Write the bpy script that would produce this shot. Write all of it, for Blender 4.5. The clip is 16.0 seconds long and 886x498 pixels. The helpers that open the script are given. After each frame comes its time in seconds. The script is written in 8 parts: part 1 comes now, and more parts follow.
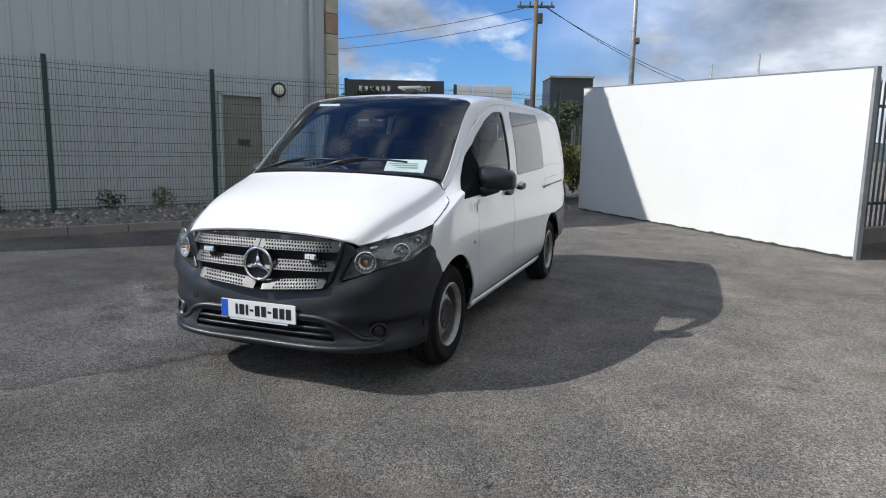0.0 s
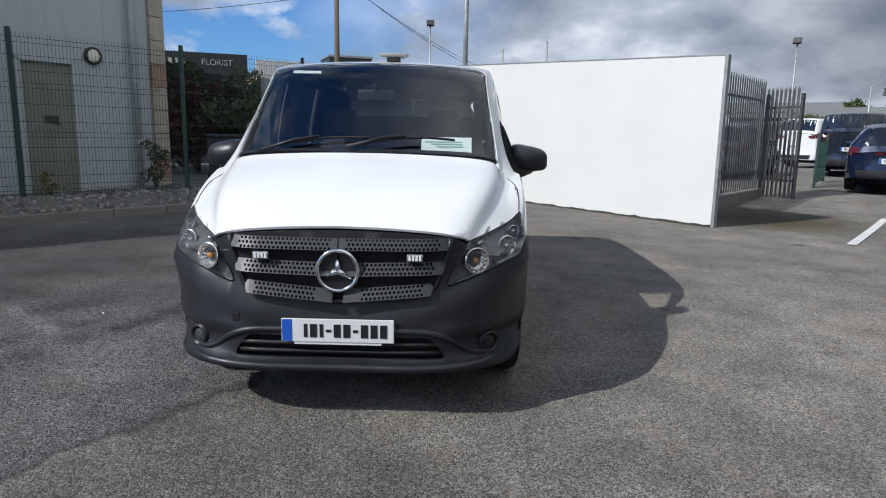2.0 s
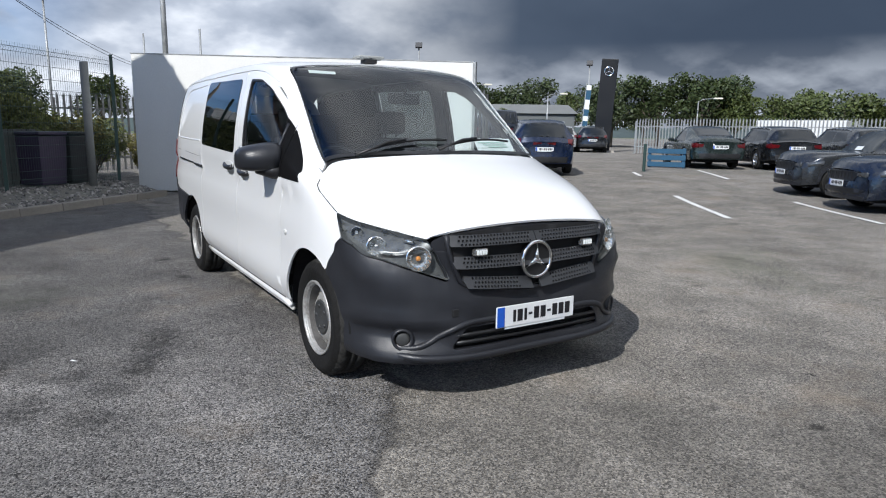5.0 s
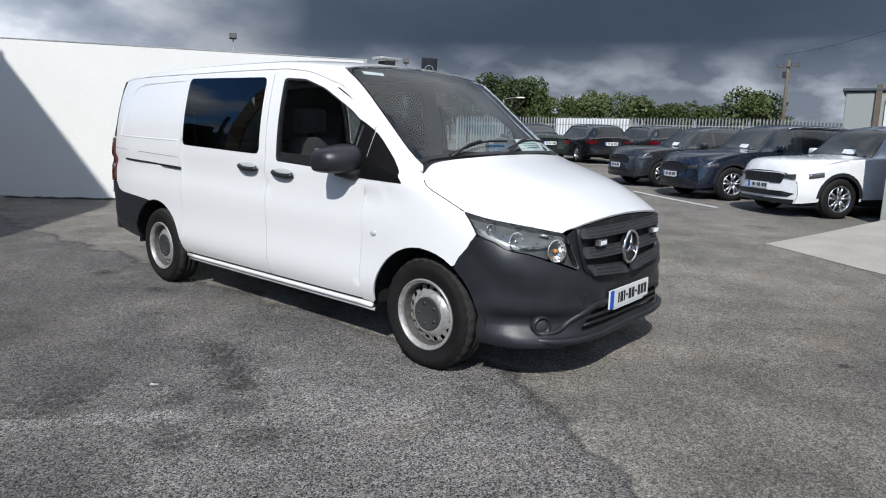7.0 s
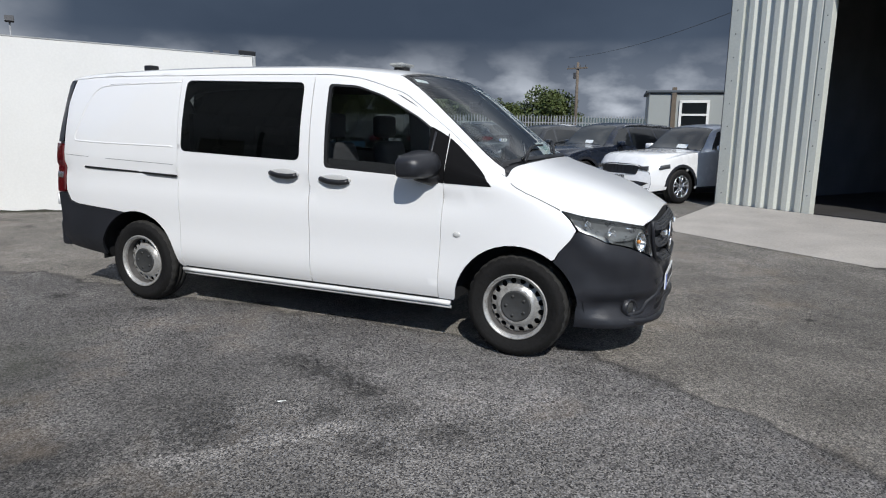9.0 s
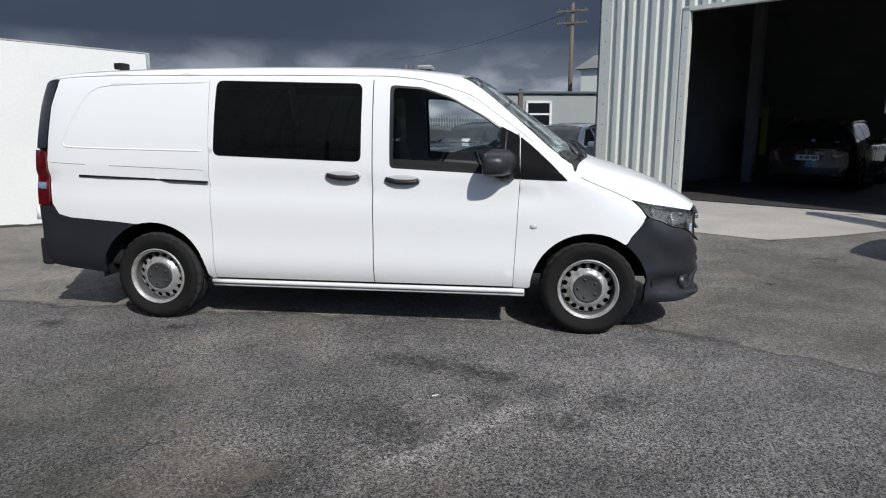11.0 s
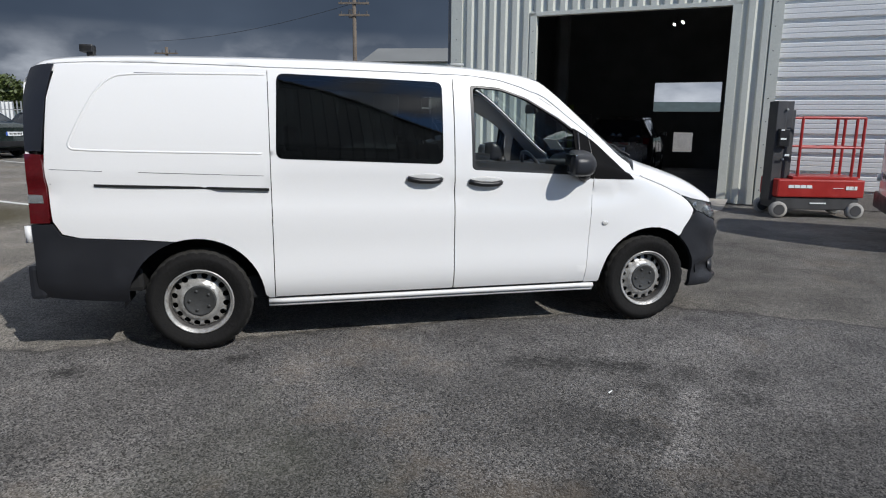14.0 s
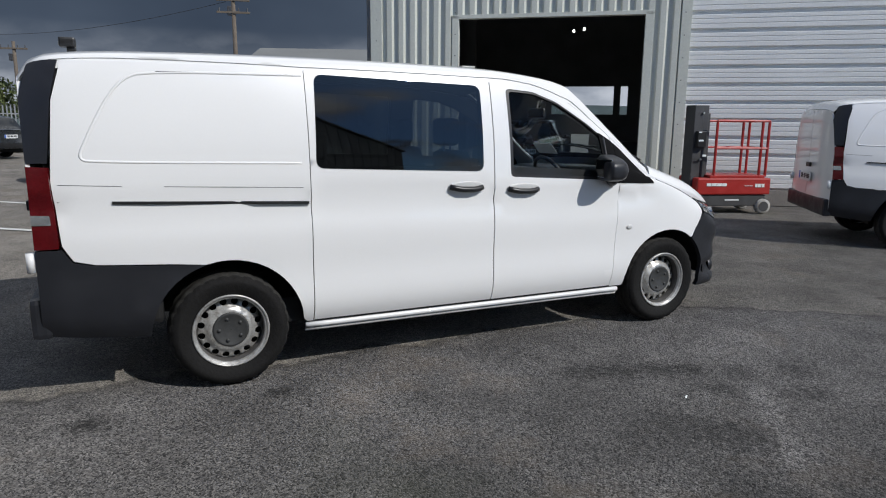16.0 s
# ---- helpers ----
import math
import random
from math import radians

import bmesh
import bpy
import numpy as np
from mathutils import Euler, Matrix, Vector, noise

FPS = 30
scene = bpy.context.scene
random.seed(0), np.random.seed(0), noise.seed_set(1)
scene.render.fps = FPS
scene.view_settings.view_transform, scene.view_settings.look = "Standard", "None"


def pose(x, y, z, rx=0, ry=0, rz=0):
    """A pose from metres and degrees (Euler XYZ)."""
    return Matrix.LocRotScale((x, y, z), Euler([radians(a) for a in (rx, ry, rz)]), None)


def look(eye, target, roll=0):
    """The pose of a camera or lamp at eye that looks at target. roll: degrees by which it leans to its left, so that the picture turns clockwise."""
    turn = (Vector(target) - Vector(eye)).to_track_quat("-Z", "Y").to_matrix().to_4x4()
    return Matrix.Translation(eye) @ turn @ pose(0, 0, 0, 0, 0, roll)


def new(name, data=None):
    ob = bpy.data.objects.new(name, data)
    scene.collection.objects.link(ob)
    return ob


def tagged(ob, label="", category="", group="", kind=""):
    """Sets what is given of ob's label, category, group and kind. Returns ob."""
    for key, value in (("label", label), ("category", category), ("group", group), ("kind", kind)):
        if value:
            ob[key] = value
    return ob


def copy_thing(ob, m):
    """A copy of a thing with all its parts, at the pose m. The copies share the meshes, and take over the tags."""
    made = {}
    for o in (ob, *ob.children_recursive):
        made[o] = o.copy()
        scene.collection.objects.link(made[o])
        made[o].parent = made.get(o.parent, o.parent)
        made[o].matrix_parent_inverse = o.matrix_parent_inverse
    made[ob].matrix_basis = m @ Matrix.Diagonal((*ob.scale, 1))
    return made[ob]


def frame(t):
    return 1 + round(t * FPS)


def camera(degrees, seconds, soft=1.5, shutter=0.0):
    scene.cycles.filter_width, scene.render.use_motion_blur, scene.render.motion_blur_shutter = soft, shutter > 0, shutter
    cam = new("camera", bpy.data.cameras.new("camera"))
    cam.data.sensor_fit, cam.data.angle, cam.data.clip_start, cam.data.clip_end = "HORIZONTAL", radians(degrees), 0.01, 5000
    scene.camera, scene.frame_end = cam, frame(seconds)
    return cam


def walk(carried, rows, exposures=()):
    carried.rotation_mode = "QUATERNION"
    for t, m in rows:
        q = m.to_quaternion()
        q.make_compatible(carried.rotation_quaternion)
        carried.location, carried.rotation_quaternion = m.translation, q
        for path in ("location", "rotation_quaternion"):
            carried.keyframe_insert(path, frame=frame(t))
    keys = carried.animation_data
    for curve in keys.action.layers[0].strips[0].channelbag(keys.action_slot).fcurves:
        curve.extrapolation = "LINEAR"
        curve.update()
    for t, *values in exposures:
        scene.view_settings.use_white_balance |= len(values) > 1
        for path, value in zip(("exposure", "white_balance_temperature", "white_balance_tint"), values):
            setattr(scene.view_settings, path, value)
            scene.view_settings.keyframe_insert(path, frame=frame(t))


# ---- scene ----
from mathutils import geometry

cam = camera(68.7, 16.0, 1.1)
PATH = [
    (0, (2.314, -5.542, 1.405), (1.62, -3.69, 1.105), 1.0),
    (0.5, (1.887, -5.527, 1.405), (1.322, -3.634, 1.094), 1.0),
    (1, (1.451, -5.48, 1.37), (1.022, -3.556, 1.034), 0.9),
    (1.5, (1.019, -5.392, 1.373), (0.745, -3.44, 1.035), 0.9),
    (2, (0.53, -5.317, 1.352), (0.495, -3.347, 1.006), 1.0),
    (2.5, (0.077, -5.22, 1.34), (0.305, -3.265, 0.985), 0.9),
    (3, (-0.388, -5.231, 1.356), (0.099, -3.323, 1.008), 0.8),
    (3.5, (-0.859, -5.266, 1.354), (-0.215, -3.405, 1.006), 0.8),
    (4, (-1.276, -5.168, 1.36), (-0.502, -3.357, 1.013), 0.7),
    (4.5, (-1.757, -5.14, 1.383), (-0.844, -3.395, 1.031), 0.8),
    (4.7, (-1.93, -5.09, 1.376), (-0.966, -3.374, 1.023), 0.8),
    (6.8, (-3.455, -4.152, 1.379), (-1.992, -2.835, 1.024), 1.0),
    (7, (-3.603, -4.057, 1.39), (-2.109, -2.777, 1.032), 1.0),
    (7.5, (-3.899, -3.769, 1.38), (-2.337, -2.573, 1.018), 1.1),
    (8, (-4.191, -3.464, 1.406), (-2.545, -2.387, 1.046), 0.9),
    (8.5, (-4.474, -3.121, 1.416), (-2.746, -2.183, 1.052), 0.8),
    (9, (-4.723, -2.747, 1.437), (-2.916, -1.971, 1.073), 0.8),
    (9.2, (-4.839, -2.603, 1.429), (-3.004, -1.893, 1.071), 0.5),
    (11.3, (-5.453, -0.894, 1.422), (-3.493, -0.732, 1.056), 0.5),
    (11.5, (-5.506, -0.723, 1.461), (-3.543, -0.622, 1.091), 0.8),
    (12, (-5.578, -0.295, 1.478), (-3.613, -0.318, 1.108), 0.8),
    (12.5, (-5.53, 0.076, 1.459), (-3.57, -0.068, 1.086), 0.7),
    (13, (-5.437, 0.443, 1.476), (-3.491, 0.172, 1.104), 0.7),
    (13.5, (-5.362, 0.805, 1.497), (-3.433, 0.433, 1.12), 0.7),
    (14, (-5.174, 1.07, 1.478), (-3.27, 0.59, 1.096), 0.6),
    (14.5, (-5.018, 1.351, 1.488), (-3.143, 0.769, 1.109), 0.7),
    (15, (-4.874, 1.682, 1.494), (-3.037, 0.989, 1.114), 0.7),
    (15.5, (-4.714, 1.882, 1.473), (-2.908, 1.11, 1.097), 0.6),
    (16, (-4.607, 2.018, 1.49), (-2.828, 1.183, 1.117), 0.5),
]
walk(cam, [(t, look(eye, target, roll)) for t, eye, target, roll in PATH],
     [(0, 0.14, 6200, 10), (2.5, -0.10, 6100, 10), (3.1, -0.12, 6100, 10), (4.5, 0.16, 6150, 10), (7, 0.04, 6200, 10), (8.5, -0.10, 6250, 10), (9.2, -0.11, 6250, 10), (12.5, -0.05, 6320, 10), (16, -0.28, 6280, 10)])

# ---- light and sky ----
SUN_FROM = Vector((-1.05, -0.60, 1.0)).normalized()
world = bpy.data.worlds.new("sky")
scene.world = world
world.use_nodes = True


def build_sky():
    nt = world.node_tree
    nt.nodes.clear()
    N, L = nt.nodes.new, nt.links.new
    out, bg = N("ShaderNodeOutputWorld"), N("ShaderNodeBackground")
    sky = N("ShaderNodeTexSky")
    sky.sky_type = "NISHITA"
    sky.sun_disc = False
    sky.sun_elevation = math.asin(SUN_FROM.z)
    sky.sun_rotation = math.atan2(SUN_FROM.x, SUN_FROM.y)
    sky.air_density, sky.dust_density, sky.ozone_density = 1.0, 0.6, 2.0
    co = N("ShaderNodeTexCoord")
    # flatten the direction so that clouds get smaller towards the horizon
    sep = N("ShaderNodeSeparateXYZ")
    L(co.outputs["Generated"], sep.inputs[0])
    add = N("ShaderNodeMath"); add.operation = "ADD"; add.inputs[1].default_value = 0.42
    ab = N("ShaderNodeMath"); ab.operation = "ABSOLUTE"
    L(sep.outputs["Z"], ab.inputs[0]); L(ab.outputs[0], add.inputs[0])
    dx = N("ShaderNodeMath"); dx.operation = "DIVIDE"
    dy = N("ShaderNodeMath"); dy.operation = "DIVIDE"
    L(sep.outputs["X"], dx.inputs[0]); L(add.outputs[0], dx.inputs[1])
    L(sep.outputs["Y"], dy.inputs[0]); L(add.outputs[0], dy.inputs[1])
    comb = N("ShaderNodeCombineXYZ")
    L(dx.outputs[0], comb.inputs[0]); L(dy.outputs[0], comb.inputs[1])

    def noise_at(scale, detail, seed, rough=0.55):
        n = N("ShaderNodeTexNoise")
        n.noise_dimensions = "3D"
        n.inputs["Scale"].default_value = scale
        n.inputs["Detail"].default_value = detail
        n.inputs["Roughness"].default_value = rough
        off = N("ShaderNodeVectorMath"); off.operation = "ADD"
        off.inputs[1].default_value = (seed, seed * 0.37, seed * 1.7)
        L(comb.outputs[0], off.inputs[0]); L(off.outputs[0], n.inputs["Vector"])
        return n.outputs["Fac"]

    def ramp(src, stops):
        r = N("ShaderNodeValToRGB")
        el = r.color_ramp.elements
        while len(el) < len(stops):
            el.new(0.5)
        for e, (p, c) in zip(el, stops):
            e.position, e.color = p, (*c, 1)
        L(src, r.inputs[0])
        return r.outputs["Color"]

    def dot(v):
        d = N("ShaderNodeVectorMath"); d.operation = "DOT_PRODUCT"
        d.inputs[1].default_value = Vector(v).normalized()
        L(co.outputs["Generated"], d.inputs[0])
        return d.outputs["Value"]

    def mix(fac, a, b, kind="MIX"):
        m = N("ShaderNodeMix"); m.data_type = "RGBA"; m.blend_type = kind
        if isinstance(fac, float):
            m.inputs[0].default_value = fac
        else:
            L(fac, m.inputs[0])
        for k, v in ((6, a), (7, b)):
            if isinstance(v, tuple):
                m.inputs[k].default_value = (*v, 1)
            else:
                L(v, m.inputs[k])
        return m.outputs[2]

    # white and grey broken cloud, with blue gaps towards one side of the sky
    gap = ramp(dot((-0.90, 0.30, 0.32)), [(0.26, (0, 0, 0)), (0.56, (1, 1, 1))])
    cover = ramp(noise_at(2.1, 7, 3.1), [(0.51, (0, 0, 0)), (0.60, (1, 1, 1))])
    full = mix(gap, (1.0, 1.0, 1.0), cover)
    puffs = ramp(noise_at(2.6, 6, 9.4, 0.52), [(0.32, (2.2, 2.6, 3.3)), (0.47, (4.6, 5.0, 5.7)), (0.62, (9.6, 9.8, 10.1))])
    storm = ramp(noise_at(1.1, 5, 21.0, 0.48), [(0.34, (0.48, 0.66, 0.98)), (0.54, (0.72, 0.95, 1.34)), (0.74, (1.35, 1.62, 2.1))])
    heavy = ramp(dot((0.95, 0.25, 0.12)), [(0.54, (0, 0, 0)), (0.80, (1, 1, 1))])
    lowsky = ramp(sep.outputs["Z"], [(0.27, (1, 1, 1)), (0.55, (0.30, 0.30, 0.30))])
    cloud = mix(mix(1.0, heavy, lowsky, "MULTIPLY"), puffs, storm)
    # a paler band of cloud low over the horizon
    low = ramp(sep.outputs["Z"], [(0.05, (1, 1, 1)), (0.13, (0, 0, 0))])
    lumps = ramp(noise_at(4.5, 6, 5.5, 0.5), [(0.44, (0, 0, 0)), (0.64, (1, 1, 1))])
    soft = mix(0.35, lumps, (0.6, 0.6, 0.6))
    band = mix(low, (0.0, 0.0, 0.0), soft)
    cloud = mix(band, cloud, (5.8, 6.1, 6.6))
    blue = mix(1.0, sky.outputs["Color"], (0.50, 0.80, 1.20), "MULTIPLY")
    col = mix(full, blue, cloud)
    L(col, bg.inputs["Color"])
    bg.inputs["Strength"].default_value = 0.108
    L(bg.outputs[0], out.inputs["Surface"])


build_sky()
sun = new("sun", bpy.data.lights.new("sun", "SUN"))
sun.data.energy, sun.data.angle, sun.data.color = 4.2, radians(0.55), (1.0, 0.955, 0.88)
sun.matrix_world = look(SUN_FROM * 60, (0, 0, 0))
scene.view_settings.exposure = 0.0

# ---- materials ----


def mat(name, col, rough=0.5, metal=0.0, var=0.12, scale=6.0, fine=90.0, bump=0.0, spec=0.5, coat=0.0, rvar=0.1, streak=0.0, emit=0.0, tint=0.0):
    """A surface with variation at two scales. streak: vertical weathering; tint: strength of the per-object shade change."""
    m = bpy.data.materials.new(name)
    m.use_nodes = True
    nt = m.node_tree
    N, L = nt.nodes.new, nt.links.new
    b = nt.nodes["Principled BSDF"]
    co = N("ShaderNodeTexCoord")
    big, small = N("ShaderNodeTexNoise"), N("ShaderNodeTexNoise")
    for n, sc, de in ((big, scale, 5), (small, fine, 4)):
        n.inputs["Scale"].default_value, n.inputs["Detail"].default_value = sc, de
        L(co.outputs["Object"], n.inputs["Vector"])
    if streak:
        mp = N("ShaderNodeMapping")
        mp.inputs["Scale"].default_value = (1, 1, 0.06)
        L(co.outputs["Object"], mp.inputs["Vector"])
        L(mp.outputs[0], big.inputs["Vector"])
    s = N("ShaderNodeMath"); s.operation = "ADD"
    L(big.outputs["Fac"], s.inputs[0]); L(small.outputs["Fac"], s.inputs[1])
    r = N("ShaderNodeMapRange")
    r.inputs["From Min"].default_value, r.inputs["From Max"].default_value = 0.6, 1.4
    r.inputs["To Min"].default_value, r.inputs["To Max"].default_value = 1 - var, 1 + var
    L(s.outputs[0], r.inputs["Value"])
    v = N("ShaderNodeVectorMath"); v.operation = "SCALE"
    v.inputs[0].default_value = col
    last = r.outputs[0]
    if tint:
        oi = N("ShaderNodeObjectInfo")
        q = N("ShaderNodeMapRange")
        q.inputs["To Min"].default_value, q.inputs["To Max"].default_value = 1 - tint, 1 + tint
        L(oi.outputs["Random"], q.inputs["Value"])
        w = N("ShaderNodeMath"); w.operation = "MULTIPLY"
        L(last, w.inputs[0]); L(q.outputs[0], w.inputs[1])
        last = w.outputs[0]
    L(last, v.inputs["Scale"])
    L(v.outputs[0], b.inputs["Base Color"])
    rr = N("ShaderNodeMapRange")
    rr.inputs["From Min"].default_value, rr.inputs["From Max"].default_value = 0.3, 0.7
    rr.inputs["To Min"].default_value, rr.inputs["To Max"].default_value = max(0.02, rough - rvar), min(1, rough + rvar)
    L(big.outputs["Fac"], rr.inputs["Value"])
    L(rr.outputs[0], b.inputs["Roughness"])
    b.inputs["Metallic"].default_value = metal
    b.inputs["Specular IOR Level"].default_value = spec
    if coat:
        b.inputs["Coat Weight"].default_value, b.inputs["Coat Roughness"].default_value = coat, 0.04
    if bump:
        bp = N("ShaderNodeBump")
        bp.inputs["Strength"].default_value, bp.inputs["Distance"].default_value = bump, 0.01
        L(small.outputs["Fac"], bp.inputs["Height"])
        L(bp.outputs[0], b.inputs["Normal"])
    if emit:
        b.inputs["Emission Color"].default_value = (*col, 1)
        b.inputs["Emission Strength"].default_value = emit
    return m


def glass(name, tint, gloss=0.02, ior=1.5):
    """Thin pane: clear or tinted straight through, with a gloss that grows towards grazing views, alike from both sides."""
    m = bpy.data.materials.new(name)
    m.use_nodes = True
    nt = m.node_tree
    nt.nodes.clear()
    N, L = nt.nodes.new, nt.links.new
    out, mx = N("ShaderNodeOutputMaterial"), N("ShaderNodeMixShader")
    tr, gl, lw = N("ShaderNodeBsdfTransparent"), N("ShaderNodeBsdfGlossy"), N("ShaderNodeLayerWeight")
    pw, fr = N("ShaderNodeMath"), N("ShaderNodeMapRange")
    tr.inputs["Color"].default_value = (*tint, 1)
    gl.inputs["Roughness"].default_value = gloss
    gl.inputs["Color"].default_value = (1, 1, 1, 1)
    lw.inputs["Blend"].default_value = 0.5
    pw.operation = "POWER"
    pw.inputs[1].default_value = 5.0
    L(lw.outputs["Facing"], pw.inputs[0]); L(pw.outputs[0], fr.inputs["Value"])
    fr.inputs["To Min"].default_value = ((ior - 1) / (ior + 1)) ** 2
    L(fr.outputs[0], mx.inputs[0]); L(tr.outputs[0], mx.inputs[1]); L(gl.outputs[0], mx.inputs[2])
    L(mx.outputs[0], out.inputs["Surface"])
    return m


def rusted(m, col, amount, scale):
    """Patches of rust and road dirt over a surface."""
    nt = m.node_tree
    N, L = nt.nodes.new, nt.links.new
    b = nt.nodes["Principled BSDF"]
    src = b.inputs["Base Color"].links[0].from_socket
    co, n, r, mx = N("ShaderNodeTexCoord"), N("ShaderNodeTexNoise"), N("ShaderNodeMapRange"), N("ShaderNodeMix")
    n.inputs["Scale"].default_value, n.inputs["Detail"].default_value, n.inputs["Roughness"].default_value = scale, 7, 0.7
    L(co.outputs["Object"], n.inputs["Vector"])
    r.inputs["From Min"].default_value, r.inputs["From Max"].default_value, r.inputs["To Max"].default_value = 0.50, 0.66, amount
    L(n.outputs["Fac"], r.inputs["Value"])
    mx.data_type = "RGBA"
    L(r.outputs[0], mx.inputs[0]); L(src, mx.inputs[6])
    mx.inputs[7].default_value = (*col, 1)
    L(mx.outputs[2], b.inputs["Base Color"])


WHITE = mat("white_paint", (0.79, 0.79, 0.785), 0.30, var=0.012, scale=1.2, coat=0.8, rvar=0.02)
PLASTIC = mat("charcoal_plastic", (0.019, 0.020, 0.024), 0.38, var=0.22, scale=7, fine=260, bump=0.12, spec=0.4)
BLACK = mat("black_trim", (0.012, 0.012, 0.013), 0.42, var=0.2)
SAILBLACK = mat("black_sail_plastic", (0.006, 0.006, 0.0065), 0.7, var=0.2, spec=0.06)
DARK = mat("dark_void", (0.008, 0.008, 0.009), 0.8)
RUBBER = mat("tyre_rubber", (0.0105, 0.0102, 0.010), 0.80, spec=0.2, var=0.4, scale=7, fine=60, bump=0.3)
TREAD = mat("dusty_tyre_tread", (0.034, 0.033, 0.031), 0.9, spec=0.2, var=0.4, scale=12, fine=80, bump=0.5)
STEEL = mat("painted_wheel_steel", (0.42, 0.415, 0.40), 0.36, metal=0.40, var=0.30, scale=14, bump=0.1)
rusted(STEEL, (0.085, 0.058, 0.040), 0.60, 17.0)
WELLSTEEL = mat("rim_well_steel", (0.11, 0.105, 0.10), 0.6, metal=0.2, var=0.4, scale=18)
ALLOY = mat("machined_alloy", (0.55, 0.56, 0.58), 0.25, metal=0.9, var=0.1)
CHROME = mat("chrome", (0.82, 0.82, 0.82), 0.10, metal=1.0, var=0.03)
HUBCAP = mat("grey_hub_plastic", (0.035, 0.036, 0.036), 0.6, var=0.25, scale=12)
SEATCLOTH = mat("dark_seat_cloth", (0.030, 0.030, 0.033), 0.9, var=0.3, bump=0.3)
DASHMAT = mat("dash_plastic", (0.028, 0.029, 0.032), 0.65, var=0.2, bump=0.2)
LINER = mat("pale_door_lining", (0.10, 0.10, 0.10), 0.8, var=0.1)
SCREEN = glass("windscreen_glass", (0.72, 0.80, 0.80), 0.005, 1.8)
CLEAR = glass("side_window_glass", (0.90, 0.93, 0.92), 0.01, 1.22)
TINTED = glass("privacy_glass", (0.085, 0.095, 0.095), 0.01, 1.55)
LAMPGLASS = glass("lamp_lens", (0.90, 0.92, 0.92), 0.02, 1.38)
REFLECTOR = mat("lamp_reflector", (0.74, 0.74, 0.73), 0.14, metal=0.9, var=0.2, scale=25)
REDLENS = mat("red_lamp_lens", (0.085, 0.004, 0.006), 0.12, var=0.25, scale=18, coat=0.6)
AMBER = mat("amber_bulb", (0.62, 0.25, 0.06), 0.3, var=0.2)
PAPER = mat("paper", (0.74, 0.77, 0.76), 0.8, var=0.06)
GREENPRINT = mat("green_print", (0.30, 0.48, 0.40), 0.8)
PLATEWHITE = mat("plate_white", (0.72, 0.73, 0.73), 0.4, var=0.06)
PLATEBLUE = mat("plate_blue", (0.02, 0.10, 0.50), 0.4)
PLATEINK = mat("plate_ink", (0.015, 0.015, 0.018), 0.4)
GALV = mat("galvanised_steel", (0.36, 0.37, 0.37), 0.5, metal=0.5, var=0.28, scale=9, bump=0.1)
GREENWIRE = mat("dark_green_coated_steel", (0.022, 0.050, 0.045), 0.5, var=0.25)
CONCRETE = mat("concrete", (0.40, 0.37, 0.33), 0.9, var=0.22, scale=1.6, fine=40, bump=0.5)
KERBSTONE = mat("kerb_concrete", (0.20, 0.185, 0.165), 0.92, var=0.3, scale=3, fine=45, bump=0.5, tint=0.12)
PAINTLINE = mat("worn_line_paint", (0.60, 0.60, 0.57), 0.85, var=0.4, scale=5, fine=70, bump=0.3)
WALLWHITE = mat("white_masonry_paint", (0.71, 0.71, 0.69), 0.85, var=0.05, scale=1.1, fine=30, bump=0.06)
CLADGREY = mat("grey_green_cladding", (0.53, 0.54, 0.48), 0.5, var=0.10, scale=0.8, fine=30, streak=1.0)
CLADBLUE = mat("blue_grey_cladding", (0.44, 0.475, 0.48), 0.55, var=0.10, scale=0.9, fine=35, streak=1.0)
CLADWHITE = mat("white_horizontal_cladding", (0.68, 0.68, 0.66), 0.5, var=0.09, scale=0.7, fine=30)
DOORPAINT = mat("worn_green_grey_door_paint", (0.22, 0.22, 0.18), 0.7, var=0.3, scale=2.5)
BROWNSTONE = mat("brown_corner_block", (0.33, 0.22, 0.16), 0.9, var=0.25, bump=0.4)
PALESTONE = mat("pale_corner_block", (0.42, 0.38, 0.30), 0.9, var=0.25, bump=0.4)
WOODPOLE = mat("weathered_pole_wood", (0.13, 0.105, 0.08), 0.9, var=0.35, scale=8, bump=0.4)
REDSTEEL = mat("red_machine_paint", (0.36, 0.022, 0.018), 0.45, var=0.2, scale=6, coat=0.2)
DARKSTEEL = mat("dark_machine_steel", (0.05, 0.05, 0.052), 0.55, var=0.3)
LAMPWHITE = mat("opal_lamp", (0.80, 0.76, 0.62), 0.5, var=0.05)
SIGNDARK = mat("dark_sign_panel", (0.030, 0.036, 0.040), 0.5, var=0.15)
SIGNTEXT = mat("sign_lettering", (0.60, 0.58, 0.50), 0.6)
BINBLACK = mat("black_bin_plastic", (0.020, 0.020, 0.024), 0.55, var=0.2)
BINPURPLE = mat("purple_bin_plastic", (0.035, 0.022, 0.055), 0.55, var=0.2)
BLUEWOOD = mat("blue_painted_timber", (0.018, 0.078, 0.144), 0.7, var=0.3)

# ---- tools ----


def link(name, bm, material, parent=None, label="", smooth=False):
    me = bpy.data.meshes.new(name)
    bm.to_mesh(me)
    bm.free()
    for m in (material if isinstance(material, (list, tuple)) else [material]):
        me.materials.append(m)
    if smooth:
        me.polygons.foreach_set("use_smooth", [True] * len(me.polygons))
    ob = new(name, me)
    if parent is not None:
        ob.parent = parent
    if label:
        ob["label"] = label
    return ob


def part(name, bm, material, parent, label="", smooth=False):
    return link(name, bm, material, parent, label, smooth)


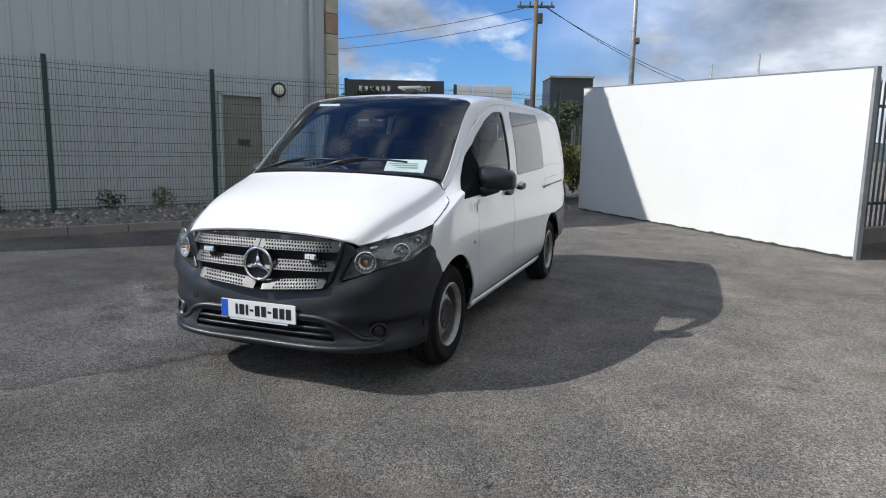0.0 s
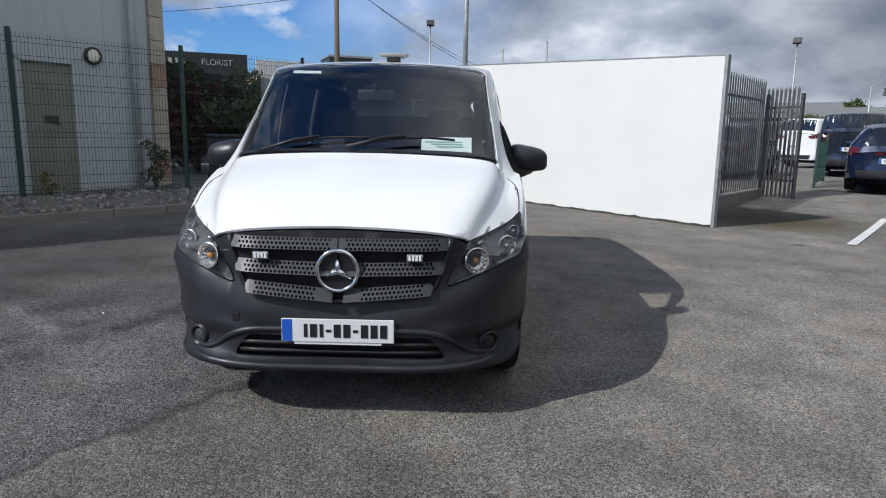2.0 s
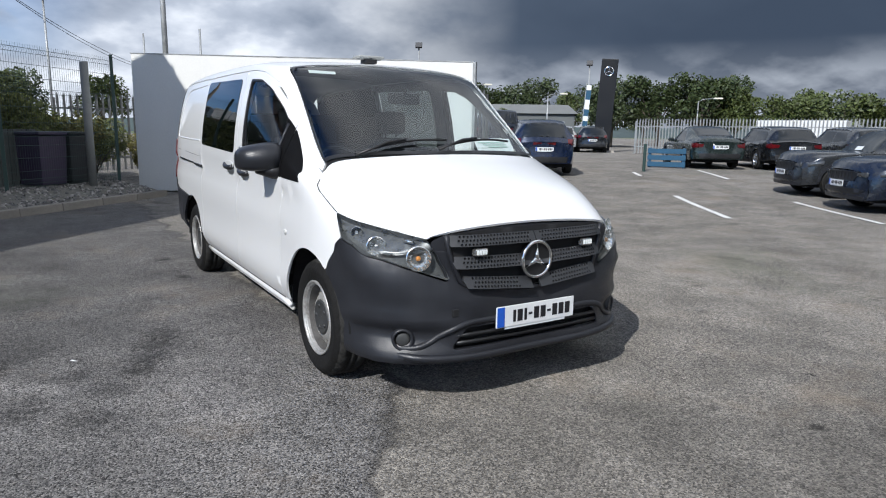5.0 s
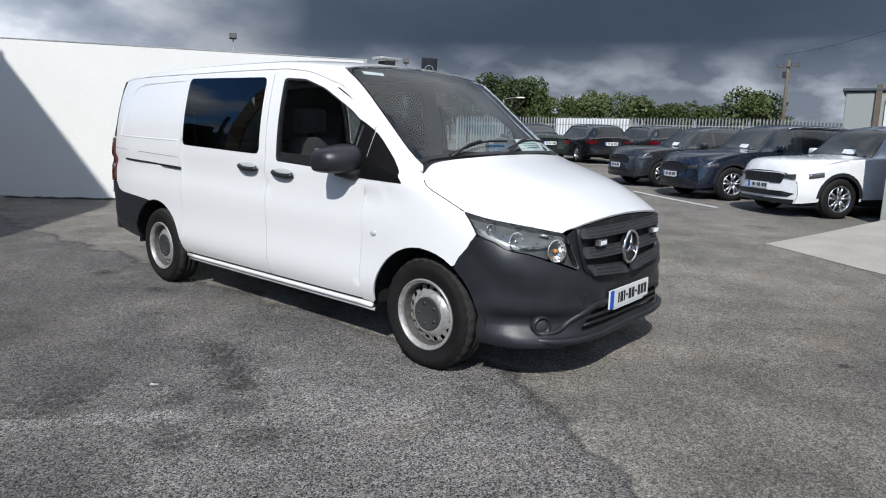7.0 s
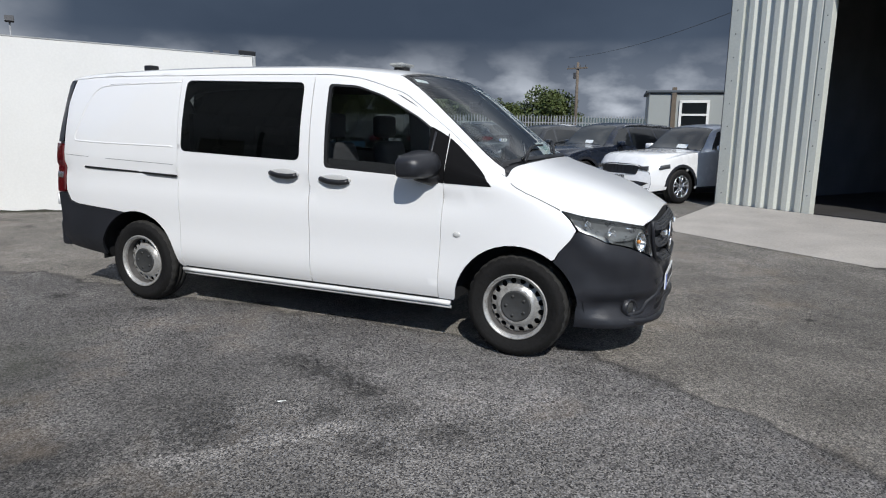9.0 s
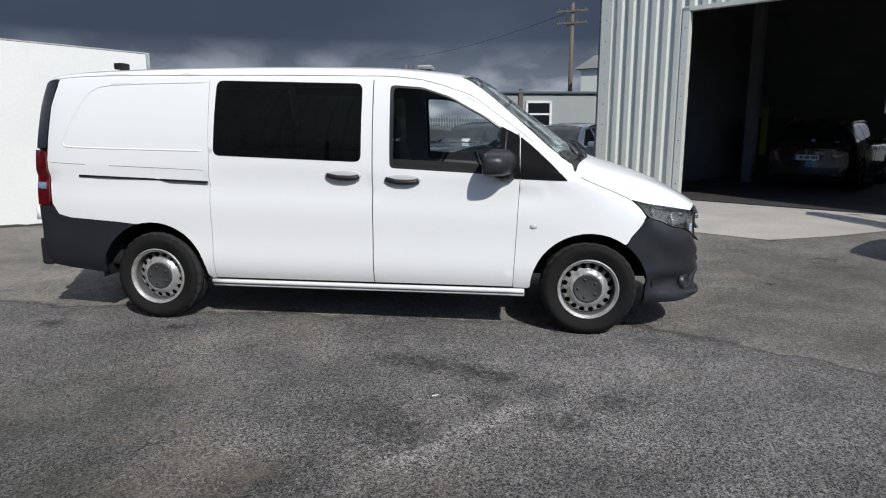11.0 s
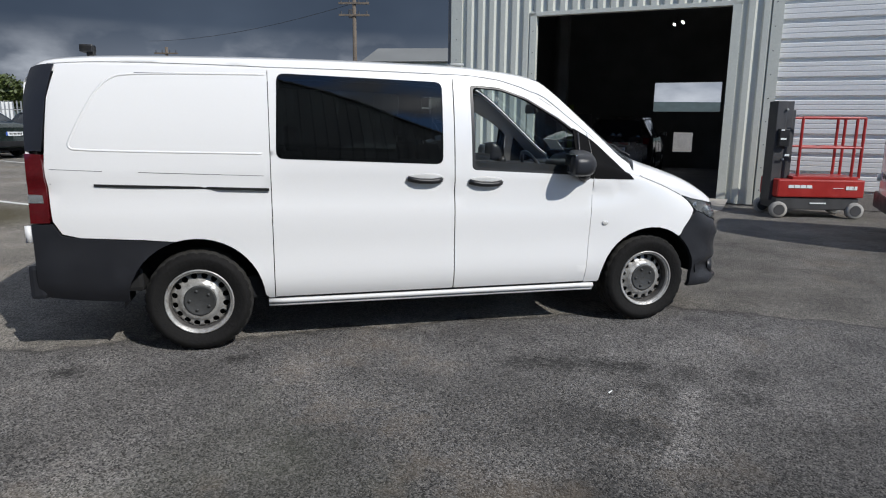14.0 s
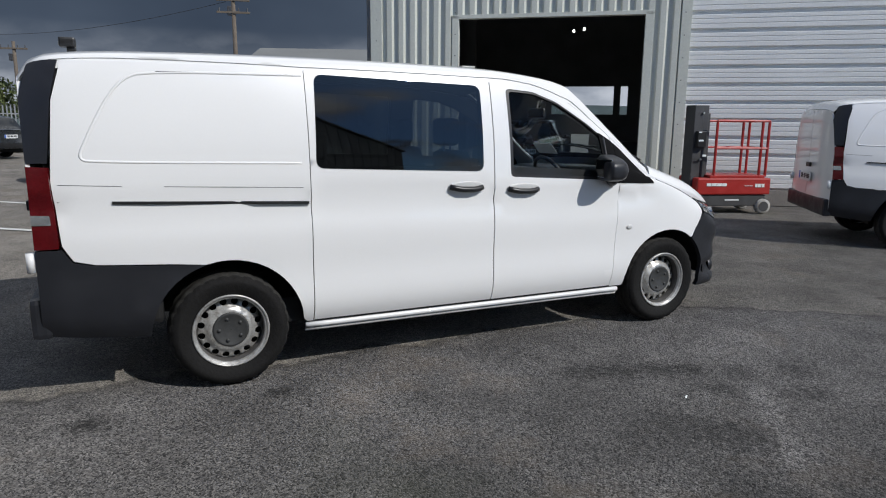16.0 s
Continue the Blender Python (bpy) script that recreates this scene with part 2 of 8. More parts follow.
def thing(name, m, label, category, group="", kind=""):
    ob = new(name)
    ob.matrix_world = m
    return tagged(ob, label, category, group, kind)


def box(bm, c, s, bevel=0.0, m=None, taper=None):
    """A box with centre c and full sizes s, optionally bevelled, tapered at the top (x, y) and moved by m."""
    r = bmesh.ops.create_cube(bm, size=1)
    vs = r["verts"]
    for v in vs:
        k = taper if taper and v.co.z > 0 else (1, 1)
        v.co = Vector((v.co.x * s[0] * k[0], v.co.y * s[1] * k[1], v.co.z * s[2])) + Vector(c)
    if bevel:
        es = list({e for v in vs for e in v.link_edges})
        r2 = bmesh.ops.bevel(bm, geom=es, offset=bevel, segments=2, affect="EDGES", profile=0.6)
        vs = list({v for f in r2["faces"] for v in f.verts} | {v for v in vs if v.is_valid})
    if m is not None:
        for v in vs:
            v.co = m @ v.co
    return vs


def tube(bm, a, b, r, seg=10, r2=None, caps=True):
    """A straight round bar from a to b."""
    a, b = Vector(a), Vector(b)
    d = b - a
    q = d.to_track_quat("Z", "Y").to_matrix().to_4x4()
    res = bmesh.ops.create_cone(bm, cap_ends=caps, segments=seg, radius1=r, radius2=r if r2 is None else r2, depth=d.length)
    mm = Matrix.Translation((a + b) / 2) @ q
    for v in res["verts"]:
        v.co = mm @ v.co
    return res["verts"]


def pipe(bm, pts, r, seg=8):
    """One round bar swept along a line of points, with closed ends."""
    pts = [Vector(p) for p in pts]
    rings, up = [], None
    for i, p in enumerate(pts):
        d = (pts[min(i + 1, len(pts) - 1)] - pts[max(i - 1, 0)]).normalized()
        if up is None:
            up = d.orthogonal().normalized()
        up = (up - d * up.dot(d)).normalized()
        w = d.cross(up)
        rings.append([bm.verts.new(p + (up * math.cos(2 * math.pi * k / seg) + w * math.sin(2 * math.pi * k / seg)) * r) for k in range(seg)])
    for A, B in zip(rings, rings[1:]):
        for k in range(seg):
            bm.faces.new((A[k], A[(k + 1) % seg], B[(k + 1) % seg], B[k]))
    bm.faces.new(rings[0][::-1])
    bm.faces.new(rings[-1])


def spin(bm, prof, seg=40, axis="x", close=False):
    """Turn a profile of (radius, along) about an axis."""
    rings = []
    for i in range(seg):
        a = 2 * math.pi * i / seg
        ring = []
        for r, h in prof:
            p = (h, r * math.cos(a), r * math.sin(a)) if axis == "x" else (r * math.cos(a), r * math.sin(a), h)
            ring.append(bm.verts.new(p))
        rings.append(ring)
    n = len(prof)
    for i in range(seg):
        A, B = rings[i], rings[(i + 1) % seg]
        for j in range(n if close else n - 1):
            k = (j + 1) % n
            try:
                bm.faces.new((A[j], A[k], B[k], B[j]))
            except ValueError:
                pass
    return rings


def inside(p, poly):
    x, y = p
    c = False
    j = len(poly) - 1
    for i in range(len(poly)):
        xi, yi = poly[i]
        xj, yj = poly[j]
        if (yi > y) != (yj > y) and x < (xj - xi) * (y - yi) / (yj - yi) + xi:
            c = not c
        j = i
    return c


def dense(poly, step):
    out = []
    for (ax, ay), (bx, by) in zip(poly, list(poly[1:]) + [poly[0]]):
        n = max(1, int(math.ceil(math.hypot(bx - ax, by - ay) / step)))
        out += [(ax + (bx - ax) * i / n, ay + (by - ay) * i / n) for i in range(n)]
    return out


def sheet(bm, outline, holes, step, place, thick=0.0, flip=False):
    """Fill an outline with holes by even triangles and lay it into space: place(a, b, depth) gives the point. thick adds a back and rims."""
    loops = [dense(outline, step)] + [dense(h, step) for h in holes]
    pts, edges = [], []
    for lp in loops:
        k = len(pts)
        pts += lp
        edges += [(k + i, k + (i + 1) % len(lp)) for i in range(len(lp))]
    xs, ys = [p[0] for p in loops[0]], [p[1] for p in loops[0]]
    nb = len(pts)
    border = np.array(pts)
    nx, ny = int((max(xs) - min(xs)) / step), int((max(ys) - min(ys)) / step)
    for i in range(nx + 1):
        for j in range(ny + 1):
            p = (min(xs) + (i + 0.5 + 0.25 * (j % 2)) * step, min(ys) + (j + 0.5) * step)
            if inside(p, loops[0]) and not any(inside(p, h) for h in loops[1:]):
                if np.min(np.hypot(border[:, 0] - p[0], border[:, 1] - p[1])) > step * 0.45:
                    pts.append(p)
    from_cdt = geometry.delaunay_2d_cdt([Vector(p) for p in pts], edges, [], 0, 1e-6)
    vs, es, fs = from_cdt[0], from_cdt[1], from_cdt[2]
    keep = []
    for f in fs:
        c = (sum(vs[i].x for i in f) / 3, sum(vs[i].y for i in f) / 3)
        if inside(c, loops[0]) and not any(inside(c, h) for h in loops[1:]):
            keep.append(f)
    used = sorted({i for f in keep for i in f})
    front = {i: bm.verts.new(place(vs[i].x, vs[i].y, 0.0)) for i in used}
    count = {}
    for f in keep:
        bm.faces.new([front[i] for i in (reversed(f) if flip else f)])
        for a, b in zip(f, list(f[1:]) + [f[0]]):
            count[(a, b)] = count.get((a, b), 0) + 1
    if thick:
        rim = [(a, b) for (a, b) in count if (b, a) not in count]
        edge_ids = {i for e in rim for i in e}
        back = {i: bm.verts.new(place(vs[i].x, vs[i].y, -thick)) for i in edge_ids}
        for a, b in rim:
            q = [front[b], front[a], back[a], back[b]]
            bm.faces.new(q if not flip else q[::-1])
            e = bm.edges.get((front[a], front[b]))
            if e:
                e.smooth = False


def smoothcurve(keys):
    """A smooth curve through (s, value) pairs that does not overshoot."""
    keys = sorted(keys)
    x, y = np.array([k[0] for k in keys], float), np.array([k[1] for k in keys], float)
    h, d = np.diff(x), np.diff(y) / np.diff(x)
    m = np.zeros(len(x))
    for i in range(1, len(x) - 1):
        if d[i - 1] * d[i] > 0:
            a, b = 2 * h[i] + h[i - 1], h[i] + 2 * h[i - 1]
            m[i] = (a + b) / (a / d[i - 1] + b / d[i])
    m[0], m[-1] = d[0], d[-1]

    def f(s):
        s = min(max(s, x[0]), x[-1])
        i = min(max(int(np.searchsorted(x, s) - 1), 0), len(x) - 2)
        t = (s - x[i]) / h[i]
        return float((2 * t**3 - 3 * t**2 + 1) * y[i] + (t**3 - 2 * t**2 + t) * h[i] * m[i] + (3 * t**2 - 2 * t**3) * y[i + 1] + (t**3 - t**2) * h[i] * m[i + 1])

    return f


def words(text, size, material, m, parent=None, name="lettering", depth=0.004):
    cu = bpy.data.curves.new(name, "FONT")
    cu.body, cu.size, cu.extrude, cu.align_x, cu.align_y = text, size, depth, "CENTER", "CENTER"
    tmp = bpy.data.objects.new(name, cu)
    me = bpy.data.meshes.new_from_object(tmp)
    me.materials.clear()
    me.materials.append(material)
    bpy.data.objects.remove(tmp)
    bpy.data.curves.remove(cu)
    me.transform(m)
    ob = new(name, me)
    if parent is not None:
        ob.parent = parent
    return ob


def ground_z(x, y):
    """The yard is level round the van and rises a little towards the far car park."""
    p = 0.68 * x + 0.73 * y - 8.0
    return 0.0 if p <= 0 else 0.30 * (1 - math.exp(-p * p / 60.0))


class Shell:
    """A vehicle's skin: sections along its length (front at negative s), each from the sill (v = 0) to the middle of the roof (v = 1)."""

    def __init__(self, top, half, edge, low, belt, bow, n=150, power=2, crease=None):
        self.power = power if callable(power) else (lambda s: power)
        self.s0, self.s1 = top[0][0], top[-1][0]
        if self.s0 > self.s1:
            self.s0, self.s1 = self.s1, self.s0
        f = [smoothcurve(k) for k in (top, half, edge, low, belt, bow)]
        self.bow = f[5]
        self.S = np.linspace(self.s0, self.s1, n)
        m = 81
        self.V = np.linspace(0, 1, m)
        self.X, self.Z = np.zeros((n, m)), np.zeros((n, m))
        for i, s in enumerate(self.S):
            t, w, e, b, bl = (g(s) for g in f[:5])
            zs = max(bl + 0.02, t - 0.10)
            P = np.array([(w - 0.05, b), (w - 0.008, b + 0.13), (w, (b + bl) / 2), (w - 0.022, bl), ((w - 0.022 + e) / 2 + 0.022, (bl + zs) / 2),
                          (e, zs), (e - 0.085, t - 0.036), (e * 0.5, t - 0.008), (0, t)])
            for j, v in enumerate(self.V):
                k = min(int(v * 8), 7)
                u = v * 8 - k
                p0, p1, p2 = P[max(k - 1, 0)], P[k], P[k + 1]
                p3 = P[k + 2] if k < 7 else np.array([-P[7][0], P[7][1]])
                q = 0.5 * (2 * p1 + (p2 - p0) * u + (2 * p0 - 5 * p1 + 4 * p2 - p3) * u * u + (3 * p1 - p0 - 3 * p2 + p3) * u**3)
                x = max(q[0], 0)
                if crease and j < 45:
                    zc, fade = crease(s)
                    if q[1] < zc:
                        x -= fade * 0.026 * math.exp(-((q[1] - zc) / 0.11) ** 2)
                    x -= fade * 0.016 * math.exp(-((q[1] - 0.66) / 0.16) ** 2)
                    x -= fade * 0.032 * max(0.0, (0.49 - q[1]) / 0.2) ** 1.4
                self.X[i, j], self.Z[i, j] = x, q[1]
            # no hollow along the shoulder
            top_z = np.maximum.accumulate(self.Z[i])
            self.Z[i] = top_z + np.linspace(0, 0.004, m) * (top_z > bl)

    def raw(self, s, v):
        fs = min(max((s - self.s0) / (self.s1 - self.s0), 0), 1) * (len(self.S) - 1)
        fv = min(max(v, 0), 1) * (len(self.V) - 1)
        i, j = min(int(fs), len(self.S) - 2), min(int(fv), len(self.V) - 2)
        a, b = fs - i, fv - j
        w = ((1 - a) * (1 - b), a * (1 - b), (1 - a) * b, a * b)
        x = w[0] * self.X[i, j] + w[1] * self.X[i + 1, j] + w[2] * self.X[i, j + 1] + w[3] * self.X[i + 1, j + 1]
        z = w[0] * self.Z[i, j] + w[1] * self.Z[i + 1, j] + w[2] * self.Z[i, j + 1] + w[3] * self.Z[i + 1, j + 1]
        return Vector((x, s + self.bow(s) * (x / 0.95) ** self.power(s), z))

    def at(self, s, v, off=0.0, side=1):
        p = self.raw(s, v)
        if off:
            ds = self.raw(s + 0.01, v) - self.raw(s - 0.01, v)
            dv = self.raw(s, v + 0.008) - self.raw(s, v - 0.008)
            n = ds.cross(dv)
            if n.length > 1e-9:
                p = p + n.normalized() * off
        return Vector((p.x * side, p.y, p.z))

    def uv(self, y, z):
        """The place (s, v) of a point of the flank with that y and z."""
        s, v = y, 0.3
        for _ in range(6):
            fs = min(max((s - self.s0) / (self.s1 - self.s0), 0), 1) * (len(self.S) - 1)
            i = min(int(fs), len(self.S) - 2)
            a = fs - i
            col = (1 - a) * self.Z[i] + a * self.Z[i + 1]
            k = 55
            v = float(np.interp(z, np.maximum.accumulate(col[:k]), self.V[:k]))
            p = self.raw(s, v)
            s = min(max(y - self.bow(s) * (p.x / 0.95) ** self.power(s), self.s0), self.s1)
        return s, v

    def panel(self, name, outline, holes, material, parent, off=0.0, thick=0.012, step=0.07, flank=True, sides=(1, -1), label="", smooth=True, join=None):
        """A skin panel on one or both sides. The outline is given as (y, z) of the flank, or as (s, v)."""
        K = 2.6
        conv = (lambda q: self.uv(*q)) if flank else (lambda q: q)
        ol = [conv(q) for q in (dense(outline, step) if flank else outline)]
        hs = [[conv(q) for q in (dense(h, step) if flank else h)] for h in holes]
        ol = [(a, b * K) for a, b in ol]
        hs = [[(a, b * K) for a, b in h] for h in hs]
        made = []
        bm = join
        for sd in sides:
            if join is None:
                bm = bmesh.new()
            sheet(bm, ol, hs, step, lambda a, b, d, sd=sd: self.at(a, b / K, off + d, sd), thick, flip=sd < 0)
            if join is None:
                made.append(part(name, bm, material, parent, label, smooth))
        return made

# ---- ground ----


def ground():
    ks = [-160, -110, -75, -50, -35, -25] + list(range(-18, 19, 2)) + [25, 35, 50, 75, 110, 160]
    bm = bmesh.new()
    g = [[bm.verts.new((x, y, ground_z(x, y))) for y in ks] for x in ks]
    for i in range(len(ks) - 1):
        for j in range(len(ks) - 1):
            bm.faces.new((g[i][j], g[i + 1][j], g[i + 1][j + 1], g[i][j + 1]))
    tagged(link("ground", bm, TARMAC, None, "", True), "worn grey tarmac yard with oil stains", "tarmac", kind="structure")


def tarmac(m):
    """Two lays of tarmac that meet along a ragged joint: coarse blue-grey chippings and older brownish ones, both stained."""
    m.use_nodes = True
    nt = m.node_tree
    N, L = nt.nodes.new, nt.links.new
    b = nt.nodes["Principled BSDF"]
    co = N("ShaderNodeTexCoord")
    P = co.outputs["Object"]

    def noise_of(scale, detail, rough=0.55):
        n = N("ShaderNodeTexNoise")
        n.inputs["Scale"].default_value, n.inputs["Detail"].default_value, n.inputs["Roughness"].default_value = scale, detail, rough
        L(P, n.inputs["Vector"])
        return n.outputs["Fac"]

    def math_(op, a, c):
        n = N("ShaderNodeMath")
        n.operation = op
        for k, v in ((0, a), (1, c)):
            if isinstance(v, (int, float)):
                n.inputs[k].default_value = v
            else:
                L(v, n.inputs[k])
        return n.outputs[0]

    def rng(src, a, c, lo, hi, kind="LINEAR"):
        n = N("ShaderNodeMapRange")
        n.interpolation_type = kind
        for k, v in zip(("From Min", "From Max", "To Min", "To Max"), (a, c, lo, hi)):
            n.inputs[k].default_value = v
        L(src, n.inputs["Value"])
        return n.outputs[0]

    def mix(fac, a, c, kind="MIX"):
        n = N("ShaderNodeMix"); n.data_type = "RGBA"; n.blend_type = kind
        if isinstance(fac, float):
            n.inputs[0].default_value = fac
        else:
            L(fac, n.inputs[0])
        for k, v in ((6, a), (7, c)):
            if isinstance(v, tuple):
                n.inputs[k].default_value = (*v, 1)
            else:
                L(v, n.inputs[k])
        return n.outputs[2]

    sep = N("ShaderNodeSeparateXYZ")
    L(P, sep.inputs[0])
    X, Y = sep.outputs["X"], sep.outputs["Y"]
    # joint: x = -0.65 beside the van, running back at a slant in front of it
    slant = math_("MULTIPLY", math_("MINIMUM", math_("ADD", Y, 2.05), 0.0), 0.66)
    line = math_("SUBTRACT", X, math_("ADD", slant, -0.65))
    line = math_("ADD", line, rng(noise_of(2.2, 6), 0.3, 0.7, -0.16, 0.16))
    old = rng(line, -0.03, 0.05, 0.0, 1.0)
    stones = N("ShaderNodeTexVoronoi")
    stones.inputs["Scale"].default_value = 140.0
    L(P, stones.inputs["Vector"])
    sc = N("ShaderNodeSeparateColor")
    L(stones.outputs["Color"], sc.inputs[0])
    tone = N("ShaderNodeValToRGB")
    el = tone.color_ramp.elements
    el[0].position, el[0].color = 0.08, (0.14, 0.14, 0.145, 1)
    el[1].position, el[1].color = 1.0, (1.75, 1.74, 1.70, 1)
    e = el.new(0.55); e.color = (0.88, 0.88, 0.88, 1)
    e = el.new(0.84); e.color = (1.30, 1.29, 1.26, 1)
    L(sc.outputs[0], tone.inputs[0])
    coarse = N("ShaderNodeTexVoronoi")
    coarse.inputs["Scale"].default_value = 62.0
    L(P, coarse.inputs["Vector"])
    s2 = N("ShaderNodeSeparateColor")
    L(coarse.outputs["Color"], s2.inputs[0])
    clump = rng(s2.outputs[1], 0, 1, 0.78, 1.22)
    base = mix(old, (0.121, 0.116, 0.113), (0.174, 0.162, 0.146))
    base = mix(rng(old, 0, 1, 1.0, 0.78), base, mix(1.0, base, tone.outputs[0], "MULTIPLY"))
    sh = N("ShaderNodeVectorMath"); sh.operation = "SCALE"
    L(base, sh.inputs[0])
    patch = rng(noise_of(0.42, 6, 0.6), 0.32, 0.68, 0.80, 1.22)
    wear = rng(noise_of(1.7, 7, 0.65), 0.36, 0.66, 0.80, 1.16)
    oil = rng(noise_of(1.05, 5, 0.7), 0.30, 0.40, 0.42, 1.0, "SMOOTHSTEP")
    k = math_("MULTIPLY", math_("MULTIPLY", patch, wear), math_("MULTIPLY", clump, oil))
    k = math_("MULTIPLY", k, rng(math_("ABSOLUTE", math_("ADD", line, -0.01), 0.0), 0.0, 0.075, 0.50, 1.0))
    # broad areas set darker or paler than the rest of the tarmac
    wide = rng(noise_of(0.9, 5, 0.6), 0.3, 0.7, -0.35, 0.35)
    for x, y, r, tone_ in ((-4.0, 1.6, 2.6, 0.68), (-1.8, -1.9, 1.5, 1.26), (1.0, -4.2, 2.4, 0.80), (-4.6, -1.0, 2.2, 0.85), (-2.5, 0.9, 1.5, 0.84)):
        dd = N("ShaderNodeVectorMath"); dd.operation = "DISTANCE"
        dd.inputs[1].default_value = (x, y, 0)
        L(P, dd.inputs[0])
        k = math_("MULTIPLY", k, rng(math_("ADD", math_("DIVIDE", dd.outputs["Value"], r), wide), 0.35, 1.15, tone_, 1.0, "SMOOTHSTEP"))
    # oil drips and scuffs
    ragged = rng(noise_of(22.0, 8, 0.75), 0.28, 0.72, -1.5, 1.5)
    for x, y, r, deep in ((-1.52, -0.38, 0.13, 0.45), (-1.60, -0.60, 0.13, 0.45), (-1.68, -0.84, 0.13, 0.40), (-1.76, -1.04, 0.12, 0.45), (-1.93, -1.30, 0.13, 0.5), (-2.06, -1.62, 0.13, 0.55), (-2.42, -0.40, 0.24, 0.62), (-2.55, -0.62, 0.16, 0.62), (-2.10, -0.98, 0.10, 0.5), (-2.33, -1.39, 0.12, 0.42), (-3.02, -0.10, 0.18, 0.6), (-1.11, 2.34, 0.10, 0.3), (-1.08, 1.39, 0.065, 0.3), (0.92, -3.46, 0.04, 0.25), (1.61, -3.06, 0.03, 0.25)):
        dd = N("ShaderNodeVectorMath"); dd.operation = "DISTANCE"
        dd.inputs[1].default_value = (x, y, 0)
        L(P, dd.inputs[0])
        k = math_("MULTIPLY", k, rng(math_("ADD", math_("DIVIDE", dd.outputs["Value"], r), ragged), 0.30, 1.30, deep, 1.0))
    # dusty pale scrape across the yard
    ax, ay, tx, ty = -2.12, -1.22, -0.766, 0.643
    along = math_("ADD", math_("MULTIPLY", math_("SUBTRACT", X, ax), tx), math_("MULTIPLY", math_("SUBTRACT", Y, ay), ty))
    across = math_("ADD", math_("MULTIPLY", math_("SUBTRACT", X, ax), -ty), math_("MULTIPLY", math_("SUBTRACT", Y, ay), tx))
    across = math_("ADD", across, math_("MULTIPLY", ragged, 0.10))
    scrape = math_("MULTIPLY", rng(math_("ABSOLUTE", across, 0.0), 0.02, 0.085, 1.0, 0.0, "SMOOTHSTEP"), math_("MULTIPLY", rng(along, 0.0, 0.12, 0.0, 1.0), rng(along, 1.0, 1.4, 1.0, 0.0)))
    k = math_("MULTIPLY", k, rng(scrape, 0.0, 1.0, 1.0, 1.55))
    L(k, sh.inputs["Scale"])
    rust = rng(noise_of(0.8, 6, 0.7), 0.54, 0.70, 0.0, 0.45)
    moss = rng(noise_of(0.33, 5, 0.6), 0.58, 0.72, 0.0, 0.28)
    colr = mix(rust, sh.outputs[0], (0.16, 0.125, 0.09))
    colr = mix(moss, colr, (0.085, 0.095, 0.055))
    # moss and leaf litter by the wall's end, darkened and spread for the wall's shadow
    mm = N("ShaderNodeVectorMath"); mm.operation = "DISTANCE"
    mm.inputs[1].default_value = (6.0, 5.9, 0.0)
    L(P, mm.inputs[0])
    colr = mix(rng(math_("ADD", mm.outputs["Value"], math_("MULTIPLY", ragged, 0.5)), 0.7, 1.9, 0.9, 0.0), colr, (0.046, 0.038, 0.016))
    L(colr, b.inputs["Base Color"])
    L(rng(noise_of(3.0, 5), 0.3, 0.7, 0.72, 0.95), b.inputs["Roughness"])
    b.inputs["Specular IOR Level"].default_value = 0.35
    b.inputs["Diffuse Roughness"].default_value = 1.0
    bp = N("ShaderNodeBump")
    bp.inputs["Strength"].default_value, bp.inputs["Distance"].default_value = 0.9, 0.006
    L(math_("ADD", math_("MULTIPLY", stones.outputs["Distance"], -1.0), math_("MULTIPLY", coarse.outputs["Distance"], -0.7)), bp.inputs["Height"])
    L(bp.outputs[0], b.inputs["Normal"])


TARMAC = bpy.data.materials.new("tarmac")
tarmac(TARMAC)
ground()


def slab(name, plan, z0, z1, material, label, category, kind="structure"):
    """An upright prism over a plan outline."""
    bm = bmesh.new()
    a = [bm.verts.new((x, y, z0)) for x, y in plan]
    b = [bm.verts.new((x, y, z1)) for x, y in plan]
    bm.faces.new(b); bm.faces.new(a[::-1])
    for i in range(len(plan)):
        j = (i + 1) % len(plan)
        bm.faces.new((a[i], a[j], b[j], b[i]))
    bmesh.ops.recalc_face_normals(bm, faces=bm.faces)
    return tagged(link(name, bm, material), label, category, kind=kind)


# white yard wall
wall_l, wall_r = Vector((-0.25, 11.02, 0)), Vector((4.53, 4.83, 0))


WALLFOOT = mat("wall_foot_dark", (0.035, 0.035, 0.025), 0.95, var=0.4, scale=8)


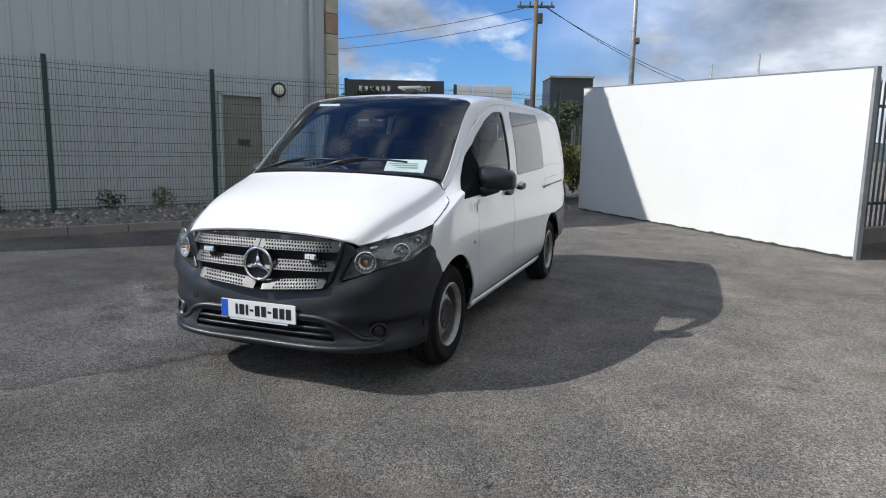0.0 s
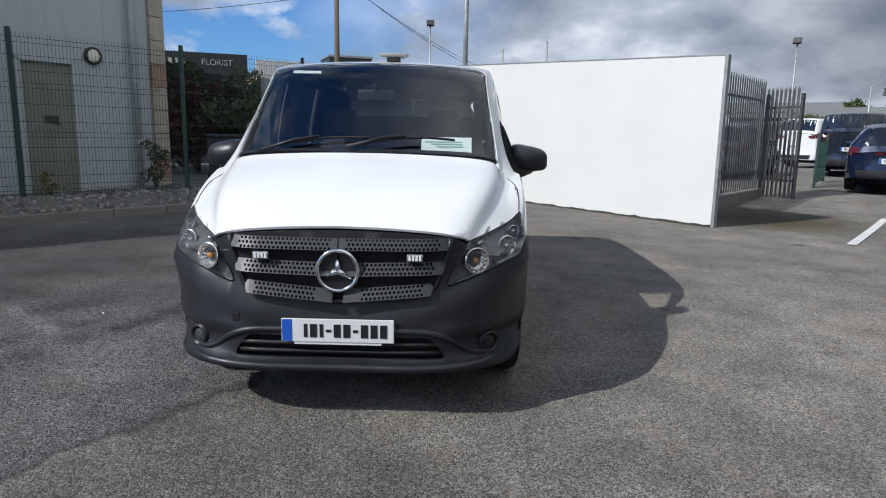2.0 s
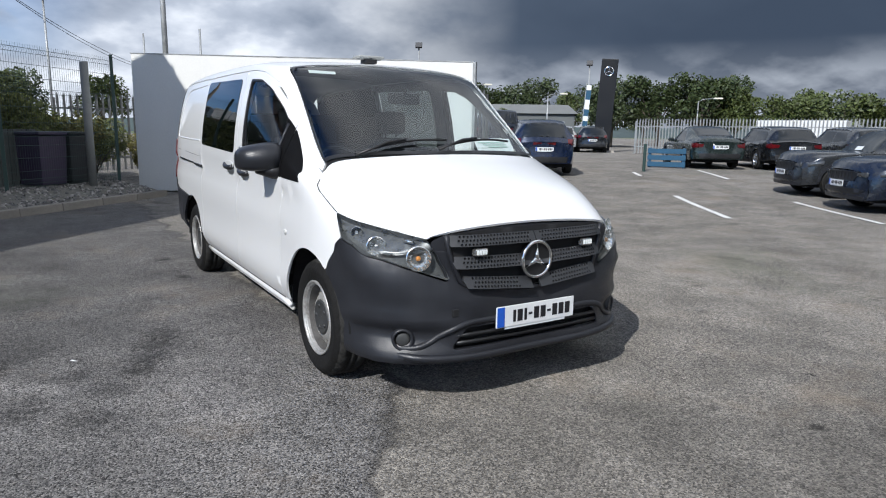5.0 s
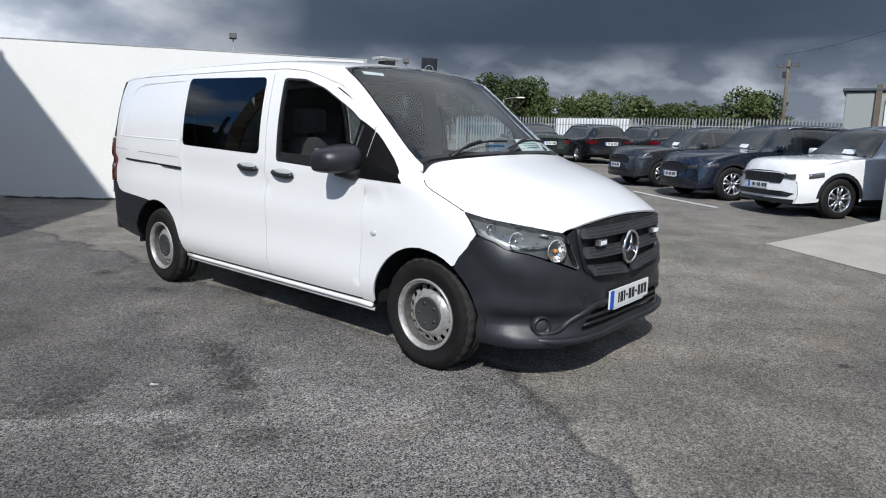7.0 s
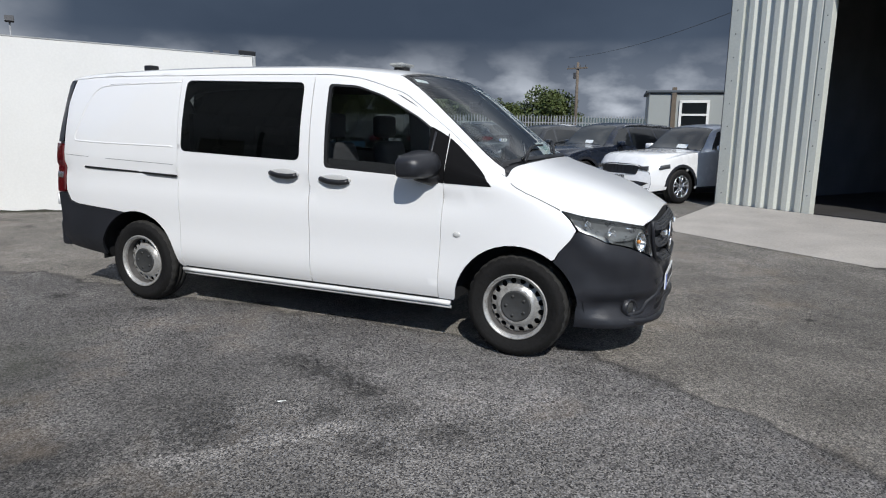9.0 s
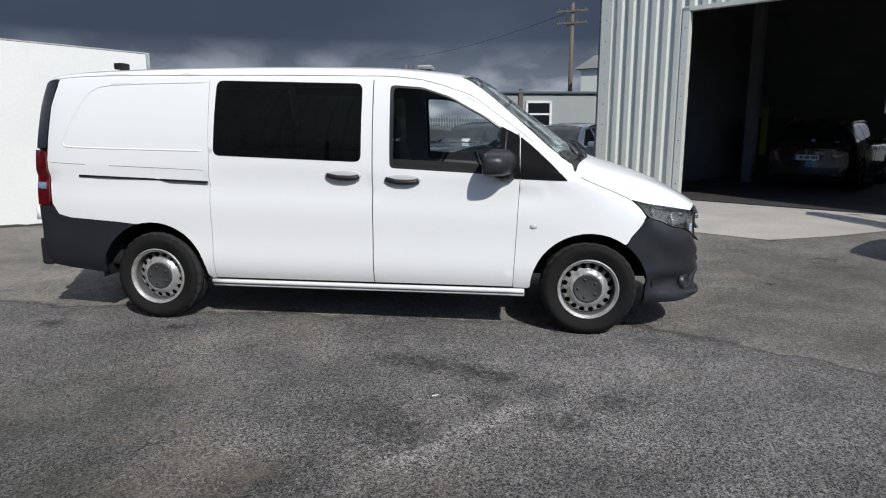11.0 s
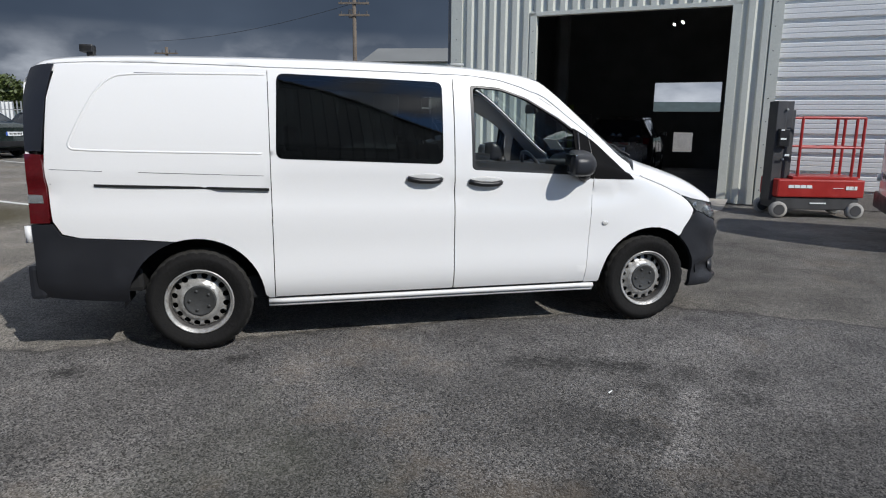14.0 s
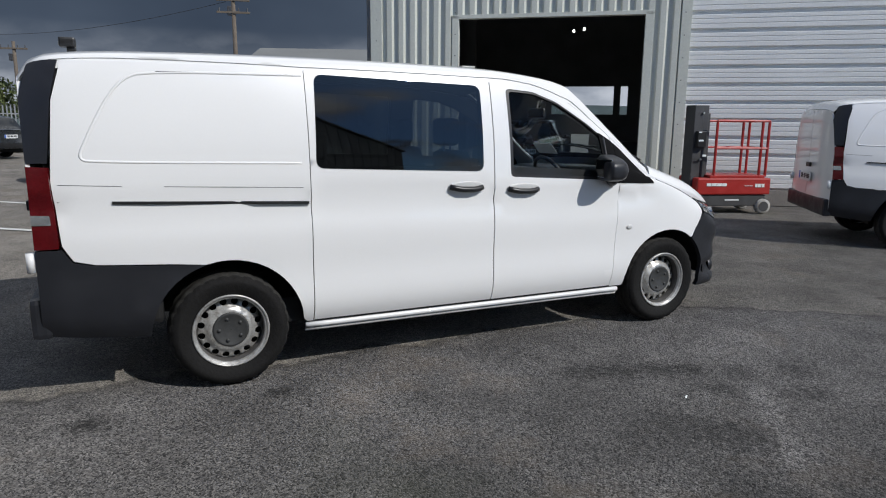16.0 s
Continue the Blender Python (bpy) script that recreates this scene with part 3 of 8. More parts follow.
def yard_wall():
    d = (wall_r - wall_l).normalized()
    n = Vector((-d.y, d.x, 0))
    root = thing("wall_yard", Matrix.Identity(4), "tall smooth white-painted yard wall with a thin capping", "wall", kind="structure")
    bm = bmesh.new()
    A, B, t = wall_l, wall_r, n * 0.07
    lo, hiA, hiB = -0.05, 2.97, 2.60
    pts = [A, B, B + t, A + t]
    a = [bm.verts.new((p.x, p.y, lo)) for p in pts]
    b = [bm.verts.new((p.x, p.y, h)) for p, h in zip(pts, (hiA, hiB, hiB, hiA))]
    bm.faces.new(b); bm.faces.new(a[::-1])
    for i in range(4):
        j = (i + 1) % 4
        bm.faces.new((a[i], a[j], b[j], b[i]))
    bmesh.ops.recalc_face_normals(bm, faces=bm.faces)
    part("wall_panel", bm, WALLWHITE, root)
    bm = bmesh.new()
    q = [(A - t * 0.1 - d * 0.02, hiA), (B - t * 0.1 + d * 0.02, hiB), (B + t * 1.1 + d * 0.02, hiB), (A + t * 1.1 - d * 0.02, hiA)]
    a = [bm.verts.new((p.x, p.y, h + 0.002)) for p, h in q]
    b = [bm.verts.new((p.x, p.y, h + 0.022)) for p, h in q]
    bm.faces.new(b); bm.faces.new(a[::-1])
    for i in range(4):
        j = (i + 1) % 4
        bm.faces.new((a[i], a[j], b[j], b[i]))
    bmesh.ops.recalc_face_normals(bm, faces=bm.faces)
    part("capping", bm, GALV, root)
    # dark ragged strip along the foot of the wall
    bm = bmesh.new()
    n_ = 60
    lo = [bm.verts.new((*(A.lerp(B, k / n_) - n * 0.004).xy, 0.0)) for k in range(n_ + 1)]
    hi = [bm.verts.new((*(A.lerp(B, k / n_) - n * 0.004).xy, 0.022 + 0.026 * abs(math.sin(k * 1.7) * math.sin(k * 0.61)))) for k in range(n_ + 1)]
    fo = [bm.verts.new((*(A.lerp(B, k / n_) - n * (0.03 + 0.03 * abs(math.sin(k * 2.3)))).xy, 0.004)) for k in range(n_ + 1)]
    for k in range(n_):
        bm.faces.new((lo[k], lo[k + 1], hi[k + 1], hi[k]))
        bm.faces.new((fo[k], fo[k + 1], hi[k + 1], hi[k]))
    part("foot_strip", bm, WALLFOOT, root, "dark ragged strip along the foot of the wall")
    bm = bmesh.new()
    e = B + d * 0.03 + t * 0.5
    box(bm, (0, 0, 1.305), (0.05, 0.085, 2.62), 0.004, Matrix.Translation(e) @ Matrix.Rotation(math.atan2(d.y, d.x), 4, "Z"))
    part("end_post", bm, GALV, root)


yard_wall()

# ---- wheels, plates and the white van ----


def wheel_parts(parent, at, r, width, outward, style, seg=44):
    """One wheel with tyre, rim and cap. outward: +1 or -1 along the vehicle's x."""
    root = new("wheel")
    root.parent = parent
    root.matrix_basis = Matrix.Translation(at) @ Matrix.Diagonal((outward, 1, 1, 1))
    rr = r * (0.63 if style == "steel" else 0.68)
    h = width / 2
    bm = bmesh.new()
    prof = [(rr, -h * 0.8), (rr + 0.01, -h), (r - 0.035, -h * 1.02), (r - 0.012, -h * 0.86), (r, -h * 0.6), (r, -h * 0.25), (r - 0.008, -h * 0.22), (r - 0.008, -h * 0.16), (r, -h * 0.13),
            (r, h * 0.13), (r - 0.008, h * 0.16), (r - 0.008, h * 0.22), (r, h * 0.25), (r, h * 0.6), (r - 0.012, h * 0.86), (r - 0.035, h * 1.02), (r - 0.06, h * 1.06), (rr + 0.012, h), (rr, h * 0.86)]
    if style == "steel":
        # raised rib round the sidewall
        k0 = r - 0.055
        prof = prof[:-3] + [(k0 + 0.012, h * 1.05), (k0 + 0.004, h * 1.075), (k0 - 0.006, h * 1.05)] + prof[-2:]
    blocks = spin(bm, prof, seg * (2 if style == "steel" else 1))
    if style == "steel":
        # shoulder blocks of the tread
        for k, ring in enumerate(blocks):
            if k % 4 == 0:
                for j, q in enumerate(ring):
                    if prof[j][0] > r - 0.02 and abs(prof[j][1]) > h * 0.5:
                        q.co.y *= 0.975
                        q.co.z *= 0.975
    tyre = part("tyre", bm, RUBBER, root, "", True)
    tyre.data.materials.append(TREAD)
    for i in [f.index for f in tyre.data.polygons if min(math.hypot(tyre.data.vertices[v].co.y, tyre.data.vertices[v].co.z) for v in f.vertices) > r * 0.975 - 0.014]:
        tyre.data.polygons[i].material_index = 1
    bm = bmesh.new()
    if style == "steel":
        # rim well with a rolled lip, and a dished disc pierced by a ring of round holes
        prof = [(rr, -h * 0.8), (rr, h * 0.82), (rr + 0.004, h * 0.98), (rr - 0.003, h * 1.04), (rr - 0.010, h * 0.98), (rr - 0.012, h * 0.90), (rr - 0.017, h * 0.93), (rr - 0.021, h * 0.88), (rr - 0.022, h * 0.72)]
        spin(bm, prof, seg)
        part("rim_lip", bm, STEEL, root, "silver rolled rim edge", True)
        # well coloured dark for brake dust and for the shade inside the rim
        bm = bmesh.new()
        spin(bm, [(rr - 0.021, h * 0.74), (rr - 0.024, h * 0.45), (rr - 0.026, h * 0.10), (rr * 0.86, -h * 0.05)], seg)
        part("rim_well", bm, WELLSTEEL, root, "dark rim well with brake dust and recess shade in its colour", True)
        bm = bmesh.new()
        r0, r1 = rr * 0.47, rr * 0.885

        def dish(a, b, d):
            q = math.hypot(a, b)
            t = max(0.0, min(1.0, (q - r0) / (r1 - r0)))
            bulge = 0.34 + 0.36 * math.exp(-((t - 0.10) / 0.30) ** 2) - 0.30 * max(0.0, (t - 0.80) / 0.20) ** 2
            return Vector((h * bulge + d, a, b))

        ring = [(r1 * math.cos(t), r1 * math.sin(t)) for t in np.linspace(0, 2 * math.pi, 49)[:-1]]
        inner = [(r0 * math.cos(t), r0 * math.sin(t)) for t in np.linspace(0, 2 * math.pi, 33)[:-1]]
        holes = [inner]
        for k in range(16):
            a = 2 * math.pi * (k + 0.5) / 16
            cx, cy = rr * 0.765 * math.cos(a), rr * 0.765 * math.sin(a)
            holes.append([(cx + 0.0205 * math.cos(b), cy + 0.0205 * math.sin(b)) for b in np.linspace(0, 2 * math.pi, 11)[:-1]])
        sheet(bm, ring, holes, 0.018, dish, 0.012)
        part("rim", bm, STEEL, root, "scuffed silver steel rim with round holes", True)
        # black disc added close behind the holes so that they read dark
        bm = bmesh.new()
        spin(bm, [(rr * 0.89, -h * 0.16), (r0 * 0.9, -h * 0.10)], 32)
        part("hole_backing", bm, DARK, root)
        bm = bmesh.new()
        spin(bm, [(r0 * 1.04, h * 0.60), (r0 * 1.02, h * 0.71), (r0 * 0.92, h * 0.74), (r0 * 0.86, h * 0.70), (r0 * 0.45, h * 0.72), (r0 * 0.30, h * 0.68), (0.002, h * 0.68)], 32)
        for k in range(5):
            a = 2 * math.pi * k / 5
            tube(bm, (h * 0.66, r0 * 0.66 * math.cos(a), r0 * 0.66 * math.sin(a)), (h * 0.76, r0 * 0.66 * math.cos(a), r0 * 0.66 * math.sin(a)), 0.011, 8)
        part("hub_cap", bm, HUBCAP, root, "grey plastic hub cap", True)
    else:
        spin(bm, [(rr, -h * 0.8), (rr, h * 0.85), (rr - 0.008, h * 0.95), (rr - 0.02, h * 0.9), (rr - 0.026, h * 0.5)], seg)
        for k in range(5):
            a = 2 * math.pi * k / 5 + 0.3
            for da in (-0.13, 0.13):
                d = Vector((0, math.cos(a + da), math.sin(a + da)))
                e = Vector((0, math.cos(a + da * 1.9), math.sin(a + da * 1.9)))
                tube(bm, d * 0.04 + Vector((h * 0.62, 0, 0)), e * (rr - 0.012) + Vector((h * 0.72, 0, 0)), 0.024, 6, 0.020)
        spin(bm, [(0.065, h * 0.45), (0.06, h * 0.78), (0.002, h * 0.8)], 20)
        part("rim", bm, ALLOY, root, "five-spoke alloy rim", True)
    bm = bmesh.new()
    spin(bm, [(rr * 0.97, -h * 0.62), (0.002, -h * 0.62)], 24)
    part("brake_backing", bm, DARK, root)
    return root


def number_plate(parent, at, facing=-1, blue=True, w=0.52, hgt=0.11, tilt=0.0):
    """A white plate with plain bars for its characters."""
    root = new("number_plate")
    root.parent = parent
    root.matrix_basis = Matrix.Translation(at) @ (Matrix.Identity(4) if facing < 0 else Matrix.Rotation(math.pi, 4, "Z")) @ Matrix.Rotation(tilt, 4, "X")
    root["label"] = "white number plate with a blue end strip"
    bm = bmesh.new()
    box(bm, (0, 0, 0), (w, 0.010, hgt), 0.003)
    part("plate", bm, PLATEWHITE, root)
    if blue:
        bm = bmesh.new()
        box(bm, (-w / 2 + 0.026, -0.004, 0), (0.046, 0.006, hgt - 0.006), 0.001)
        part("blue_strip", bm, PLATEBLUE, root)
    x = -w * 0.30
    for wd, hh in ((0.016, 0.062), (0.032, 0.062), (0.016, 0.062), (0.024, 0.012), (0.032, 0.062), (0.032, 0.062), (0.024, 0.012), (0.032, 0.062), (0.032, 0.062), (0.032, 0.062)):
        k = w / 0.52
        bm = bmesh.new()
        box(bm, (x + wd * k / 2, -0.0045, 0), (wd * k, 0.006, hh * hgt / 0.11), 0)
        x += (wd + 0.0125) * k
        part("bar", bm, PLATEINK, root)
    bm = bmesh.new()
    box(bm, (0, 0.003, -hgt / 2 - 0.006), (w * 0.78, 0.008, 0.014), 0.002)
    part("holder", bm, PAPER if blue else BLACK, root)
    return root


def arc(cy, cz, r, a0, a1, n=14, sq=1.0):
    return [(cy + r * math.cos(radians(a0 + (a1 - a0) * i / n)), cz + sq * r * math.sin(radians(a0 + (a1 - a0) * i / n))) for i in range(n + 1)]


def rounded(poly, r, n=4):
    """Round the corners of a polygon."""
    out = []
    m = len(poly)
    for i in range(m):
        p0, p1, p2 = Vector(poly[i - 1]), Vector(poly[i]), Vector(poly[(i + 1) % m])
        a, b = p0 - p1, p2 - p1
        k = min(r, a.length * 0.45, b.length * 0.45)
        A, B = p1 + a.normalized() * k, p1 + b.normalized() * k
        for j in range(n + 1):
            t = j / n
            q = A * (1 - t) ** 2 + p1 * 2 * t * (1 - t) + B * t * t
            out.append((q.x, q.y))
    return out


VAN = Shell(
    top=[(-2.38, 0.925), (-2.28, 0.985), (-2.1, 1.075), (-1.8, 1.18), (-1.66, 1.225), (-1.57, 1.265), (-1.2, 1.53), (-0.88, 1.765), (-0.80, 1.81), (-0.5, 1.86), (0, 1.893), (1.0, 1.905), (2.0, 1.89), (2.38, 1.865), (2.50, 1.83), (2.56, 1.75)],
    half=[(-2.38, 0.868), (-2.30, 0.906), (-2.15, 0.934), (-1.9, 0.946), (-1.6, 0.945), (-1.1, 0.94), (0, 0.94), (2.0, 0.935), (2.4, 0.92), (2.56, 0.895)],
    edge=[(-2.38, 0.62), (-2.2, 0.69), (-2.0, 0.755), (-1.7, 0.80), (-1.55, 0.80), (-0.86, 0.755), (-0.6, 0.775), (0, 0.80), (1.0, 0.80), (2.38, 0.775), (2.56, 0.71)],
    low=[(-2.38, 0.25), (-2.0, 0.25), (-1.1, 0.26), (0, 0.28), (1.2, 0.30), (2.3, 0.38), (2.56, 0.41)],
    belt=[(-2.38, 0.78), (-2.2, 0.87), (-1.9, 1.0), (-1.6, 1.08), (-1.3, 1.12), (-0.5, 1.15), (1.0, 1.18), (2.56, 1.15)],
    bow=[(-2.38, 0.43), (-2.1, 0.33), (-1.55, 0.20), (-0.8, 0.12), (-0.2, 0.0), (2.0, 0.0), (2.3, -0.02), (2.56, -0.06)], n=190, power=lambda s: 3.0 + 2.3 * max(0.0, min(1.0, (-1.75 - s) / 0.55)),
    crease=lambda s: (1.065 + 0.045 * (s + 0.08) / 2.4, max(0.0, min(1.0, (s + 1.75) / 0.5))))


def front_point(x, z, d, u=-2.38):
    """The nose of the van: bowed in plan, with a bumper that swells over a set-back grille."""
    k = max(0.0, 1 - (abs(x) / 0.862) ** 4)
    swell = 0.055 * math.exp(-((z - 0.40) / 0.16) ** 2) + 0.02 * math.exp(-((z - 0.27) / 0.03) ** 2) - 0.012 * max(0, (z - 0.6) / 0.3)
    y = u + VAN.bow(u) * (abs(x) / 0.95) ** VAN.power(u) - swell * k
    return Vector((x, y - d, z))


def nose_half(z):
    """Half width of the nose at a height."""
    i = 0
    col_x, col_z = VAN.X[0], VAN.Z[0]
    return float(np.interp(z, col_z, col_x))


NOSE = 0.868


NK = 1.15


def sculpt(m, z):
    """Relief of the bumper: a ridge that falls from the headlamp to the plate, a hollow round the fog lamp, a lip below."""
    if m < 0.10:
        return 0.0
    fade = min(1.0, (m - 0.10) / 0.25) * max(0.0, min(1.0, (1.12 - m) / 0.22))
    ridge = 0.535 + 0.19 * max(0.0, (m - 0.30) / 0.62) ** 1.4
    r = 0.032 * math.exp(-((z - ridge) / 0.050) ** 2)
    hollow = -0.048 * math.exp(-((z - 0.385) / 0.062) ** 2) * math.exp(-((m - 0.73) / 0.20) ** 4)
    brow = 0.018 * math.exp(-((z - 0.455) / 0.028) ** 2) * math.exp(-((m - 0.70) / 0.24) ** 4)
    lip = 0.016 * math.exp(-((z - 0.285) / 0.030) ** 2)
    return fade * (r + hollow + brow + lip)


def nose_skin(a, b, d, relief=True):
    """The front as one skin: a runs across the nose and on round the corners along the flanks, b / NK from the sill up."""
    if relief:
        z_ = float(np.interp(b / NK, VAN.V, VAN.Z[0]))
        d = d + sculpt(abs(a), z_)
    m, sd, v = abs(a), (1 if a >= 0 else -1), b / NK
    if m <= NOSE:
        z = float(np.interp(v, VAN.V, VAN.Z[0]))
        p = front_point(a / NOSE * nose_half(z), z, 0)
        if not d:
            return p
        c = VAN.at(-2.372, v, 1.0, sd) - VAN.at(-2.372, v, 0.0, sd)
        w = (m / NOSE) ** 5
        return p + (Vector((0, -1, 0)).lerp(c, w)).normalized() * d
    return VAN.at(max(-2.372, -2.38 + m - NOSE) if d else -2.38 + m - NOSE, v, d, sd)


def nose_at(x, z, d):
    """A point of the sculpted nose over a place of the front view."""
    return nose_skin(*nose_x(x, z), d)


def nose_x(x, z):
    v = float(np.interp(z, VAN.Z[0], VAN.V))
    return (x / nose_half(z) * NOSE, v * NK)


def nose_flank(y, z):
    s, v = VAN.uv(y, z)
    return (NOSE + s + 2.38, v * NK)


def nose_sv(s, v):
    return (NOSE + s + 2.38, v * NK)


# shut line between the bonnet and the wing, on along the top of the headlamp, as (s, v)
SHUT = [(-1.62, 0.625), (-1.68, 0.582), (-1.76, 0.530), (-1.84, 0.497), (-1.92, 0.483), (-2.00, 0.474), (-2.09, 0.468), (-2.16, 0.522), (-2.235, 0.580), (-2.30, 0.632), (-2.355, 0.676)]


def white_van():
    van = thing("cargo_van", Matrix.Identity(4), "white panel van with charcoal bumpers and steel wheels on tarmac", "van")
    S = VAN
    aF, aR = 0.405, 0.415
    # flank panels, outlines as (y, z)
    fwin = rounded([(-0.205, 1.165), (-0.20, 1.735), (-0.42, 1.72), (-0.62, 1.655), (-0.88, 1.515), (-1.045, 1.40), (-1.06, 1.12)], 0.035)
    qwin = rounded([(-1.124, 1.100), (-1.120, 1.378), (-1.18, 1.325), (-1.31, 1.208), (-1.432, 1.090)], 0.012)
    rwin = rounded([(0.0, 1.205), (-0.005, 1.745), (1.07, 1.775), (1.09, 1.245)], 0.05)
    fdoor = [(-0.086, 0.335), (-0.086, 1.775), (-0.42, 1.765), (-0.66, 1.69), (-0.93, 1.54), (-1.09, 1.425), (-1.112, 1.10), (-1.075, 0.335)]
    S.panel("front_door", fdoor, [fwin], WHITE, van)
    sdoor = [(-0.0785, 0.335), (1.1225, 0.335), (1.124, 1.80), (-0.0785, 1.785)]
    S.panel("sliding_door", sdoor, [rwin], WHITE, van)
    rear = [(1.1285, 0.335), (1.165, 0.335)] + [(1.6 - aR, 0.36)] + arc(1.6, 0.335, aR, 168, 74, 12) + [(1.90, 0.752), (2.25, 0.775), (2.345, 0.80), (2.39, 0.88), (2.415, 1.20), (2.385, 1.60), (2.33, 1.80), (1.1285, 1.80)]
    S.panel("rear_quarter_panel", rear, [], WHITE, van)
    low_edge = [(-1.974, 0.842), (-1.918, 0.769), (-1.872, 0.715), (-1.85, 0.672)] + arc(-1.6, 0.33, aF, 125, 2, 14) + [(-1.185, 0.335), (-1.079, 0.335), (-1.1155, 1.095), (-1.10, 1.42), (-1.30, 1.265), (-1.44, 1.165)]
    fender = [(a, b - 0.0015) for a, b in SHUT[:6]] + [(-2.084, 0.461), (-2.165, 0.420), (-2.248, 0.378)] + [S.uv(*q) for a, b in zip(low_edge, low_edge[1:]) for q in dense([a, b], 0.05)[:max(1, math.ceil(math.dist(a, b) / 0.05))]][1:]
    S.panel("front_wing", fender, [[S.uv(*q) for q in dense(qwin, 0.05)]], WHITE, van, step=0.036, flank=False)
    for sd in (1, -1):
        bm = bmesh.new()
        strip = [(a, b + 0.03) for a, b in SHUT[:7]] + [(a, b - 0.03) for a, b in reversed(SHUT[:7])]
        S.panel("x", strip, [], WHITE, van, flank=False, off=-0.006, thick=0, sides=(sd,), step=0.03, join=bm)
        part("wing_flange", bm, WHITE, van, "", True)
        bm = bmesh.new()
        run = [S.at(a0 + (a1 - a0) * k / 6, b0 + (b1 - b0) * k / 6, 0.0005, sd) for (a0, b0), (a1, b1) in zip(SHUT[1:6], SHUT[2:7]) for k in range(6)]
        pipe(bm, run, 0.0028, 5)
        part("shut_line", bm, DARK, van)
    # roof with the windscreen pillars
    roof = [(2.555, 0.665), (2.555, 1.0), (-0.735, 1.0), (-0.735, 0.735), (-0.82, 0.692), (-1.58, 0.680), (-1.605, 0.63), (-1.52, 0.612), (-1.42, 0.614), (-1.20, 0.612), (-1.01, 0.604), (-0.72, 0.607), (-0.44, 0.629), (-0.2, 0.634), (0, 0.630), (1.13, 0.630), (2.34, 0.656)]
    for a in (1, -1):
        S.panel("roof" if a > 0 else "roof_half", roof, [], WHITE, van, flank=False, sides=(a,))
    for a in (1, -1):
        S.panel("gutter_strip", [(2.52, 0.620), (2.52, 0.66), (-0.5, 0.66), (-1.50, 0.66), (-1.56, 0.600), (-1.15, 0.596), (-0.72, 0.594), (-0.44, 0.612)], [], WHITE, van, flank=False, off=-0.007, thick=0, sides=(a,), step=0.09)
    hood = [(-1.62, 1.0), (-2.375, 1.0), (-2.377, 0.90), (-2.377, 0.80), (-2.377, 0.765)] + SHUT[::-1]
    bm = bmesh.new()
    S.panel("bonnet", hood, [], WHITE, van, flank=False, join=bm, step=0.045)
    bmesh.ops.remove_doubles(bm, verts=bm.verts, dist=0.0008)
    part("bonnet", bm, WHITE, van, "white bonnet", True)
    # raised line along the flank, body crease above the sill
    for sd in (1, -1):
        bm = bmesh.new()
        pts = [S.at(*S.uv(y, 0.308), 0.001, sd) for y in np.linspace(1.17, -1.16, 20)]
        pipe(bm, pts, 0.018, 10)
        sill = part("sill", bm, WHITE, van, "white sill, grimy underneath", True)
        bm = bmesh.new()
        pipe(bm, [q + Vector((sd * -0.014, 0, -0.030)) for q in pts], 0.012, 6)
        part("sill_flange", bm, mat_sill, sill, "grimy lower flange", True)
        bm = bmesh.new()
        pipe(bm, [S.at(*S.uv(y, 0.338), -0.002, sd) for y in np.linspace(1.12, -1.08, 20)], 0.0045, 5)
        part("sill_gap", bm, DARK, van)
        bm = bmesh.new()
        run = [(2.15 - 1.01 * k / 24, 1.0905 - 0.038 * k / 24) for k in range(25)]
        rows = [[bm.verts.new((sd * (S.at(*S.uv(y, z + 0.045)).x + off), y, z + dz)) for dz, off in ((-0.0085, -0.03), (-0.0085, 0.003), (0.0065, 0.003), (0.0065, -0.03))] for y, z in run]
        for A, B in zip(rows, rows[1:]):
            for k in range(3):
                bm.faces.new((A[k], B[k], B[k + 1], A[k + 1]))
        bm.faces.new(rows[0]); bm.faces.new(rows[-1])
        bmesh.ops.recalc_face_normals(bm, faces=bm.faces)
        part("sliding_door_rail", bm, BLACK, van, "black sliding-door rail slot")
        # pressed panel edge behind the sliding door
        bm = bmesh.new()
        line = [(1.14, 1.765), (1.95, 1.755), (2.06, 1.715), (2.15, 1.60), (2.27, 1.36), (2.28, 1.315), (2.24, 1.295), (1.14, 1.275)]
        for _ in range(2):
            line = [line[0]] + [q for a, b in zip(line, line[1:]) for q in ((0.75 * a[0] + 0.25 * b[0], 0.75 * a[1] + 0.25 * b[1]), (0.25 * a[0] + 0.75 * b[0], 0.25 * a[1] + 0.75 * b[1]))] + [line[-1]]
        pts = [S.at(*S.uv(*q), -0.004, sd) for a, b in zip(line, line[1:]) for q in dense([a, b], 0.06)[:max(1, int(math.ceil(math.dist(a, b) / 0.06)))]]
        pipe(bm, pts, 0.0085, 6)
        part("pressed_panel_edge", bm, WHITE, van, "", True)
        runs = [[(y0 + (y1 - y0) * k / 14, z0 + (z1 - z0) * k / 14) for k in range(15)] for y0, z0, y1, z1 in ((2.385, 1.185, 2.10, 1.172), (1.90, 1.165, 1.17, 1.138), (2.395, 1.098, 2.15, 1.090))]
        for run in runs:
            bm = bmesh.new()
            pipe(bm, [S.at(*S.uv(*q), -0.0012, sd) for q in run], 0.0022, 4)
            part("seam_shade_line", bm, SEAMSHADE, van)
        # grey line standing in for the shadow along the pressed panel's upper edge
        bm = bmesh.new()
        pipe(bm, [S.at(*S.uv(1.14 + 0.04 * k, 1.7655 - 0.0005 * k), -0.0005, sd) for k in range(20)], 0.0042, 4)
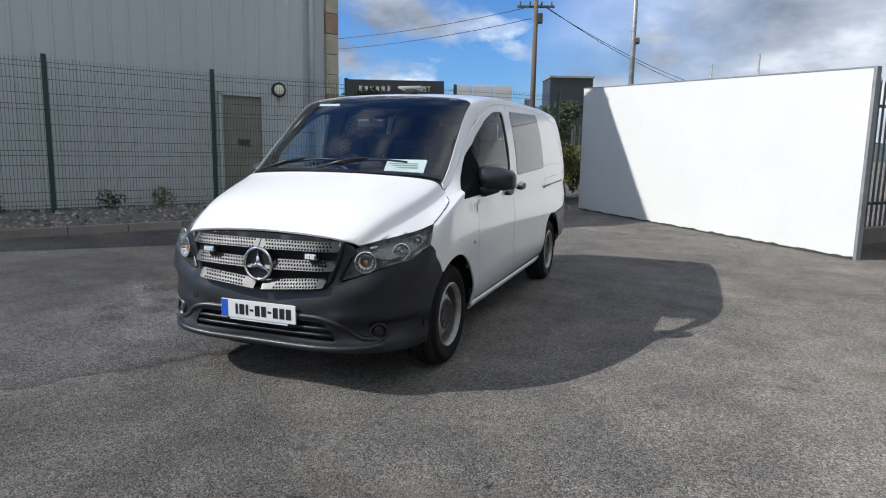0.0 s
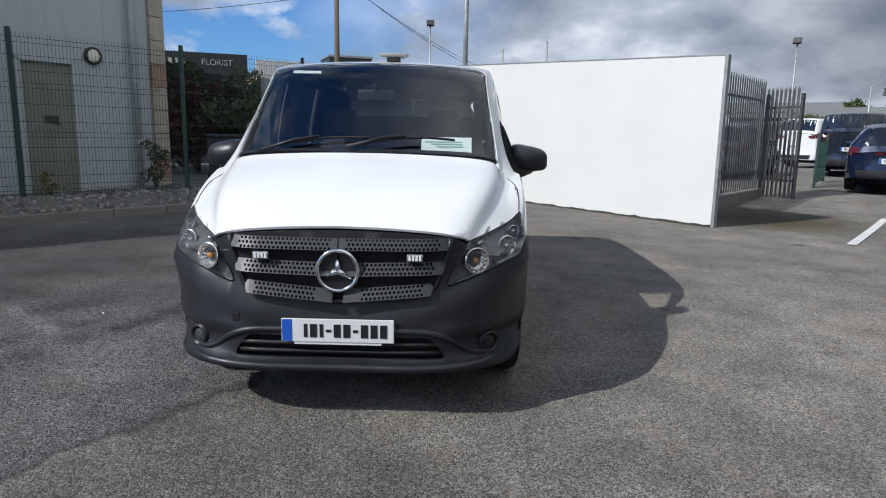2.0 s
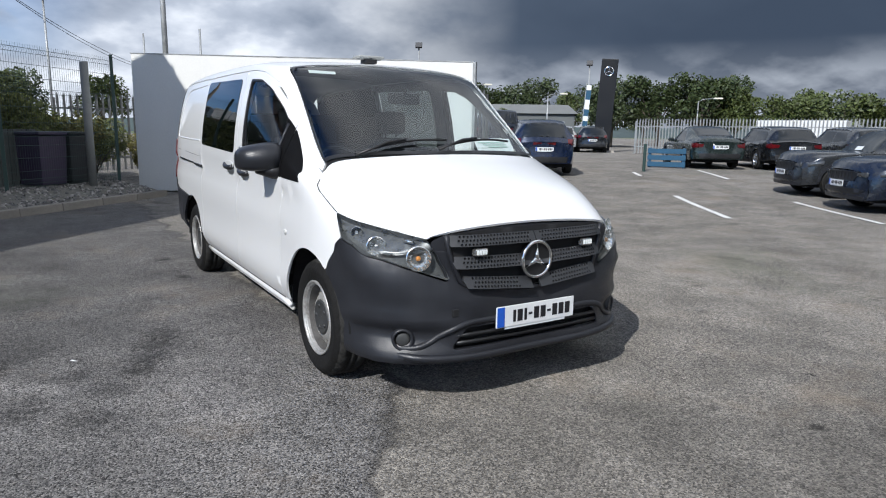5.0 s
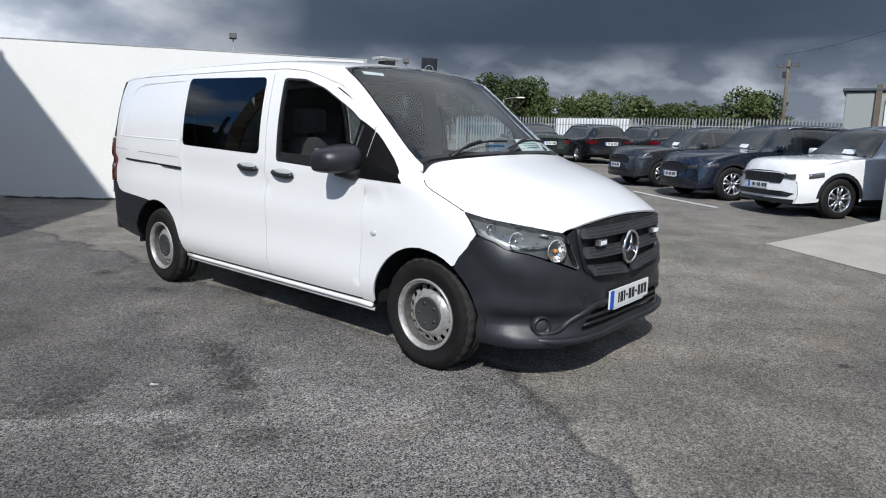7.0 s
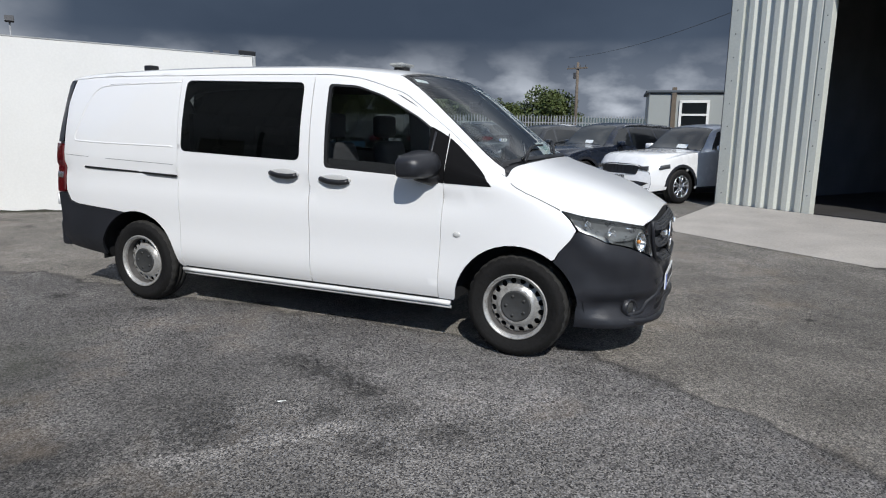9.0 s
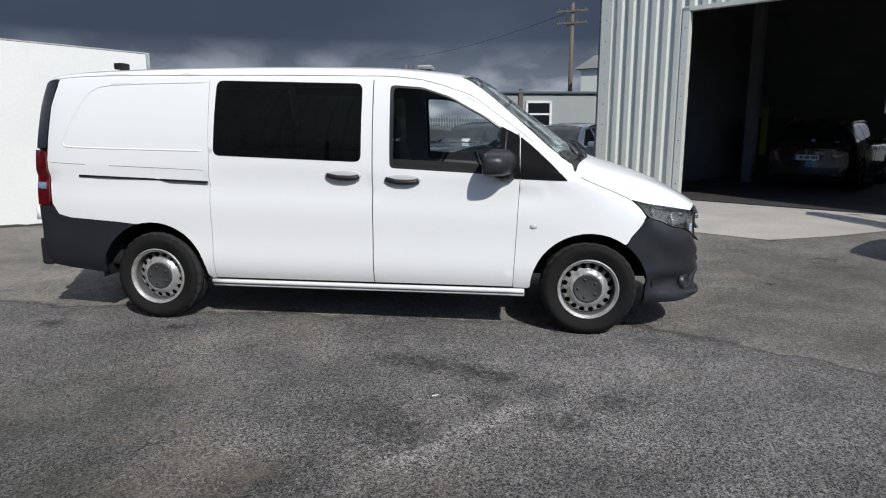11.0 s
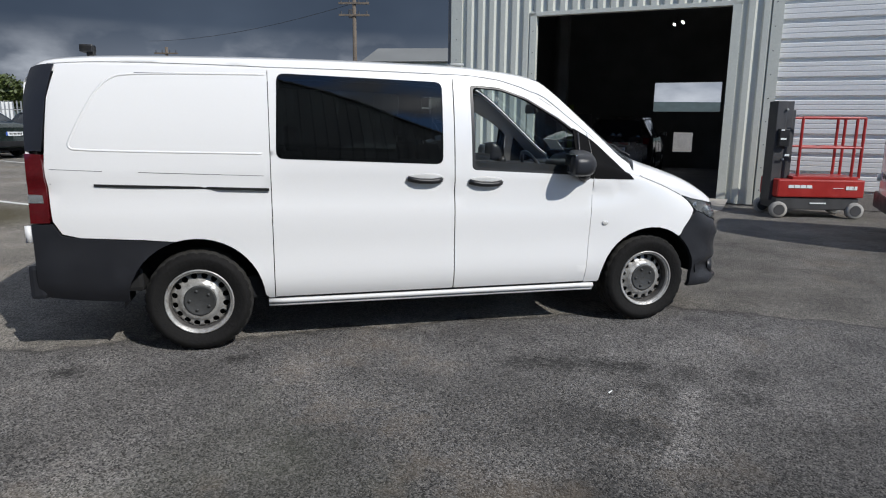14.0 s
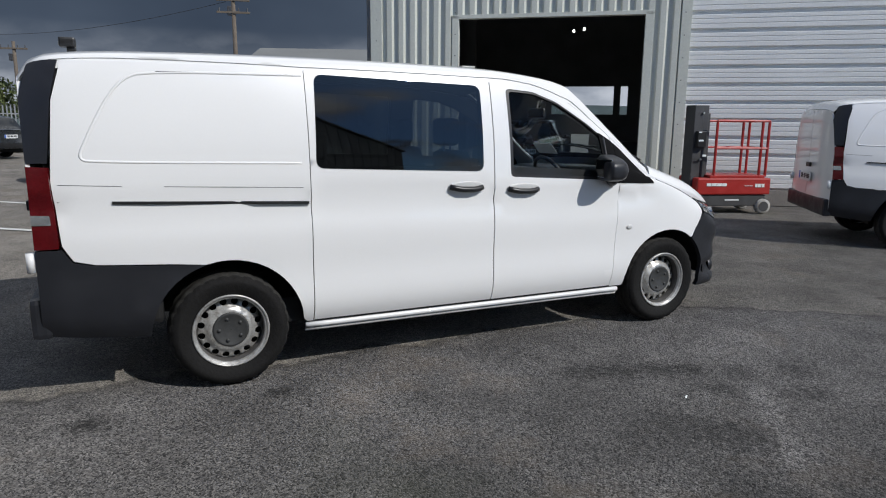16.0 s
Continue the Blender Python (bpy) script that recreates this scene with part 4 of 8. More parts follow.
        part("seam_shade_line", bm, SEAMSHADE, van)
        # glass, frames
        S.panel("front_door_window", fwin, [], CLEAR, van, off=-0.010, thick=0, sides=(sd,), label="clear front door window")[0].visible_shadow = False
        light = rounded([(-1.1155, 1.097), (-1.1095, 1.382), (-1.18, 1.328), (-1.31, 1.211), (-1.436, 1.087)], 0.010)
        S.panel("quarter_window", light, [], SAILBLACK, van, off=0.003, thick=0.02, sides=(sd,), step=0.05, label="blacked-out quarter light")
        S.panel("rear_side_window", rwin, [], TINTED, van, off=0.003, thick=0, sides=(sd,), label="black tinted side window")
        cy = sum(q[0] for q in fwin) / len(fwin); cz = sum(q[1] for q in fwin) / len(fwin)
        ring_in = [(cy + (y - cy) * 0.945, cz + (z - cz) * 0.94) for y, z in fwin]
        S.panel("window_seal", fwin, [ring_in], BLACK, van, off=-0.003, thick=0.02, sides=(sd,), step=0.05)
        sail = rounded([(-0.985, 1.112), (-0.975, 1.452), (-1.040, 1.420), (-1.104, 1.384), (-1.112, 1.096)], 0.008)
        S.panel("mirror_sail", sail, [], SAILBLACK, van, off=0.004, thick=0.01, sides=(sd,), step=0.05)
        bm = bmesh.new()
        pipe(bm, [S.at(*S.uv(-1.012 + 0.014 * k, 1.13 + 0.285 * (1 - k)), 0.006, sd) for k in (0, 0.25, 0.5, 0.75, 1)], 0.009, 6)
        part("sail_rib", bm, PLASTIC, van, "", True)
        # door handles
        for y, z in ((0.125, 1.108), (-0.30, 1.083)):
            s, v = S.uv(y, z)
            c = S.at(s, v, 0.0, sd)
            h = new("door_handle"); h.parent = van; h.matrix_basis = Matrix.Translation(c); h["label"] = "black door handle with a dark grey grip"
            # grey ellipsoid for the white recess, with the recess's shade in its colour
            bm = bmesh.new()
            bmesh.ops.create_uvsphere(bm, u_segments=20, v_segments=10, radius=1)
            for q in bm.verts:
                q.co = Vector((q.co.x * 0.006, q.co.y * 0.130, q.co.z * 0.035 + 0.003))
            part("handle_recess", bm, HANDLEGREY, h, "", True)
            bm = bmesh.new()
            pipe(bm, [(sd * 0.000, -0.112, -0.004), (sd * 0.010, -0.085, -0.012), (sd * 0.016, -0.04, -0.015), (sd * 0.016, 0.04, -0.012), (sd * 0.010, 0.085, -0.004), (sd * 0.000, 0.118, 0.004)], 0.0185, 10)
            part("grip", bm, BLACK, h, "", True)
        # side indicator
        s, v = S.uv(-1.213, 0.775)
        c = S.at(s, v, 0.002, sd)
        bm = bmesh.new()
        bmesh.ops.create_uvsphere(bm, u_segments=14, v_segments=8, radius=1)
        for q in bm.verts:
            q.co = Vector((c.x + q.co.x * 0.008, c.y + q.co.y * 0.026, c.z + q.co.z * 0.017))
        part("side_indicator", bm, HANDLEGREY, van, "", True)
        # mirror
        m = new("wing_mirror"); m.parent = van; m.matrix_basis = Matrix.Translation((sd * 0.915, -0.93, 1.165)); m["label"] = "dark grey wing mirror"
        bm = bmesh.new()
        bmesh.ops.create_uvsphere(bm, u_segments=32, v_segments=20, radius=1)
        for q in bm.verts:
            x, y, z = q.co
            e = 0.58
            x, y, z = (math.copysign(abs(k) ** w, k) for k, w in ((x, e), (y, e), (z, e if z > 0 else 0.38)))
            back = 0.055 * y if y > 0 else 0.150 * y * (1 - 0.18 * abs(z)) * (1 - 0.16 * max(0, x))
            q.co = Vector((sd * (0.090 + 0.132 * x), -0.005 + back + 0.030 * x, 0.040 + ((0.088 if z > 0 else 0.082) - 0.014 * x) * z - 0.010 * x))
        part("mirror_shell", bm, PLASTIC, m, "", True)
        bm = bmesh.new()
        box(bm, (sd * 0.105, 0.048, 0.047), (0.17, 0.012, 0.125), 0.005)
        part("mirror_glass", bm, CHROME, m)
        bm = bmesh.new()
        pipe(bm, [(sd * -0.05, -0.13, -0.040), (sd * 0.02, -0.10, -0.040), (sd * 0.10, -0.04, -0.010)], 0.046, 10)
        part("mirror_arm", bm, BLACK, m, "", True)
        # rear cladding and tail lamp
        clad = [(2.245, 0.768), (1.905, 0.744)] + arc(1.6, 0.335, aR, 73, -2, 9) + [(2.05, 0.345), (2.46, 0.375), (2.548, 0.45), (2.548, 0.86), (2.395, 0.86), (2.35, 0.79)]
        S.panel("rear_bumper_side", clad, [], PLASTIC, van, off=0.008, thick=0.02, sides=(sd,))
        tail = [(2.40, 0.87), (2.42, 1.27), (2.545, 1.275), (2.55, 0.865)]
        S.panel("tail_lamp", tail, [], REDLENS, van, off=0.014, thick=0.03, sides=(sd,), step=0.04, label="red tail lamp")
        lens = [(2.425, 0.985), (2.43, 1.03), (2.548, 1.035), (2.548, 0.985)]
        S.panel("reversing_lens", lens, [], REFLECTOR, van, off=0.018, thick=0.01, sides=(sd,), step=0.03)
        pill = [(2.422, 1.29), (2.39, 1.60), (2.345, 1.795), (2.48, 1.79), (2.535, 1.60), (2.548, 1.29)]
        S.panel("rear_pillar_trim", pill, [], PLASTIC, van, off=0.004, thick=0.01, sides=(sd,))
        bm = bmesh.new()
        tube(bm, (sd * 0.872, 2.535, 0.75), (sd * 0.872, 2.535, 0.85), 0.022, 10)
        part("door_hinge", bm, WHITE, van, "", True)
    # windscreen with black border
    ws = [(-1.575, 0.692), (-0.825, 0.702), (-0.755, 0.740), (-0.745, 1.0), (-1.61, 1.0)]
    bm, bf = bmesh.new(), bmesh.new()
    S.panel("windscreen", ws, [], SCREEN, van, flank=False, off=-0.004, thick=0, join=bm)
    bmesh.ops.remove_doubles(bm, verts=bm.verts, dist=0.0008)
    g = part("windscreen", bm, SCREEN, van, "sloping windscreen that mirrors the clouds", True)
    g.visible_shadow = False
    ws = [(-1.61, 1.0), (-1.575, 1.0), (-1.545, 0.700), (-0.835, 0.710), (-0.785, 0.750), (-0.775, 1.0), (-0.745, 1.0), (-0.755, 0.740), (-0.825, 0.702), (-1.575, 0.692)]
    S.panel("windscreen_border", ws, [], BLACK, van, flank=False, off=-0.0005, thick=0.0, join=bf, step=0.05)
    part("windscreen_border", bf, BLACK, van, "", True)
    # scuttle and wipers
    cowl = [(-1.62, 0.612), (-1.56, 0.70), (-1.56, 1.0), (-1.64, 1.0)]
    bm = bmesh.new()
    S.panel("scuttle", cowl, [], BLACK, van, flank=False, off=-0.012, thick=0.0, join=bm, step=0.05)
    part("scuttle", bm, BLACK, van, "", True)
    for x0, x1, l in ((-0.62, 0.02, 0.0), (-0.10, 0.52, 0.012)):
        bm = bmesh.new()
        pts = []
        for i in range(12):
            x = x0 + (x1 - x0) * i / 11
            s = -1.585 + 0.115 * math.sin(min(1, i / 9) * 1.5) - 0.02 * (i / 11)
            vv = float(np.interp(abs(x), VAN.X[30][::-1][:40], VAN.V[::-1][:40]))
            p = S.at(s - 0.0, max(0.70, vv), 0.016 + l, 1)
            pts.append(Vector((x, p.y, p.z)))
        pipe(bm, pts, 0.0075, 6)
        a = pts[0]
        pipe(bm, [a + Vector((0, -0.02, -0.01)), a.lerp(pts[6], 0.6) + Vector((0, -0.012, 0.02)), pts[6] + Vector((0, 0, 0.012))], 0.009, 6)
        part("wiper", bm, BLACK, van, "black wiper blade and arm", True)
    # nose: bumper, grille, badge, lamps
    under = [nose_flank(*q) for q in ((-1.978, 0.844), (-2.025, 0.824), (-2.065, 0.807), (-2.10, 0.791))] + [nose_x(*q) for q in ((0.78, 0.757), (0.701, 0.724), (0.594, 0.684), (0.515, 0.655), (0.500, 0.660), (0.515, 0.70), (0.545, 0.75), (0.580, 0.81))] + [(NOSE - 0.01, 0.655 * NK)]
    right = [(0.30, 0.0), (0.60, 0.0), (NOSE, 0.0), nose_sv(-2.30, 0.0), nose_sv(-2.22, 0.004)]
    right += [nose_flank(*q) for q in arc(-1.6, 0.33, aF, 170, 127, 7)] + [nose_flank(-1.856, 0.668), nose_flank(-1.876, 0.712), nose_flank(-1.922, 0.766)] + under + [(NOSE - 0.006, 0.69 * NK), nose_x(0.52, 0.884), nose_x(0.40, 0.897), nose_x(0.20, 0.908)]
    poly = right + [nose_x(0.0, 0.912)] + [(-x, z) for x, z in reversed(right)] + [(0.0, 0.0)]
    bm = bmesh.new()
    intake = rounded([nose_x(-0.50, 0.315), nose_x(-0.42, 0.425), nose_x(0.42, 0.425), nose_x(0.50, 0.315)], 0.03)
    sheet(bm, poly, [intake], 0.034, nose_skin, 0.03)
    bumper = part("front_bumper", bm, PLASTIC, van, "unpainted charcoal plastic front bumper", True)
    bm = bmesh.new()
    sheet(bm, rounded([(-0.53, 0.305), (-0.44, 0.435), (0.44, 0.435), (0.53, 0.305)], 0.03), [], 0.08, lambda x, z, d: front_point(x, z, d - 0.05))
    part("intake_backing", bm, DARK, bumper)
    for z in (0.345, 0.385):
        bm = bmesh.new()
        pts = [front_point(x, z, -0.012) for x in np.linspace(-0.47, 0.47, 12)]
        pipe(bm, pts, 0.011, 6)
        part("intake_bar", bm, BLACK, bumper, "", True)
    bm = bmesh.new()
    pts = [nose_at(x, 0.267 + 0.02 * (x / 0.72) ** 2, -0.004 - 0.04 * max(0.0, (abs(x) - 0.62) / 0.16) ** 2) for x in np.linspace(-0.78, 0.78, 30)]
    pipe(bm, pts, 0.021, 8)
    part("bumper_lip", bm, PLASTIC, bumper, "", True)
    bm = bmesh.new()
    ctl = [(-0.78, 0.318), (-0.70, 0.318), (-0.61, 0.338), (-0.53, 0.405), (-0.44, 0.446), (-0.30, 0.452), (0.30, 0.452), (0.44, 0.446), (0.53, 0.405), (0.61, 0.338), (0.70, 0.318), (0.78, 0.318)]
    for _ in range(2):
        ctl = [ctl[0]] + [q for a, b in zip(ctl, ctl[1:]) for q in ((0.75 * a[0] + 0.25 * b[0], 0.75 * a[1] + 0.25 * b[1]), (0.25 * a[0] + 0.75 * b[0], 0.25 * a[1] + 0.75 * b[1]))] + [ctl[-1]]
    pipe(bm, [nose_at(x, z, -0.004 - 0.04 * max(0.0, (abs(x) - 0.62) / 0.16) ** 2) for x, z in ctl], 0.017, 8)
    part("intake_surround", bm, PLASTIC, bumper, "", True)
    bm = bmesh.new()
    box(bm, nose_at(-0.483, 0.503, 0.0), (0.036, 0.020, 0.038), 0.004)
    part("towing_eye_hole", bm, DARK, bumper, "open square towing-eye hole")
    for sd in (1, -1):
        c = nose_at(sd * 0.722, 0.366, 0.010)
        bm = bmesh.new()
        rot = Matrix.Translation(c) @ Matrix.Rotation(sd * 0.50, 4, "Z")
        r1 = spin(bm, [(0.058, 0.012), (0.054, -0.020), (0.043, -0.020), (0.040, 0.004), (0.002, 0.012)], 24, "y2")
        for q in bm.verts:
            q.co = rot @ Vector((q.co.x, q.co.z, q.co.y))
        part("fog_lamp" if sd < 0 else "fog_lamp_blank", bm, PLASTIC, bumper, "round fog-lamp recess", True)
        bm = bmesh.new()
        bmesh.ops.create_uvsphere(bm, u_segments=16, v_segments=8, radius=0.037)
        for q in bm.verts:
            q.co = rot @ Vector((q.co.x, q.co.y * 0.3 - 0.004, q.co.z))
        part("fog_lens", bm, HUBCAP if sd < 0 else BLACK, bumper, "", True)
    grille = new("grille"); grille.parent = van; grille["label"] = "black grille with three perforated slats and a ring badge"
    gout = [(-0.515, 0.885), (-0.50, 0.80), (-0.445, 0.655), (-0.40, 0.625), (0.0, 0.582), (0.40, 0.625), (0.445, 0.655), (0.50, 0.80), (0.515, 0.885), (0.25, 0.902), (0, 0.905), (-0.25, 0.902)]
    bm = bmesh.new()
    sheet(bm, gout, [], 0.06, lambda x, z, d: front_point(x, z, d + 0.004), 0.0)
    part("grille_backing", bm, DARK, grille, "", True)
    bm = bmesh.new()
    pts = [front_point(x, z, 0.010) for x, z in [q for a, b in zip(gout[:8], gout[1:9]) for q in ((a), ((a[0] + b[0]) / 2, (a[1] + b[1]) / 2))] + [gout[8]]]
    pipe(bm, pts, 0.013, 8)
    part("grille_surround", bm, PLASTIC, grille, "", True)
    # three slats that lean back, pierced by staggered holes in their inner part
    for zc, hh, x1, dz in ((0.857, 0.026, 0.500, -0.004), (0.750, 0.028, 0.478, -0.014), (0.652, 0.027, 0.425, -0.038)):
        for sd in (1, -1):
            drop = lambda x: dz * (1 - min(1.0, abs(x) / x1))
            lean = lambda x, z, d: front_point(x, z + drop(x), d + 0.046 - 0.55 * (z - zc) - 0.022 * max(0.0, (abs(x) - 0.36) / 0.12) ** 2)
            xs = np.linspace(0.003 if zc > 0.8 else 0.025, x1, 14)
            ol = [(sd * x, zc - hh) for x in xs] + [(sd * (x1 + 0.012), zc + hh * 0.3)] + [(sd * x, zc + hh) for x in xs[::-1]]
            ol = ol[::sd]
            holes = []
            for r in range(3):
                for k in range(22):
                    hx, hz = (0.040 if zc > 0.8 else 0.112) + 0.0195 * (k + 0.5 * (r % 2)), zc + 0.0185 * (1 - r)
                    if hx < x1 - 0.035:
                        holes.append([(sd * hx + 0.0068 * math.cos(a), hz + 0.0068 * math.sin(a)) for a in np.linspace(0, 2 * math.pi, 7)[:-1]])
            bm = bmesh.new()
            sheet(bm, ol, holes, 0.028, lean, 0.014)
            part("slat", bm, GRILLESLAT, grille, "grey perforated slat", False)
    bm = bmesh.new()
    c = front_point(0, 0.735, 0.060)
    r0 = 0.093
    spin(bm, [(r0 + 0.0095 * math.cos(a), 0.0095 * math.sin(a)) for a in np.linspace(0, 2 * math.pi, 11)[:-1]], 48, "z", True)
    for k in range(3):
        a = math.pi / 2 + k * 2 * math.pi / 3
        d = Vector((math.cos(a), math.sin(a), 0))
        e = Vector((-d.y, d.x, 0))
        tip, l, r, top, bot = d * r0, -d * 0.014 + e * 0.026, -d * 0.014 - e * 0.026, Vector((0, 0, 0.016)), Vector((0, 0, -0.012))
        vs = [bm.verts.new(q) for q in (tip, l, r, top, bot)]
        for f in ((0, 1, 3), (0, 3, 2), (0, 4, 1), (0, 2, 4), (1, 2, 3), (1, 4, 2)):
            bm.faces.new([vs[i] for i in f])
    rot = Matrix.Translation(c) @ Matrix.Rotation(math.pi / 2, 4, "X")
    for q in bm.verts:
        q.co = rot @ q.co
    part("badge", bm, CHROME, grille, "chrome ring badge with three arms", True)
    bm = bmesh.new()
    tube(bm, c + Vector((0, 0.03, 0)), c + Vector((0, 0.010, 0)), 0.088, 40)
    part("badge_disc", bm, BLACK, grille)
    for sd in (1, -1):
        bm = bmesh.new()
        c = front_point(sd * 0.352, 0.800, 0.050)
        box(bm, c, (0.076, 0.035, 0.036), 0.008)
        st = part("strobe_lamp", bm, REFLECTOR, grille, "small clear strobe lamp")
        bm = bmesh.new()
        for k in range(4):
            box(bm, c + Vector((-0.024 + 0.016 * k, -0.019, 0)), (0.010, 0.006, 0.022))
        part("strobe_cell", bm, PAPER, st)
        # headlamp: lens over a dark housing with reflectors
        lamp = new("headlamp"); lamp.parent = van; lamp["label"] = "clear swept-back headlamp with chrome reflectors"
        up = [nose_sv(a, b - 0.006) for a, b in reversed(SHUT[7:])]
        ol = [nose_sv(-2.092, 0.463), nose_sv(-2.17, 0.424)] + [(x, z + 0.005) for x, z in under] + up
        ol = [(sd * x, z) for x, z in ol][:: sd]
        bm = bmesh.new()
        sheet(bm, ol, [], 0.045, lambda x, z, d: nose_skin(x, z, d + 0.002, False), 0.0)
        bmesh.ops.recalc_face_normals(bm, faces=bm.faces)
        g = part("lens", bm, LAMPGLASS, lamp, "", True)
        g.visible_shadow = False
        bm = bmesh.new()
        sheet(bm, ol, [], 0.045, lambda x, z, d: nose_skin(x, z, d - 0.035, False), -0.043)
        part("housing", bm, HOUSING, lamp, "", True)
        for q0, r_, amber in ((nose_x(0.640, 0.772), 0.058, True), (nose_sv(-2.325, 0.480), 0.045, False), (nose_sv(-2.225, 0.468), 0.028, False)):
            c = nose_skin(sd * q0[0], q0[1], -0.016 if amber else -0.022, False)
            bm = bmesh.new()
            n = (Vector((sd * 0.40, -1, 0.10))).normalized()
            q4 = n.to_track_quat("Z", "Y").to_matrix().to_4x4()
            rings = spin(bm, [(r_ * 1.08, 0.010), (r_, 0.012), (r_ * 0.92, 0.0), (r_ * 0.75, -0.014), (r_ * 0.5, -0.024), (0.010, -0.030)], 30, "z")
            for k, ring in enumerate(rings):
                for q in ring[2:5]:
                    q.co.z += 0.004 * (k % 2)
            for q in bm.verts:
                q.co = Matrix.Translation(c) @ q4 @ q.co
            part("reflector", bm, REFLECTOR, lamp, "fluted chrome reflector", False)
            bm = bmesh.new()
            bmesh.ops.create_uvsphere(bm, u_segments=10, v_segments=6, radius=0.013 if amber else 0.010)
            for q in bm.verts:
                q.co = q.co + c - n * 0.006
            part("bulb", bm, AMBER if amber else REFLECTOR, lamp, "", True)
        # bright trim along the upper edge, set in from both ends
        bm = bmesh.new()
        run = [nose_skin(sd * x, z - 0.034, -0.020, False) for x, z in up[:-1]]
        pts = [a.lerp(b, k / 4) for a, b in zip(run, run[1:]) for k in range(4)][2:-3]
        pipe(bm, pts, 0.010, 6)
        part("light_strip", bm, REFLECTOR, lamp, "", True)
    number_plate(van, front_point(0.0, 0.455, 0.018), -1)
    # dark inner shell behind the panel gaps and arches
    bm = bmesh.new()
    inner = [(2.45, 0.02), (2.45, 0.40), (-1.05, 0.40), (-1.05, 0.02), (1.12, 0.02), (1.12, 0.29), (2.08, 0.29), (2.08, 0.02)]
    for sd in (1, -1):
        S.panel("x", inner, [], DARK, van, flank=False, off=-0.024, thick=0, sides=(sd,), step=0.16, join=bm)
        S.panel("x", [(2.42, 0.40), (2.42, 0.64), (1.13, 0.64), (1.13, 0.40)], [], DARK, van, flank=False, off=-0.024, thick=0, sides=(sd,), step=0.16, join=bm)
    part("inner_skin", bm, DARK, van)
    bm = bmesh.new()
    box(bm, (0, 0.30, 0.40), (1.66, 2.05, 0.16), 0.02)
    box(bm, (0, -1.62, 0.62), (1.20, 1.30, 0.50), 0.03)
    box(bm, (0, 1.75, 0.50), (1.20, 1.35, 0.20), 0.02)
    # hidden box added at the rear to stop sun passing under the floor
    box(bm, (0, 2.22, 0.47), (1.56, 0.56, 0.16), 0.03)
    part("underbody", bm, DARK, van, "dark underbody and load floor with an added sun-blocking box")
    for y in (-1.6, 1.6):
        for sd in (1, -1):
            bm = bmesh.new()
            r = (aF if y < 0 else aR) + 0.03
            for i in range(16):
                a0, a1 = math.pi * (i / 16) - 0.05, math.pi * ((i + 1) / 16) - 0.05
                q = [(sd * xx, y + r * math.cos(a), 0.335 + r * math.sin(a)) for xx, a in ((0.885, a0), (0.885, a1), (0.55, a1), (0.55, a0))]
                bm.faces.new([bm.verts.new(p) for p in q])
            part("wheel_arch_liner", bm, DARK, van)
    # roof inside, bulkhead and rear
    colx, colz = VAN.X[-1], VAN.Z[-1]
    pl = [(float(colx[k]), float(colz[k])) for k in range(0, 81, 4)]
    pl = pl + [(0.0, pl[0][1])]
    for sd in (1, -1):
        bm = bmesh.new()
        ol = [(sd * (x if x > 0.001 else 0.004), z) for x, z in pl][::sd]
        sheet(bm, ol, [], 0.12, lambda x, z, d: Vector((x, 2.56 + VAN.bow(2.56) * (abs(x) / 0.95) ** 3 + d, z)), 0.02, flip=True)
        rd = part("rear_door", bm, WHITE, van, "white rear door", True)
        if sd < 0:
            bm = bmesh.new()
            box(bm, (-0.16, 2.60, 1.02), (0.18, 0.03, 0.06), 0.01)
            part("door_pull", bm, BLACK, rd)
    number_plate(van, Vector((0.0, 2.592, 0.86)), 1)
    bm = bmesh.new()
    box(bm, (0, 2.52, 0.50), (1.74, 0.10, 0.22), 0.03)
    part("rear_bumper", bm, PLASTIC, van)
    # beacon bar on the roof
    bar = new("roof_beacon"); bar.parent = van; bar["label"] = "low grey beacon bar on the roof"
    bm = bmesh.new()
    box(bm, (0.05, -0.32, 1.932), (0.215, 0.115, 0.020), 0.008)
    box(bm, (0.05, -0.32, 1.918), (0.17, 0.085, 0.012), 0.004)
    part("beacon_lens", bm, BEACON, bar, "", True)
    bm = bmesh.new()
    box(bm, (0.05, -0.32, 1.900), (0.10, 0.095, 0.032), 0.01)
    part("beacon_base", bm, BLACK, bar)
    # inner trim round the side windows
    for sd in (1, -1):
        S.panel("inner_trim", [(1.05, 0.30), (1.05, 0.665), (-0.82, 0.69), (-1.56, 0.675), (-1.66, 0.56), (-1.74, 0.48), (-1.74, 0.30)], [[S.uv(*q) for q in dense(k, 0.06)] for k in (fwin, rwin, qwin)], LINER, van, flank=False, off=-0.045, thick=0, sides=(sd,), step=0.08)
    bm = bmesh.new()
    S.panel("x", [(1.05, 0.665), (1.05, 1.0), (-0.71, 1.0), (-0.73, 0.735), (-0.80, 0.690)], [], LINER, van, flank=False, off=-0.03, thick=0, join=bm, step=0.12)
    part("headliner", bm, LINER, van, "grey cloth headliner", True)
    # cabin
    bm = bmesh.new()
    box(bm, (0, -1.18, 0.98), (1.60, 0.34, 0.30), 0.05)
    box(bm, (0, -1.45, 1.10), (1.50, 0.45, 0.10), 0.04)
    part("dashboard", bm, DASHMAT, van, "dark plastic dashboard", True)
    bm = bmesh.new()
    box(bm, (-0.42, -1.12, 1.16), (0.36, 0.22, 0.08), 0.03)
    part("instrument_hood", bm, DASHMAT, van, "", True)
